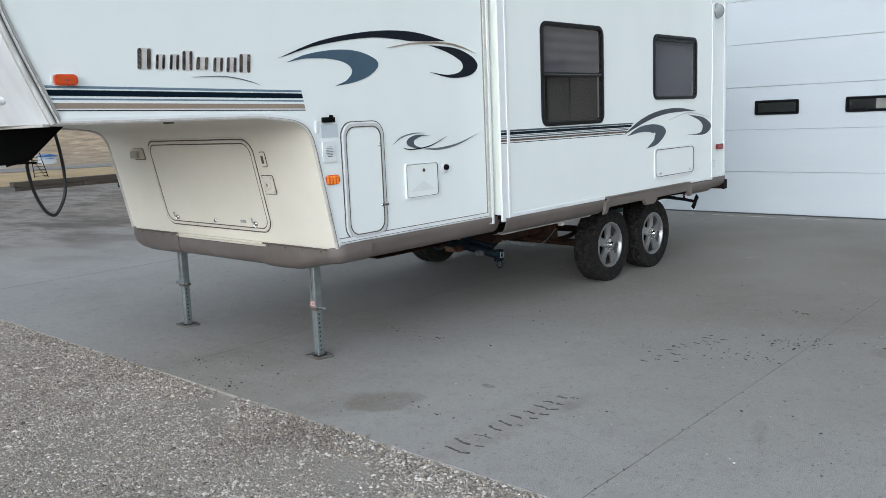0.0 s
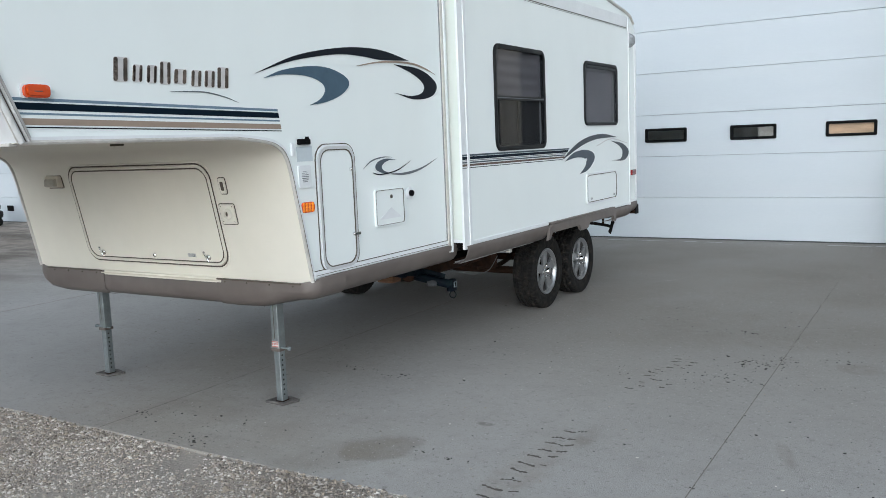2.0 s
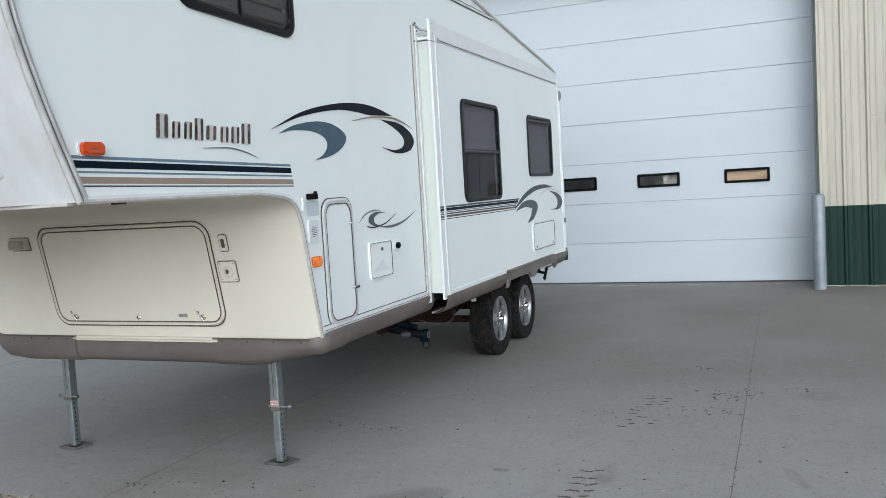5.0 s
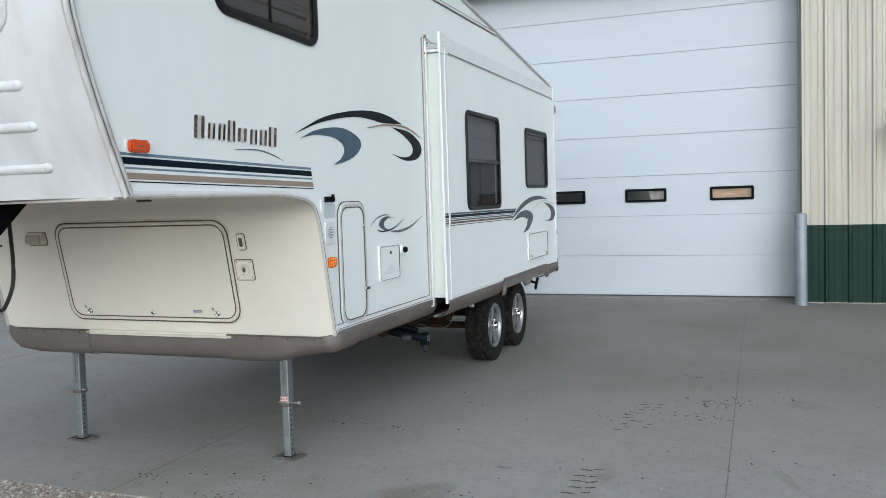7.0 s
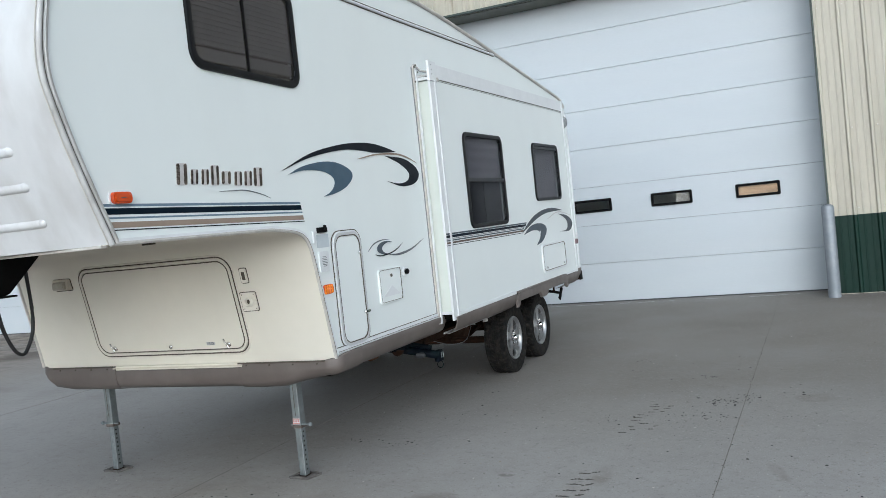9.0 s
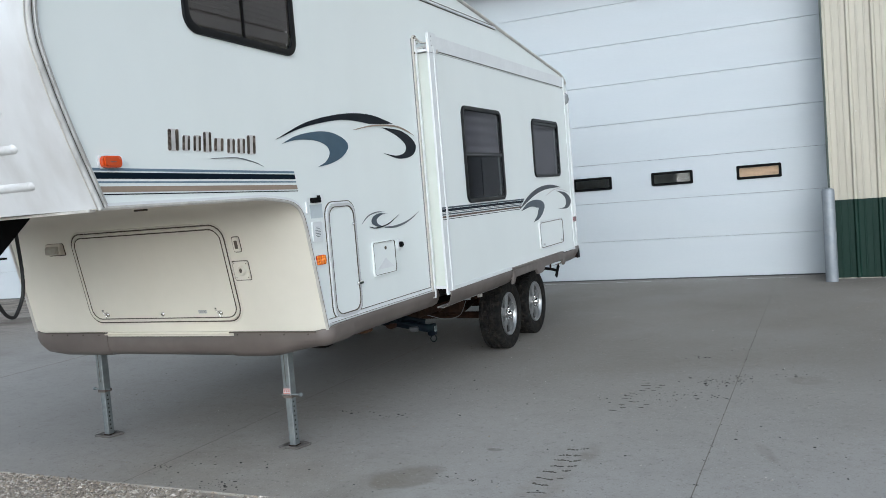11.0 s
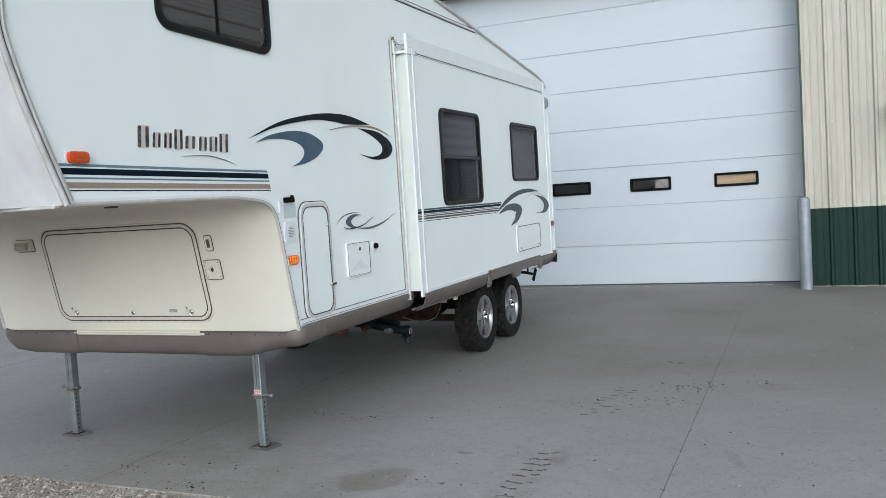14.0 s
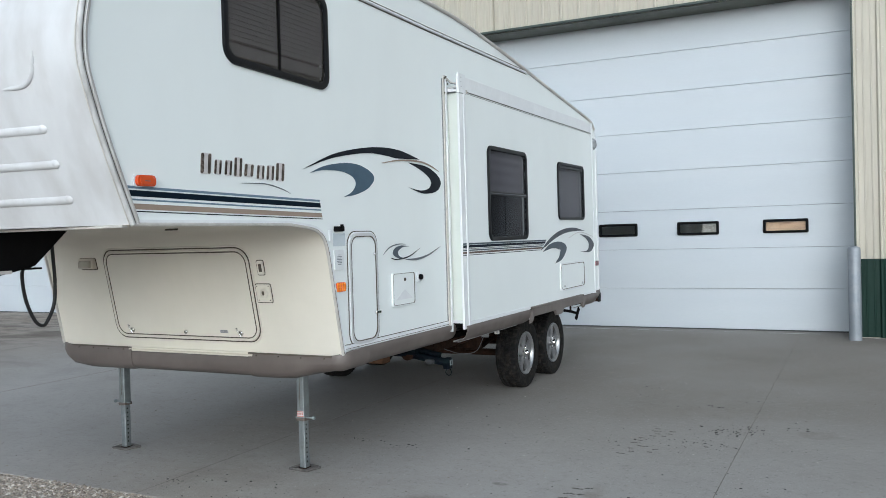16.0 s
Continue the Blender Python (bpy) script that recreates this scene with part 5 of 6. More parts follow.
# ---- windows ----
def window(name, outline, inner, x, parent, blinds, label, mid=None, upright=None, shade=None):
    bm = ring(bmesh.new(), outline, inner, "x", x - 0.018, x + 0.016)
    front = [e for e in bm.edges if all(v.co.x > x + 0.015 for v in e.verts) and len({f.normal.x > 0.5 for f in e.link_faces}) == 2]
    bmesh.ops.bevel(bm, geom=front, offset=0.006, segments=2, affect='EDGES', profile=0.6)
    f = part("window_frame" if parent is not trailer else name, bm, M_WINFRAME, parent, label, 50)
    host = f if parent is trailer else parent
    y0, y1 = min(p[0] for p in inner), max(p[0] for p in inner)
    z0, z1 = min(p[1] for p in inner), max(p[1] for p in inner)
    pane = part("pane", prism(bmesh.new(), inner, "x", x + 0.002, x + 0.006), M_PANE, host, "smoked glass pane")
    pane.visible_shadow = False
    # flat backing; in M_INSIDE it paints the unlit room behind the glass
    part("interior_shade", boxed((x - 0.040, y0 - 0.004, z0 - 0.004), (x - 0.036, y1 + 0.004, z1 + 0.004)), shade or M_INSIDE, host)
    if mid:
        bar = part("sash_bar", boxed((x - 0.012, y0, mid - 0.016), (x + 0.012, y1, mid + 0.016), 0.003), M_WINFRAME, host, "black sash bar")
        part("sash_groove", boxed((x + 0.012, y0, mid - 0.003), (x + 0.0128, y1, mid + 0.002)), M_GREYVINYL, host)
    if upright:
        part("mullion", boxed((x - 0.003, upright - 0.008, z0), (x + 0.009, upright + 0.008, z1 if not mid else mid)), M_BLACK, host)
    b0, b1, pitch = blinds
    if b0 < 2.7 and parent is trailer:
        part("blind_rail", boxed((x - 0.024, y0, b0 - 0.075), (x - 0.018, y1, b0 - 0.012), 0.002), M_BLIND, host, "bottom rail of the blind")
    if parent is not trailer:
        folded = bmesh.new()
        rows = []
        for k in range(49):
            z = b0 + (b1 - b0) * k / 48
            d = x - 0.026 + 0.0045 * math.sin(2 * math.pi * (z - b0) / (pitch * 1.9) + 0.7 * math.sin(11 * z))
            rows.append([folded.verts.new((d + o, y, z)) for o in (0.0, -0.003) for y in (y0 - 0.002, y1 + 0.002)])
        for p, q in zip(rows, rows[1:]):
            folded.faces.new((p[0], p[1], q[1], q[0]))
            folded.faces.new((p[3], p[2], q[2], q[3]))
        part("folded_shade", folded, M_SHADE, host, "pale folded shade behind the glass", 60)
        if not mid:
            part("vent_strip", boxed((x - 0.010, y0 + 0.02, z1 - 0.030), (x + 0.012, y1 - 0.02, z1 - 0.004), 0.003), M_WINFRAME, host, "black vent strip over the pane")
        return f
    n = int((b1 - b0) / pitch)
    lean = 0.008
    for j in range(n):
        z = b0 + pitch * j
        bm = bmesh.new()
        prism(bm, [(x - 0.020, z + pitch * 1.01), (x - 0.020 + lean, z), (x - 0.018 + lean, z + 0.002), (x - 0.018, z + pitch * 1.01 + 0.002)], "y", y0 - 0.002, y1 + 0.002)
        part("blind_slat", bm, M_BLIND, host)
    return f


window("bunk_window", bunk_outline(0), bunk_outline(0.038), X, trailer, (2.60, 2.99, 0.028), "black-framed bunk window with a grey blind", upright=2.965)

# ---- slide-out ----
SX = X + 0.145                   # its face, partly extended
slide = P("slide_out", boxed((SX - 0.55, SL0 + 0.008, 0.845), (SX - 0.10, SL1 - 0.01, 2.665)), M_SLIDE_END, "white slide-out room, partly extended")


def S(name, bm, mat, label="", smooth=False):
    return part(name, bm, mat, slide, label, smooth)


W1 = (5.545, 6.455, 1.482, 2.285)
W2 = (7.345, 8.245, 1.667, 2.265)
bm = bmesh.new()                  # face with two window openings
ys = [SL0, W1[0] + .03, W1[1] - .03, W2[0] + .03, W2[1] - .03, SL1]
zs = [.83, W1[2] + .03, W2[2] + .03, W2[3] - .03, W1[3] - .03, 2.67]
gv = [[[bm.verts.new((x, y, z)) for z in zs] for y in ys] for x in (SX - 0.04, SX)]
for i in range(5):
    for k in range(5):
        if (i == 1 and 1 <= k <= 3) or (i == 3 and k == 2):
            continue
        for g in gv:
            bm.faces.new((g[i][k], g[i + 1][k], g[i + 1][k + 1], g[i][k + 1]))
for i in range(5):
    bm.faces.new((gv[0][i][0], gv[0][i + 1][0], gv[1][i + 1][0], gv[1][i][0]))
    bm.faces.new((gv[0][i][5], gv[0][i + 1][5], gv[1][i + 1][5], gv[1][i][5]))
for k in range(5):
    for i in (0, 5):
        bm.faces.new((gv[0][i][k], gv[0][i][k + 1], gv[1][i][k + 1], gv[1][i][k]))
bmesh.ops.recalc_face_normals(bm, faces=bm.faces[:])
S("face_wall", bm, M_WHITE, "white slide-out face wall")
bm = bmesh.new()                  # sides between the room box and its face
box(bm, (SX - 0.10, SL0 + 0.008, 0.845), (SX - 0.04, SL0 + 0.03, 2.665))
box(bm, (SX - 0.10, SL1 - 0.03, 0.845), (SX - 0.04, SL1 - 0.01, 2.665))
box(bm, (SX - 0.10, SL0 + 0.03, 0.845), (SX - 0.04, SL1 - 0.03, 0.865))
box(bm, (SX - 0.10, SL0 + 0.03, 2.645), (SX - 0.04, SL1 - 0.03, 2.665))
S("end_panel", bm, M_SLIDE_END, "pale slide-out side panel")
S("flange", boxed((SX - 0.012, SL0 - 0.085, 0.80), (SX + 0.006, SL0 + 0.02, 2.665), 0.003), M_TRIM, "white aluminium corner flange")
S("flange", boxed((SX + 0.0065, SL0 - 0.012, 0.80), (SX + 0.014, SL0 + 0.018, 2.69), 0.002), M_TRIM)
S("flange", boxed((SX - 0.012, SL0 - 0.09, 2.645), (SX + 0.010, SL0 + 0.04, 2.80), 0.003), M_TRIM, "white flange corner piece")
S("flange", boxed((SX - 0.010, SL0 + 0.04, 2.672), (SX + 0.004, SL1 - 0.03, 2.785), 0.003), M_TRIM, "white top flange")
S("flange", boxed((SX - 0.012, SL1 - 0.03, 2.63), (SX + 0.010, SL1 + 0.02, 2.79), 0.003), M_TRIM)
S("flange", boxed((SX - 0.012, SL1 - 0.005, 0.80), (SX + 0.006, SL1 + 0.02, 2.63), 0.003), M_TRIM)
for z, h, m in ((2.669, 0.0024, M_GASKET), (2.657, 0.0012, M_SEAM)):
    S("seam", boxed((SX + 0.0005, SL0 + 0.04, z - h), (SX + 0.003, SL1 - 0.03, z + h)), m)
# two arms, then two thin grey tubes painting the shade beneath them
for z0, z1, r, m in ((2.778, 2.722, 0.007, M_OLDTRIM), (2.698, 2.706, 0.010, M_NOSETRIM), (2.768, 2.716, 0.0035, M_SEAM), (2.686, 2.694, 0.003, M_SEAM)):
    S("bracket_arm", tube(bmesh.new(), [(X + 0.02, SL0 - 0.014, z0), (X + 0.05, SL0 - 0.016, z0 + 0.6 * (z1 - z0)), (SX - 0.014, SL0 - 0.022, z1)], r, 6), m, "thin bracket arms, with painted shade lines, at the top of the opening", 60)
for z in (2.70, 2.735, 2.77):
    S("flange_hole", lathe(bmesh.new(), [(0.004, 0.0), (0.004, 0.0015), (0.001, 0.002)], (SX + 0.0102, SL0 - 0.045, z), "x", 8), M_MOTOR, "screw hole")
S("seam", boxed((SX + 0.0102, SL0 - 0.088, 2.6455), (SX + 0.0118, SL0 + 0.038, 2.6485)), M_SEAM)
S("flange_catch", boxed((SX + 0.0005, SL0 + 0.042, 2.655), (SX + 0.016, SL0 + 0.062, 2.682), 0.003), M_OLDTRIM, "small end catch of the flange")
S("rail", boxed((SX + 0.0005, SL0 + 0.02, 0.826), (SX + 0.012, 6.46, 0.856), 0.004), M_TRIM, "white rail along the slide-out's foot")
S("rail", boxed((SX + 0.0005, 8.06, 0.826), (SX + 0.010, SL1, 0.846), 0.003), M_TRIM)
S("top_lip", boxed((SX - 0.5, SL0 - 0.02, 2.67), (SX - 0.012, SL1, 2.695)), M_TRIM)
S("end_trim", boxed((SX - 0.30, SL0 - 0.004, 0.838), (SX - 0.014, SL0 + 0.01, 0.862), 0.003), M_TRIM)
window("window", rrect(*W1, 0.075), rrect(W1[0] + .032, W1[1] - .032, W1[2] + .034, W1[3] - .034, 0.046), SX, slide, (1.895, 2.25, 0.0435), "black slide-out window frame", mid=1.885)
# plain pale backing added to lighten this pane
window("window", rrect(*W2, 0.07), rrect(W2[0] + .028, W2[1] - .028, W2[2] + .030, W2[3] - .030, 0.042), SX, slide, (2.18, 2.2, 0.03), "black slide-out window frame", shade=M_SHADE)
S("side_stile", boxed((SX - 0.012, W1[0] + .05, W1[2] + .05), (SX + 0.0095, W1[0] + .07, 1.87), 0.003), M_BLACK)
S("side_stile", boxed((SX - 0.032, 5.99, W1[2] + .05), (SX - 0.025, 6.005, 1.87), 0.002), M_BLACK)
for z0, z1, m, e in ((1.461, 1.474, M_STEELVINYL, 6.96), (1.437, 1.458, M_NAVY, 6.93), (1.427, 1.432, M_GREYVINYL, 6.89), (1.411, 1.421, M_STEELVINYL, 6.87), (1.390, 1.405, M_BROWNVINYL, 6.85), (1.376, 1.381, M_CHAR, 6.79)):
    S("stripe", prism(bmesh.new(), [(SL0 - 0.08, z0), (SL0 - 0.08, z1), (SL0 + .02, z1), (SL0 + .02, z0)], "x", SX + 0.0062, SX + 0.0078), m, "vinyl stripe")
    S("stripe", prism(bmesh.new(), [(SL0 + .021, z0), (SL0 + .021, z1), (e + 0.8 * (z1 - z0), z1 - 0.006), (e, z0 - 0.006)], "x", SX + 0.0006, SX + 0.0016), m, "vinyl stripe")
swoosh("flourish", [(6.794, 1.365), (7.129, 1.497), (7.484, 1.566), (7.864, 1.582), (8.256, 1.545)], [(8.256, 1.545), (7.996, 1.546), (7.608, 1.532), (7.245, 1.478), (6.794, 1.365)], M_DARKGREYVINYL, slide, SX, "dark grey vinyl arc")
swoosh("flourish", [(6.859, 1.352), (7.071, 1.422), (7.333, 1.442), (7.545, 1.411), (7.580, 1.345), (7.421, 1.254), (7.213, 1.222)],
       [(7.213, 1.222), (7.361, 1.301), (7.332, 1.361), (7.127, 1.378), (6.859, 1.352)], M_STEELVINYL, slide, SX + 0.001, "steel grey vinyl crescent")
swoosh("flourish", [(8.063, 1.512), (8.413, 1.476), (8.597, 1.390), (8.451, 1.306), (8.064, 1.315)], [(8.064, 1.315), (8.343, 1.325), (8.40, 1.400), (8.290, 1.460), (8.063, 1.512)], M_DARKGREYVINYL, slide, SX, "dark grey vinyl crescent")
swoosh("flourish", [(7.658, 1.475), (8.063, 1.536), (8.559, 1.480)], [(8.559, 1.476), (8.063, 1.528), (7.658, 1.471)], M_LETTERBACK, slide, SX + 0.002, "thin pale grey vinyl line")
S("fastener", lathe(bmesh.new(), [(0.018, 0.004), (0.012, 0.010), (0.001, 0.012)], (SX, 7.36, 1.348), "x", 10), M_TRIM)
side_hatch("rear_hatch", 7.355, 8.19, 0.925, 1.218, 0.05, SX, slide, "white storage hatch", M_TRIM, 0.024)
for y in (7.46, 8.08):
    S("latch", lathe(bmesh.new(), [(0.012, 0.006), (0.012, 0.02), (0.006, 0.024)], (SX, y, 0.975), "x", 10), M_CHROME, "chrome hatch lock")


# ---- taupe skirts ----
def skirt_profile(top, bottom):
    return [(0.016, top), (0.021, top - 0.012), (0.017, top - 0.04), (0.004, bottom + 0.055), (-0.018, bottom + 0.026), (-0.055, bottom + 0.006), (-0.11, bottom)]


def skirt(y0, y1, top, bottom, x, n=2):
    bm = bmesh.new()
    prof = skirt_profile(top, bottom)
    inner = [(d - 0.006, z) for d, z in prof[::-1]]
    loop = prof + inner
    rows = [[bm.verts.new((x + d, y0 + (y1 - y0) * i / n, z)) for d, z in loop] for i in range(n + 1)]
    m = len(loop)
    for a, c in zip(rows, rows[1:]):
        for k in range(m):
            bm.faces.new((a[k], a[(k + 1) % m], c[(k + 1) % m], c[k]))
    half = len(prof)
    for e in (rows[0], rows[-1]):
        for k in range(half - 1):
            bm.faces.new((e[k], e[k + 1], e[m - 2 - k], e[m - 1 - k]))
    bmesh.ops.recalc_face_normals(bm, faces=bm.faces[:])
    return bm


P("skirt", skirt(3.78, SL0 + 0.04, 0.828, 0.692, X), M_TAUPE, "taupe plastic side skirt", 50)
P("skirt", skirt(SL1 + 0.05, 9.26, 0.812, 0.685, X), M_TAUPE, "taupe plastic side skirt", 50)
bm = skirt(3.85, 9.26, 0.828, 0.728, 0)
for vtx in bm.verts:
    vtx.co.x = XF - vtx.co.x
bmesh.ops.reverse_faces(bm, faces=bm.faces[:])
P("skirt", bm, M_TAUPE, "taupe plastic side skirt", 50)
S("skirt", skirt(SL0 - 0.06, 6.44, 0.826, 0.695, SX), M_TAUPE, "taupe skirt below the slide-out", 50)
S("skirt", skirt(8.08, SL1 + 0.015, 0.822, 0.690, SX), M_TAUPE, "taupe skirt below the slide-out", 50)
# wheel-arch fender with a tab between the wheels
bm = bmesh.new()
o = [(6.40, 0.70), (6.455, 0.70), (6.50, 0.755), (7.09, 0.755), (7.135, 0.712), (7.16, 0.703), (7.31, 0.703), (7.335, 0.712), (7.38, 0.755), (8.0, 0.755), (8.04, 0.70), (8.11, 0.70), (8.09, 0.80), (8.05, 0.842), (6.50, 0.838), (6.43, 0.80)]
prism(bm, o, "x", SX + 0.012, SX + 0.034)
bmesh.ops.bevel(bm, geom=[e for e in bm.edges if all(v.co.x > SX + 0.033 for v in e.verts)], offset=0.010, segments=3, affect='EDGES')
bmesh.ops.triangulate(bm, faces=[f for f in bm.faces if len(f.verts) > 4])
S("fender", bm, M_TAUPE, "taupe wheel-arch fender", 40)
S("fender", boxed((SX - 0.16, 6.46, 0.832), (SX + 0.034, 8.07, 0.846), 0.004), M_TAUPE)
S("floor_edge", boxed((SX - 0.5, SL0 + 0.02, 0.80), (SX - 0.03, SL1 - 0.02, 0.843)), M_UNDER)
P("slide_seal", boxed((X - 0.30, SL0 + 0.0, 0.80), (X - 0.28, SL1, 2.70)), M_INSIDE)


# front skirts: a middle band and two corner pieces that wrap round
def front_band(x0, x1, top, bottom, proud, n=3):
    bm = bmesh.new()
    prof = [(0.010, top), (0.014, top - 0.006), (0.020, top - 0.05), (0.012, bottom + 0.045), (-0.02, bottom + 0.015), (-0.07, bottom), (-0.13, bottom + 0.004)]
    loop = prof + [(d - 0.006, z) for d, z in prof[::-1]]
    rows = [[bm.verts.new((x0 + (x1 - x0) * i / n, 3.512 - proud - d, z)) for d, z in loop] for i in range(n + 1)]
    m = len(loop)
    for a, c in zip(rows, rows[1:]):
        for k in range(m):
            bm.faces.new((a[k], a[(k + 1) % m], c[(k + 1) % m], c[k]))
    for e in (rows[0], rows[-1]):
        for k in range(len(prof) - 1):
            bm.faces.new((e[k], e[k + 1], e[m - 2 - k], e[m - 1 - k]))
    bmesh.ops.recalc_face_normals(bm, faces=bm.faces[:])
    return bm


P("front_skirt", front_band(-5.625, -4.40, 0.770, 0.630, 0.0), M_TAUPE, "taupe band under the front panel", 50)


def corner_skirt(xs, s):
    """A corner piece from the front, round the corner, a little way along the side. s: +1 near side."""
    bm = bmesh.new()
    edge = X if s > 0 else XF
    path = [((xs[0]), 3.503, 0, -1)]
    for k in range(4):
        path.append((xs[0] + (edge - s * 0.10 - xs[0]) * (k + 1) / 4, 3.503, 0, -1))
    for k in range(1, 8):
        a = radians(90 * k / 7)
        path.append((edge - s * 0.085 + s * 0.102 * math.sin(a), 3.585 - 0.082 * math.cos(a), s * math.sin(a), -math.cos(a)))
    path.append((edge + s * 0.017, 3.79, s, 0))
    rows = []
    for i, (x, y, nx, ny) in enumerate(path):
        top = 0.800 + 0.03 * min(1, max(0, (i - 4) / 8))
        out = max(0.0, (s * (x - XC) - 0.73) / 0.45)
        turn = min(1.0, max(0.0, (XF + 0.17 - x) / 0.187)) if s < 0 else 0.0
        bot = 0.624 + (0.105 * turn ** 1.8 if s < 0 else min(0.068, 0.12 * out ** 2.2))
        prof = [(0.004, top), (0.012, top - 0.004), (0.017, top - 0.05), (0.010, bot + 0.05), (-0.02, bot + 0.016), (-0.055, bot + 0.004), (-0.080, bot)]
        loop = prof + [(d - 0.006, z) for d, z in prof[::-1]]
        rows.append([bm.verts.new((x + nx * d, y + ny * d, z)) for d, z in loop])
    m = len(rows[0])
    for a, c in zip(rows, rows[1:]):
        for k in range(m):
            bm.faces.new((a[k], a[(k + 1) % m], c[(k + 1) % m], c[k]))
    for e in (rows[0], rows[-1]):
        for k in range(6):
            bm.faces.new((e[k], e[k + 1], e[m - 2 - k], e[m - 1 - k]))
    bmesh.ops.recalc_face_normals(bm, faces=bm.faces[:])
    return bm


cr = P("corner_skirt", corner_skirt((-4.535,), 1), M_TAUPE, "taupe corner skirt with rivets", 50)
cl = P("corner_skirt", corner_skirt((-5.605,), -1), M_TAUPE, "taupe corner skirt with rivets", 50)
for host, x0, x1 in ((cr, -4.50, -3.90), (cl, -6.17, -5.65)):
    part("flange", boxed((x0 - 0.03, 3.478, 0.793), (x1 + 0.03, 3.490, 0.803), 0.002), M_GASKET, host)
    for k in range(4):
        part("rivet", lathe(bmesh.new(), [(0.006, 0), (0.005, -0.004), (0.001, -0.006)], (x0 + 0.03 + (x1 - x0 - 0.06) * k / 3, 3.489, 0.782), "y", 8), M_GASKET, host)


# ---- hatch, lamp and outlets on the front panel ----
def on_front(x, z, off=0.0):
    y = front_y(z)
    s = (front_y(z + 0.01) - front_y(z - 0.01)) / 0.02
    n = Vector((0, -1, s)).normalized()
    return Vector((x, y, z)) + n * off


def front_patch(outline, off, thick):
    """A plate that follows the front panel, cut to an outline in (x, z)."""
    bm = bmesh.new()
    zs = sorted({round(p[1], 4) for p in outline})
    zz = []
    for a, c in zip(zs, zs[1:]):
        k = max(1, int((c - a) / 0.04))
        zz += [a + (c - a) * j / k for j in range(k)]
    zz.append(zs[-1])
    rows = []
    for z in zz:
        xs = []
        for p, q in zip(outline, outline[1:] + outline[:1]):
            if (p[1] - z) * (q[1] - z) <= 0 and abs(p[1] - q[1]) > 1e-9:
                xs.append(p[0] + (q[0] - p[0]) * (z - p[1]) / (q[1] - p[1]))
        if len(xs) >= 2:
            rows.append((z, min(xs), max(xs)))
    V = [[bm.verts.new(on_front(x, z, o)) for x in (a, c)] for z, a, c in rows for o in (off, off + thick)]
    lo, hi = V[0::2], V[1::2]
    for k in range(len(rows) - 1):
        bm.faces.new((hi[k][0], hi[k][1], hi[k + 1][1], hi[k + 1][0]))
        bm.faces.new((lo[k][0], hi[k][0], hi[k + 1][0], lo[k + 1][0]))
        bm.faces.new((lo[k][1], lo[k + 1][1], hi[k + 1][1], hi[k][1]))
    bm.faces.new((lo[0][0], lo[0][1], hi[0][1], hi[0][0]))
    bm.faces.new((lo[-1][0], hi[-1][0], hi[-1][1], lo[-1][1]))
    bmesh.ops.recalc_face_normals(bm, faces=bm.faces[:])
    return bm


HO = (-5.738, -4.420, 0.866, 1.505)
hatch = P("storage_hatch", front_patch(rrect(HO[0] + .03, HO[1] - .03, HO[2] + .03, HO[3] - .03, 0.07), 0.002, 0.006), M_CREAM, "wide cream front storage hatch, closed", 40)
for d, r, m, off in ((0.004, 0.0042, M_GASKET, 0.004), (0.018, 0.009, M_CREAM, 0.006), (0.0315, 0.0040, M_GASKET, 0.007), (-0.006, 0.006, M_CREAM, 0.001)):
    o = rrect(HO[0] + d, HO[1] - d, HO[2] + d, HO[3] - d, 0.10 - d * 0.8, 6)
    path = []
    for p, q in zip(o, o[1:] + o[:1]):
        k = max(1, int(math.hypot(p[0] - q[0], p[1] - q[1]) / 0.06))
        path += [on_front(p[0] + (q[0] - p[0]) * j / k, p[1] + (q[1] - p[1]) * j / k, off) for j in range(k)]
    part("hatch_seal", tube(bmesh.new(), path, r, 6, True), m, hatch, "double rubber hatch seal")
for x in (-5.575, -4.588):
    q = on_front(x, 0.930, 0.012)
    part("latch", lathe(bmesh.new(), [(0.017, 0.006), (0.017, -0.004), (0.011, -0.010)], q, "y", 14), M_CHROME, hatch, "chrome turn latch", 40)
    part("latch_arm", tube(bmesh.new(), [q + Vector((-0.030, -0.010, 0.034)), q + Vector((-0.012, -0.016, 0.014)), q + Vector((0.006, -0.016, -0.006)), q + Vector((0.014, -0.012, -0.026))], 0.0065, 8, flat=(1.0, 0.7)), M_CHROME, hatch, "bent chrome arm")
    part("keyhole", lathe(bmesh.new(), [(0.006, -0.0105), (0.001, -0.0112)], q + Vector((-0.020, -0.004, 0.030)), "y", 8), M_BLACK, hatch)
    # dark ring that paints the latch's shadow on the hatch
    part("shadow_gap", lathe(bmesh.new(), [(0.019, 0.008), (0.019, 0.004), (0.001, 0.004)], q, "y", 14), M_GASKET, hatch)
q = on_front(-5.072, 0.926, 0.008)
part("lock", lathe(bmesh.new(), [(0.015, 0.004), (0.015, -0.006), (0.008, -0.012)], q, "y", 12), M_CHROME, hatch, "small chrome lock")
part("keyhole", lathe(bmesh.new(), [(0.0045, -0.0122), (0.001, -0.0126)], q, "y", 8), M_BLACK, hatch)
part("label_sticker", front_patch([(-4.766, 0.926), (-4.696, 0.926), (-4.696, 0.948), (-4.766, 0.948)], 0.0085, 0.0012), M_LETTERBACK, hatch, "small pale sticker with grey bars")
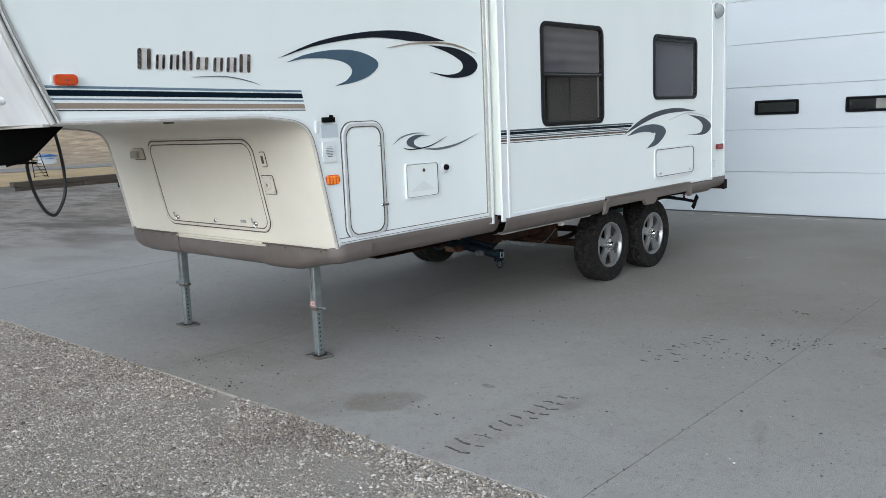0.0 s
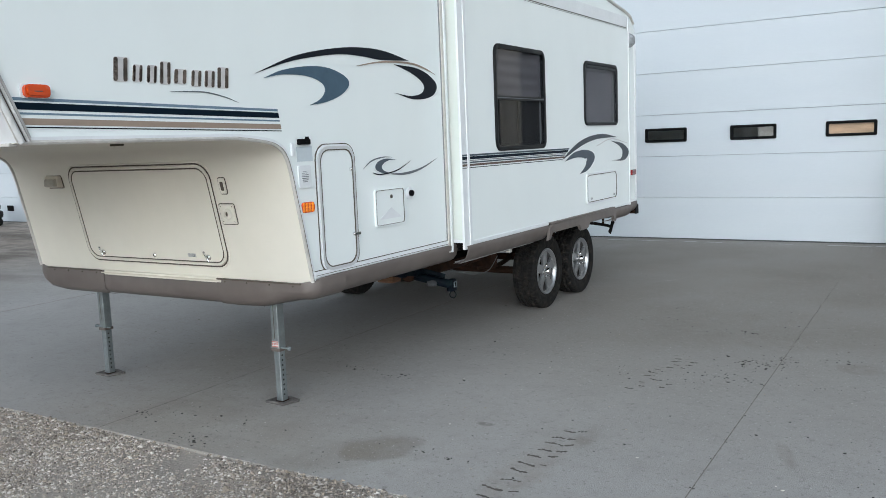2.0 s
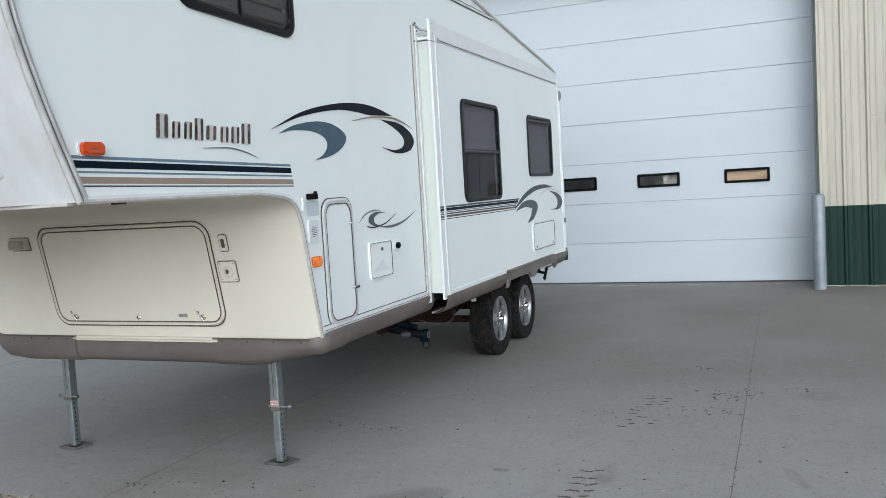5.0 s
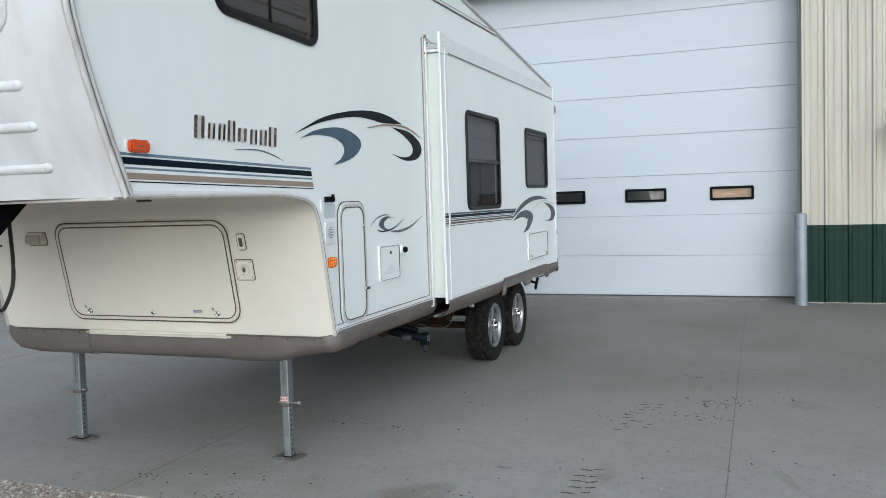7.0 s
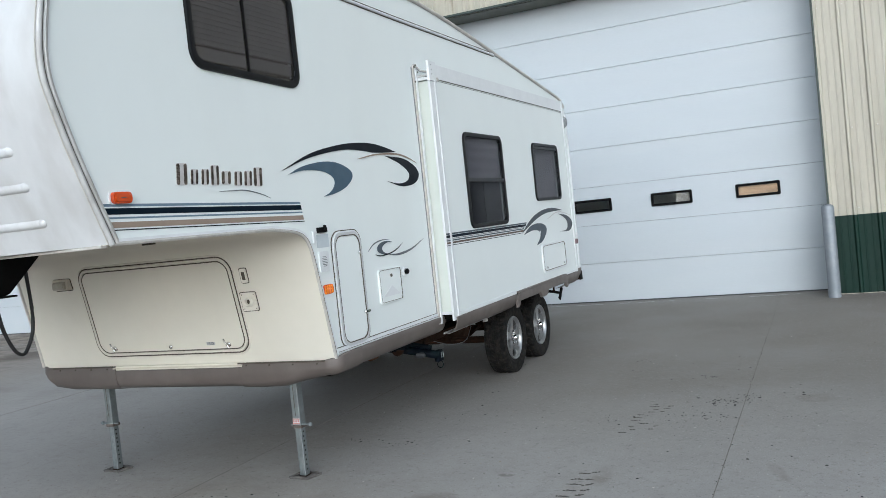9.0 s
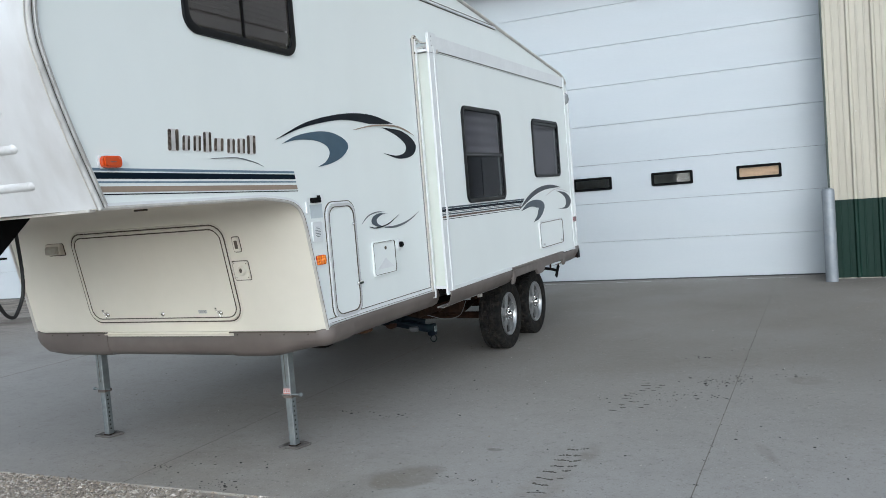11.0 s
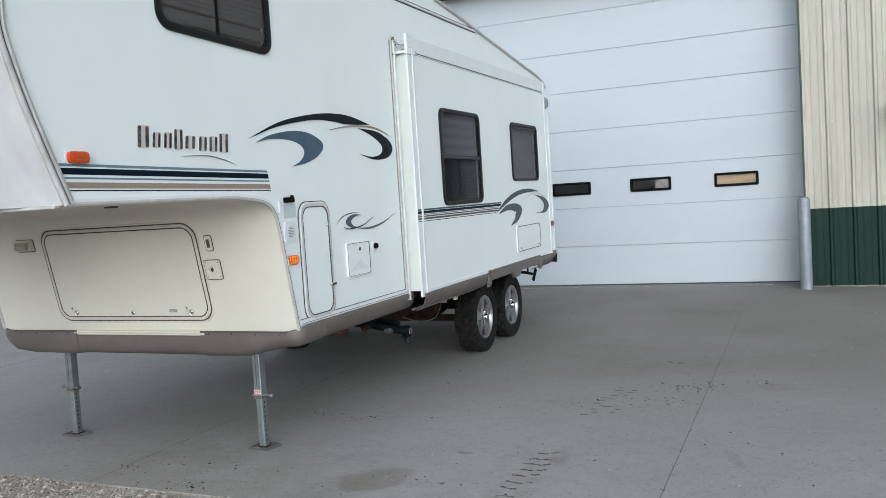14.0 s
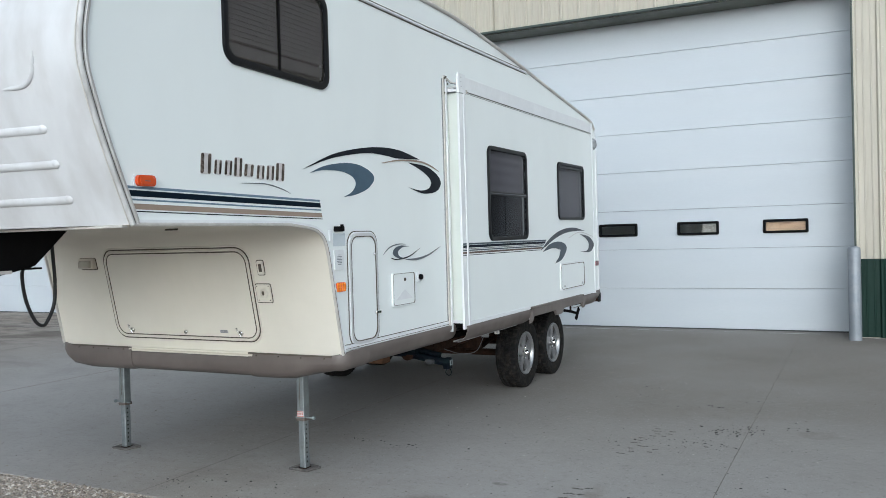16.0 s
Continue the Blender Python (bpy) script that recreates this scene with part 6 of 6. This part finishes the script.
for k in range(3):
    part("bar", front_patch([(-4.760, round(0.929 + 0.007 * k, 4)), (-4.702, round(0.929 + 0.007 * k, 4)), (-4.702, round(0.932 + 0.007 * k, 4)), (-4.760, round(0.932 + 0.007 * k, 4))], 0.0098, 0.0006), M_GREYVINYL, hatch)

def frustum(x0, x1, z0, z1, y0, inset, depth, drop):
    """A box that narrows towards its front, with a slightly lowered front face."""
    bm = bmesh.new()
    back = [bm.verts.new((x, y0, z)) for x, z in ((x0, z0), (x1, z0), (x1, z1), (x0, z1))]
    i = inset
    front = [bm.verts.new((x, y0 - depth, z - drop)) for x, z in ((x0 + i, z0 + i), (x1 - i, z0 + i), (x1 - i, z1 - i), (x0 + i, z1 - i))]
    bm.faces.new(front)
    bm.faces.new(back[::-1])
    for k in range(4):
        j = (k + 1) % 4
        bm.faces.new((back[k], back[j], front[j], front[k]))
    bmesh.ops.recalc_face_normals(bm, faces=bm.faces[:])
    bmesh.ops.bevel(bm, geom=bm.edges[:], offset=0.004, segments=2, affect='EDGES')
    return bm


yb = front_y(1.41)
lamp = P("dock_light", frustum(-5.982, -5.815, 1.366, 1.460, yb + 0.016, 0.012, 0.046, 0.010), M_CREAMTRIM, "boxy beige front light with a slanted lens")
part("lens", frustum(-5.962, -5.836, 1.372, 1.432, yb - 0.026, 0.010, 0.022, 0.006), M_LENS, lamp, "cloudy slanted lens")
part("gasket", tube(bmesh.new(), [on_front(x, z, 0.003) for x, z in rrect(-5.970, -5.813, 1.364, 1.446, 0.006, 2)], 0.0032, 5, True), M_GASKET, lamp)
for z0, z1, x0, x1, nm, lab in ((1.323, 1.411, -4.361, -4.314, "latch_plate", "cream plate with a dark slot"), (1.142, 1.257, -4.401, -4.286, "cable_inlet", "square cream cable inlet")):
    pl = P(nm, front_patch(rrect(x0, x1, z0, z1, 0.008, 3), 0.001, 0.008), M_CREAM, lab)
    o = rrect(x0 - 0.004, x1 + 0.004, z0 - 0.004, z1 + 0.004, 0.010, 3)
    part("edge", tube(bmesh.new(), [on_front(a, c, 0.002) for a, c in o], 0.003, 5, True), M_GASKET, pl)
    if nm == "latch_plate":
        part("slot", front_patch(rrect(x0 + 0.012, x1 - 0.012, z0 + 0.018, z1 - 0.018, 0.004, 2), 0.009, 0.002), M_GASKET, pl, "dark slot")
    else:
        c = on_front((x0 + x1) / 2 + 0.004, (z0 + z1) / 2, 0.0)
        part("spout", lathe(bmesh.new(), [(0.034, -0.008), (0.034, -0.018), (0.024, -0.034), (0.018, -0.030), (0.016, -0.012)], c, "y", 18), M_CREAM, pl, "round cable spout", 40)
        part("hole", lathe(bmesh.new(), [(0.016, -0.014), (0.001, -0.0145)], c, "y", 16), M_GASKET, pl)
        for a in (x0 + 0.012, x1 - 0.012):
            for e in (z0 + 0.012, z1 - 0.012):
                part("screw", lathe(bmesh.new(), [(0.004, -0.009), (0.001, -0.012)], on_front(a, e), "y", 8), M_GASKET, pl)
P("ceiling_clip", boxed((-4.66, 2.905, 1.617), (-4.58, 2.935, 1.628), 0.002), M_GASKET, "small clip under the overhang")


# ---- landing jacks ----
def jack(x, y, sticker, side=1, name="landing_jack"):
    j = P(name, boxed((x - 0.029, y - 0.031, 0.338), (x + 0.029, y + 0.031, 0.74), 0.006), M_GALV, "square galvanised landing jack with a foot plate")
    part("inner_tube", boxed((x - 0.024, y - 0.026, 0.014), (x + 0.024, y + 0.026, 0.40), 0.005), M_GALV, j)
    part("collar", boxed((x - 0.034, y - 0.036, 0.330), (x + 0.034, y + 0.036, 0.350), 0.004), M_RUSTYGALV, j, "rust-stained collar")
    part("weld", boxed((x - 0.036, y - 0.038, 0.640), (x + 0.036, y + 0.038, 0.652), 0.004), M_RUST, j, "rusty weld under the frame")
    part("seam", boxed((x - 0.004, y - 0.0322, 0.41), (x - 0.001, y - 0.030, 0.635)), M_GASKET, j)
    for d in (-0.0185, 0.0150):
        part("edge_line", boxed((x + d, y - 0.0268, 0.03), (x + d + 0.0035, y - 0.0255, 0.325)), M_SEAM, j)
    plate = [(x - 0.085, y - 0.058), (x + 0.062, y - 0.066), (x + 0.095, y + 0.046), (x - 0.046, y + 0.066)]
    part("foot_plate", prism(bmesh.new(), plate, "z", 0.002, 0.010), M_FOOT, j, "worn rusty foot plate")
    for p, q in zip(plate, plate[1:] + plate[:1]):
        part("foot_lip", tube(bmesh.new(), [(*p, 0.012), ((p[0] + q[0]) / 2, (p[1] + q[1]) / 2, 0.017), (*q, 0.012)], 0.0055, 6), M_FOOT, j)
    # dark rusty slab painting the shadow gap between tube and foot
    part("foot_shadow_gap", boxed((x - 0.028, y - 0.030, 0.010), (x + 0.028, y + 0.030, 0.016), 0.002), M_RUST, j)
    part("pin", tube(bmesh.new(), [(x - side * 0.058, y - 0.01, 0.350), (x + side * 0.098, y - 0.01, 0.353)], 0.0065, 8), M_GALV, j, "steel pull pin")
    part("pin_knob", lathe(bmesh.new(), [(0.001, -0.012), (0.012, -0.008), (0.014, 0), (0.012, 0.008), (0.001, 0.012)], (x + side * 0.09, y - 0.01, 0.353), "x", 10), M_GALV, j)
    for k in range(9):
        z = 0.055 + 0.031 * k
        part("hole", lathe(bmesh.new(), [(0.0065, 0.0242), (0.001, 0.0244)], (x, y - 0.004, z), "x", 8), M_BLACK, j)
    if sticker:
        part("sticker", boxed((x - 0.028, y - 0.0335, 0.358), (x + 0.026, y - 0.0315, 0.396)), M_LETTERBACK, j, "red and white warning sticker")
        for z0, z1 in ((0.359, 0.365), (0.389, 0.395)):
            part("sticker_bar", boxed((x - 0.0275, y - 0.0342, z0), (x + 0.0255, y - 0.0334, z1)), M_PINKBAR, j)
        for k in range(3):
            part("sticker_bar", boxed((x - 0.025 + 0.018 * k, y - 0.0342, 0.371), (x - 0.014 + 0.018 * k, y - 0.0334, 0.384)), M_PINKBAR, j)
    return j


jack(-4.246, 3.683, True)
jack(-5.879, 3.670, False, -1)

# ---- king pin box and cable ----
bm = bmesh.new()
prism(bm, [(2.38, 1.626), (2.17, 1.440), (2.13, 1.428), (1.50, 1.31), (1.0, 1.28), (0.95, 1.40), (1.3, 1.626)], "x", XC - 0.20, XC + 0.20)
pin = P("pin_box", bm, M_BLACKMETAL, "black steel king pin box")
part("flange", boxed((XC - 0.22, 2.10, 1.420), (XC + 0.22, 2.195, 1.430)), M_BLACKMETAL, pin)
part("label_sticker", boxed((XC + 0.2005, 1.93, 1.402), (XC + 0.202, 2.03, 1.420)), M_LETTERBACK, pin, "small white label")
P("power_cable", tube(bmesh.new(), smooth_line([(-5.0, 2.375, 1.62), (-5.04, 2.417, 1.471), (-5.05, 2.432, 1.332), (-5.05, 2.421, 1.211), (-5.05, 2.377, 1.121), (-5.05, 2.342, 1.093), (-5.05, 2.292, 1.127), (-5.05, 2.240, 1.245), (-5.04, 2.214, 1.383), (-5.0, 2.205, 1.445)], 6), 0.0102, 8), M_HOSE, "black power cable hanging in a loop", 60)


# ---- wheels ----
def wheel(x, y, s):
    """s: +1 faces the near side."""
    R, W = 0.345, 0.205
    bm = bmesh.new()
    n = 150
    prof = [(0.205, -0.075), (0.215, -0.088), (0.25, -0.102), (0.298, -0.106), (0.326, -0.102), (0.340, -0.094), (0.345, -0.062), (0.331, -0.059), (0.331, -0.047),
            (0.344, -0.044), (0.345, -0.018), (0.333, -0.015), (0.333, -0.005), (0.344, -0.002)]
    prof = prof + [(r, -h) for r, h in prof[::-1]]
    rings = []
    for r, hgt in prof:
        row = []
        for k in range(n):
            a = 2 * math.pi * k / n
            rr = r
            if r > 0.335 and abs(hgt) > 0.055 and k % 3 == 0:      # shoulder lugs
                rr -= 0.008
            if r > 0.338 and abs(hgt) < 0.05 and (k + (1 if hgt > 0 else 0) + (1 if abs(hgt) > 0.03 else 0)) % 3 == 1:      # zigzag cuts across the ribs
                rr -= 0.010
            row.append(bm.verts.new((hgt * s, rr * math.cos(a), rr * math.sin(a))))
        rings.append(row)
    for a, c in zip(rings, rings[1:]):
        for k in range(n):
            bm.faces.new((a[k], a[(k + 1) % n], c[(k + 1) % n], c[k]))
    bmesh.ops.recalc_face_normals(bm, faces=bm.faces[:])
    bmesh.ops.translate(bm, verts=bm.verts[:], vec=(x - s * W / 2, y, R - 0.004))
    w = P("wheel", bm, M_RUBBER, "worn black tyre on a five-spoke alloy wheel")
    c = Vector((x - s * W / 2, y, R - 0.004))

    def sub(nm, b, mt, lab="", sm=40):
        bmesh.ops.translate(b, verts=b.verts[:], vec=c)
        return part(nm, b, mt, w, lab, sm)
    b = bmesh.new()
    pr = [(0.213, 0.088), (0.207, 0.094), (0.198, 0.090), (0.188, 0.070), (0.182, 0.0), (0.182, -0.06), (0.2, -0.085), (0.21, -0.085)]
    lathe(b, [(r, h * s) for r, h in pr], (0, 0, 0), "x", 40, False)
    sub("rim", b, M_RIMDARK, "cast aluminium rim")
    b = bmesh.new()
    lathe(b, [(0.2135, 0.087 * s), (0.2115, 0.096 * s), (0.204, 0.0985 * s), (0.197, 0.094 * s), (0.191, 0.080 * s), (0.186, 0.066 * s)], (0, 0, 0), "x", 40, False)
    sub("lip", b, M_ALLOY, "bright rim lip")
    # drum in near-black, which paints the dark seen behind the spokes
    b = bmesh.new()
    lathe(b, [(0.183, -0.05 * s), (0.06, -0.045 * s), (0.001, -0.045 * s)], (0, 0, 0), "x", 30)
    sub("brake_drum", b, M_UNDER, "dark brake drum")
    for k in range(5):
        a = 2 * math.pi * k / 5 + 0.3
        b = bmesh.new()
        pts = [(0.04, -0.042), (0.085, -0.036), (0.140, -0.038), (0.189, -0.062), (0.189, 0.062), (0.140, 0.038), (0.085, 0.036), (0.04, 0.042)]
        q = [(r * math.cos(a) - t * math.sin(a), r * math.sin(a) + t * math.cos(a)) for r, t in pts]
        prism(b, q, "x", 0.046 * s, 0.076 * s)
        bmesh.ops.bevel(b, geom=[e for e in b.edges], offset=0.006, segments=2, affect='EDGES')
        sub("spoke", b, M_ALLOY)
        b = bmesh.new()
        lathe(b, [(0.011, 0.065 * s), (0.011, 0.092 * s), (0.006, 0.098 * s)], (0, 0.062 * math.cos(a), 0.062 * math.sin(a)), "x", 6)
        sub("lug_nut", b, M_CHROME, "chrome lug nut")
    b = bmesh.new()
    lathe(b, [(0.048, 0.045 * s), (0.048, 0.080 * s), (0.036, 0.084 * s), (0.033, 0.108 * s), (0.026, 0.120 * s), (0.001, 0.124 * s)], (0, 0, 0), "x", 24)
    sub("hub_cap", b, M_CHROME, "chrome hub cap")
    return w


for y in (6.955, 7.785):
    wheel(-3.892, y, 1)
    wheel(XF + 0.085, y, -1)
    P("axle", tube(bmesh.new(), [(-4.15, y, 0.335), (XF + 0.35, y, 0.335)], 0.035, 10), M_RUST, "rusty axle tube", 60)

# ---- frame and gear below ----
for x in (-4.42, -5.68):
    bm = bmesh.new()
    box(bm, (x - 0.05, 4.40, 0.70), (x + 0.05, 9.22, 0.705))
    box(bm, (x - 0.05, 4.40, 0.56), (x + 0.05, 9.22, 0.567))
    box(bm, (x - 0.004, 4.40, 0.567), (x + 0.004, 9.22, 0.70))
    P("frame_rail", bm, M_RUST, "rusty steel frame rail")
for y in (4.45, 5.5, 6.35, 8.4):
    P("cross_member", boxed((-5.67, y - 0.03, 0.585), (-4.43, y + 0.03, 0.66)), M_RUST)
for y in (6.53, 7.37, 8.22):
    P("spring_hanger", boxed((-4.47, y - 0.04, 0.40), (-4.38, y + 0.04, 0.56), 0.004), M_RUST, "rusty spring hanger")
P("leaf_spring", tube(bmesh.new(), smooth_line([(-4.42, 6.53, .43), (-4.42, 6.955, .375), (-4.42, 7.37, .43), (-4.42, 7.785, .375), (-4.42, 8.22, .43)], 5), 0.028, 6, flat=(1.0, 0.7)), M_RUST, "rusty leaf spring pack")
P("slide_ram", boxed((-5.4, 5.98, 0.50), (-4.30, 6.10, 0.58), 0.006), M_RUST, "rusty slide-out support arm")
# tank boxes added to block light and darken the space below
P("holding_tank", boxed((-5.9, 5.75, 0.44), (-4.52, 6.4, 0.70), 0.03), M_UNDER, "black tank added to darken the underbody")
P("wooden_packer", boxed((-5.24, 6.12, 0.300), (-5.07, 6.26, 0.445), 0.008), M_OLDWOOD, "brown wooden packer under the added tank")
P("slide_ram", boxed((-5.6, 5.30, 0.46), (-5.0, 5.7, 0.66), 0.01), M_UNDER, "black mechanism housing")
P("step_box", boxed((-4.40, 6.38, 0.45), (-4.18, 6.50, 0.70), 0.01), M_RUST, "rusty bracket box hung behind the wheel")
P("holding_tank", boxed((-5.9, 4.75, 0.50), (-4.6, 5.2, 0.70), 0.03), M_UNDER, "black tank added to darken the underbody")
lev = P("leveling_gear", tube(bmesh.new(), [(-4.55, 5.16, 0.60), (-4.26, 5.27, 0.545), (-4.00, 5.37, 0.475)], 0.034, 10), M_BLUEBLACK, "folded blue-black leveling jack", 60)
part("arm", tube(bmesh.new(), [(-4.5, 5.24, 0.64), (-4.07, 5.40, 0.525)], 0.022, 8, flat=(0.6, 1.2)), M_BLUEBLACK, lev)
part("bracket", boxed((-4.32, 5.21, 0.55), (-4.22, 5.32, 0.70), 0.008), M_BLUEBLACK, lev)
part("motor", lathe(bmesh.new(), [(0.001, -0.035), (0.022, -0.035), (0.024, 0.0), (0.022, 0.025), (0.015, 0.036), (0.001, 0.036)], (-4.12, 5.29, 0.490), "x", 14), M_MOTOR, lev, "grey motor", 40)
part("foot", boxed((-4.03, 5.345, 0.42), (-3.975, 5.425, 0.515), 0.012), M_BLUEBLACK, lev, "", 40)
part("clip", tube(bmesh.new(), [(-3.972, 5.372, 0.495), (-3.968, 5.40, 0.495), (-3.968, 5.40, 0.455), (-3.972, 5.372, 0.455)], 0.0045, 6, True), M_GALV, lev, "wire clip")
part("hook", tube(bmesh.new(), smooth_line([(-3.99, 5.39, 0.43), (-3.975, 5.40, 0.39), (-3.995, 5.39, 0.365), (-4.02, 5.38, 0.385), (-4.01, 5.38, 0.42)], 5), 0.004, 6), M_BLUEBLACK, lev)
part("valve", lathe(bmesh.new(), [(0.015, 0), (0.015, 0.035), (0.008, 0.045)], (-4.28, 5.19, 0.620), "x", 10), M_BRASS, lev, "brass hose fitting")
P("loose_wire", tube(bmesh.new(), smooth_line([(-4.15, 5.62, 0.55), (-4.08, 5.74, 0.50), (-4.05, 5.9, 0.475), (-4.05, 6.1, 0.48), (-4.1, 6.35, 0.56)], 6), 0.0032, 6), M_WIRE, "pale loose wire sagging below the frame")
P("torque_tube", tube(bmesh.new(), [(-4.30, 5.22, 0.555), (-4.30, 6.42, 0.560)], 0.055, 12), M_RUST, "rusty round cross tube", 60)
for y in (5.62, 6.12):
    P("tube_clamp", lathe(bmesh.new(), [(0.056, -0.012), (0.063, -0.012), (0.063, 0.012), (0.056, 0.012)], (-4.30, y, 0.558), "y", 14), M_RUST)
S("floor_lip", boxed((SX - 0.17, SL0 + 0.06, 0.678), (SX - 0.115, 6.42, 0.690), 0.003), M_NOSETRIM, "dirty white lip under the slide-out floor")
S("lip_bracket", boxed((SX - 0.16, 5.98, 0.645), (SX - 0.13, 6.03, 0.672), 0.003), M_OLDTRIM)
P("spring_hanger", boxed((-4.47, 6.42, 0.46), (-4.36, 6.60, 0.70), 0.012), M_UNDER, "black spring hanger ahead of the wheels")
st = P("stabilizer_jack", tube(bmesh.new(), [(-4.1, 8.30, 0.66), (-4.0, 8.70, 0.590), (-3.98, 8.90, 0.548)], 0.017, 8), M_BLACKMETAL, "folded black rear stabilizer jack", 60)
part("foot", tube(bmesh.new(), [(-3.985, 8.862, 0.482), (-3.980, 8.885, 0.510), (-3.978, 8.905, 0.545), (-3.974, 8.925, 0.580), (-3.970, 8.95, 0.605)], 0.034, 8, flat=(0.26, 1.0)), M_BLACKMETAL, st, "black dished foot", 40)
part("brace", tube(bmesh.new(), [(-4.10, 8.3, 0.66), (-3.97, 9.16, 0.652)], 0.009, 8), M_BLACKMETAL, st)
part("drop_pin", tube(bmesh.new(), [(-3.97, 8.62, 0.70), (-3.97, 8.62, 0.61)], 0.012, 6), M_RUST, st, "rusty drop pin")
# dark fill added where the gap ahead of the wheels was too bright
P("underbelly_box", boxed((-5.55, 5.75, 0.50), (-4.52, 6.60, 0.70), 0.03), M_UNDER, "black underbelly fill darkening the gap ahead of the wheels")
bmp = P("bumper", boxed((XF + 0.05, 9.28, 0.66), (X - 0.02, 9.38, 0.76), 0.006), M_RUST, "rusty square tube rear bumper")
part("end_cap", boxed((X - 0.02, 9.275, 0.655), (X - 0.008, 9.385, 0.765), 0.003), M_BLACK, bmp, "black bumper end cap")
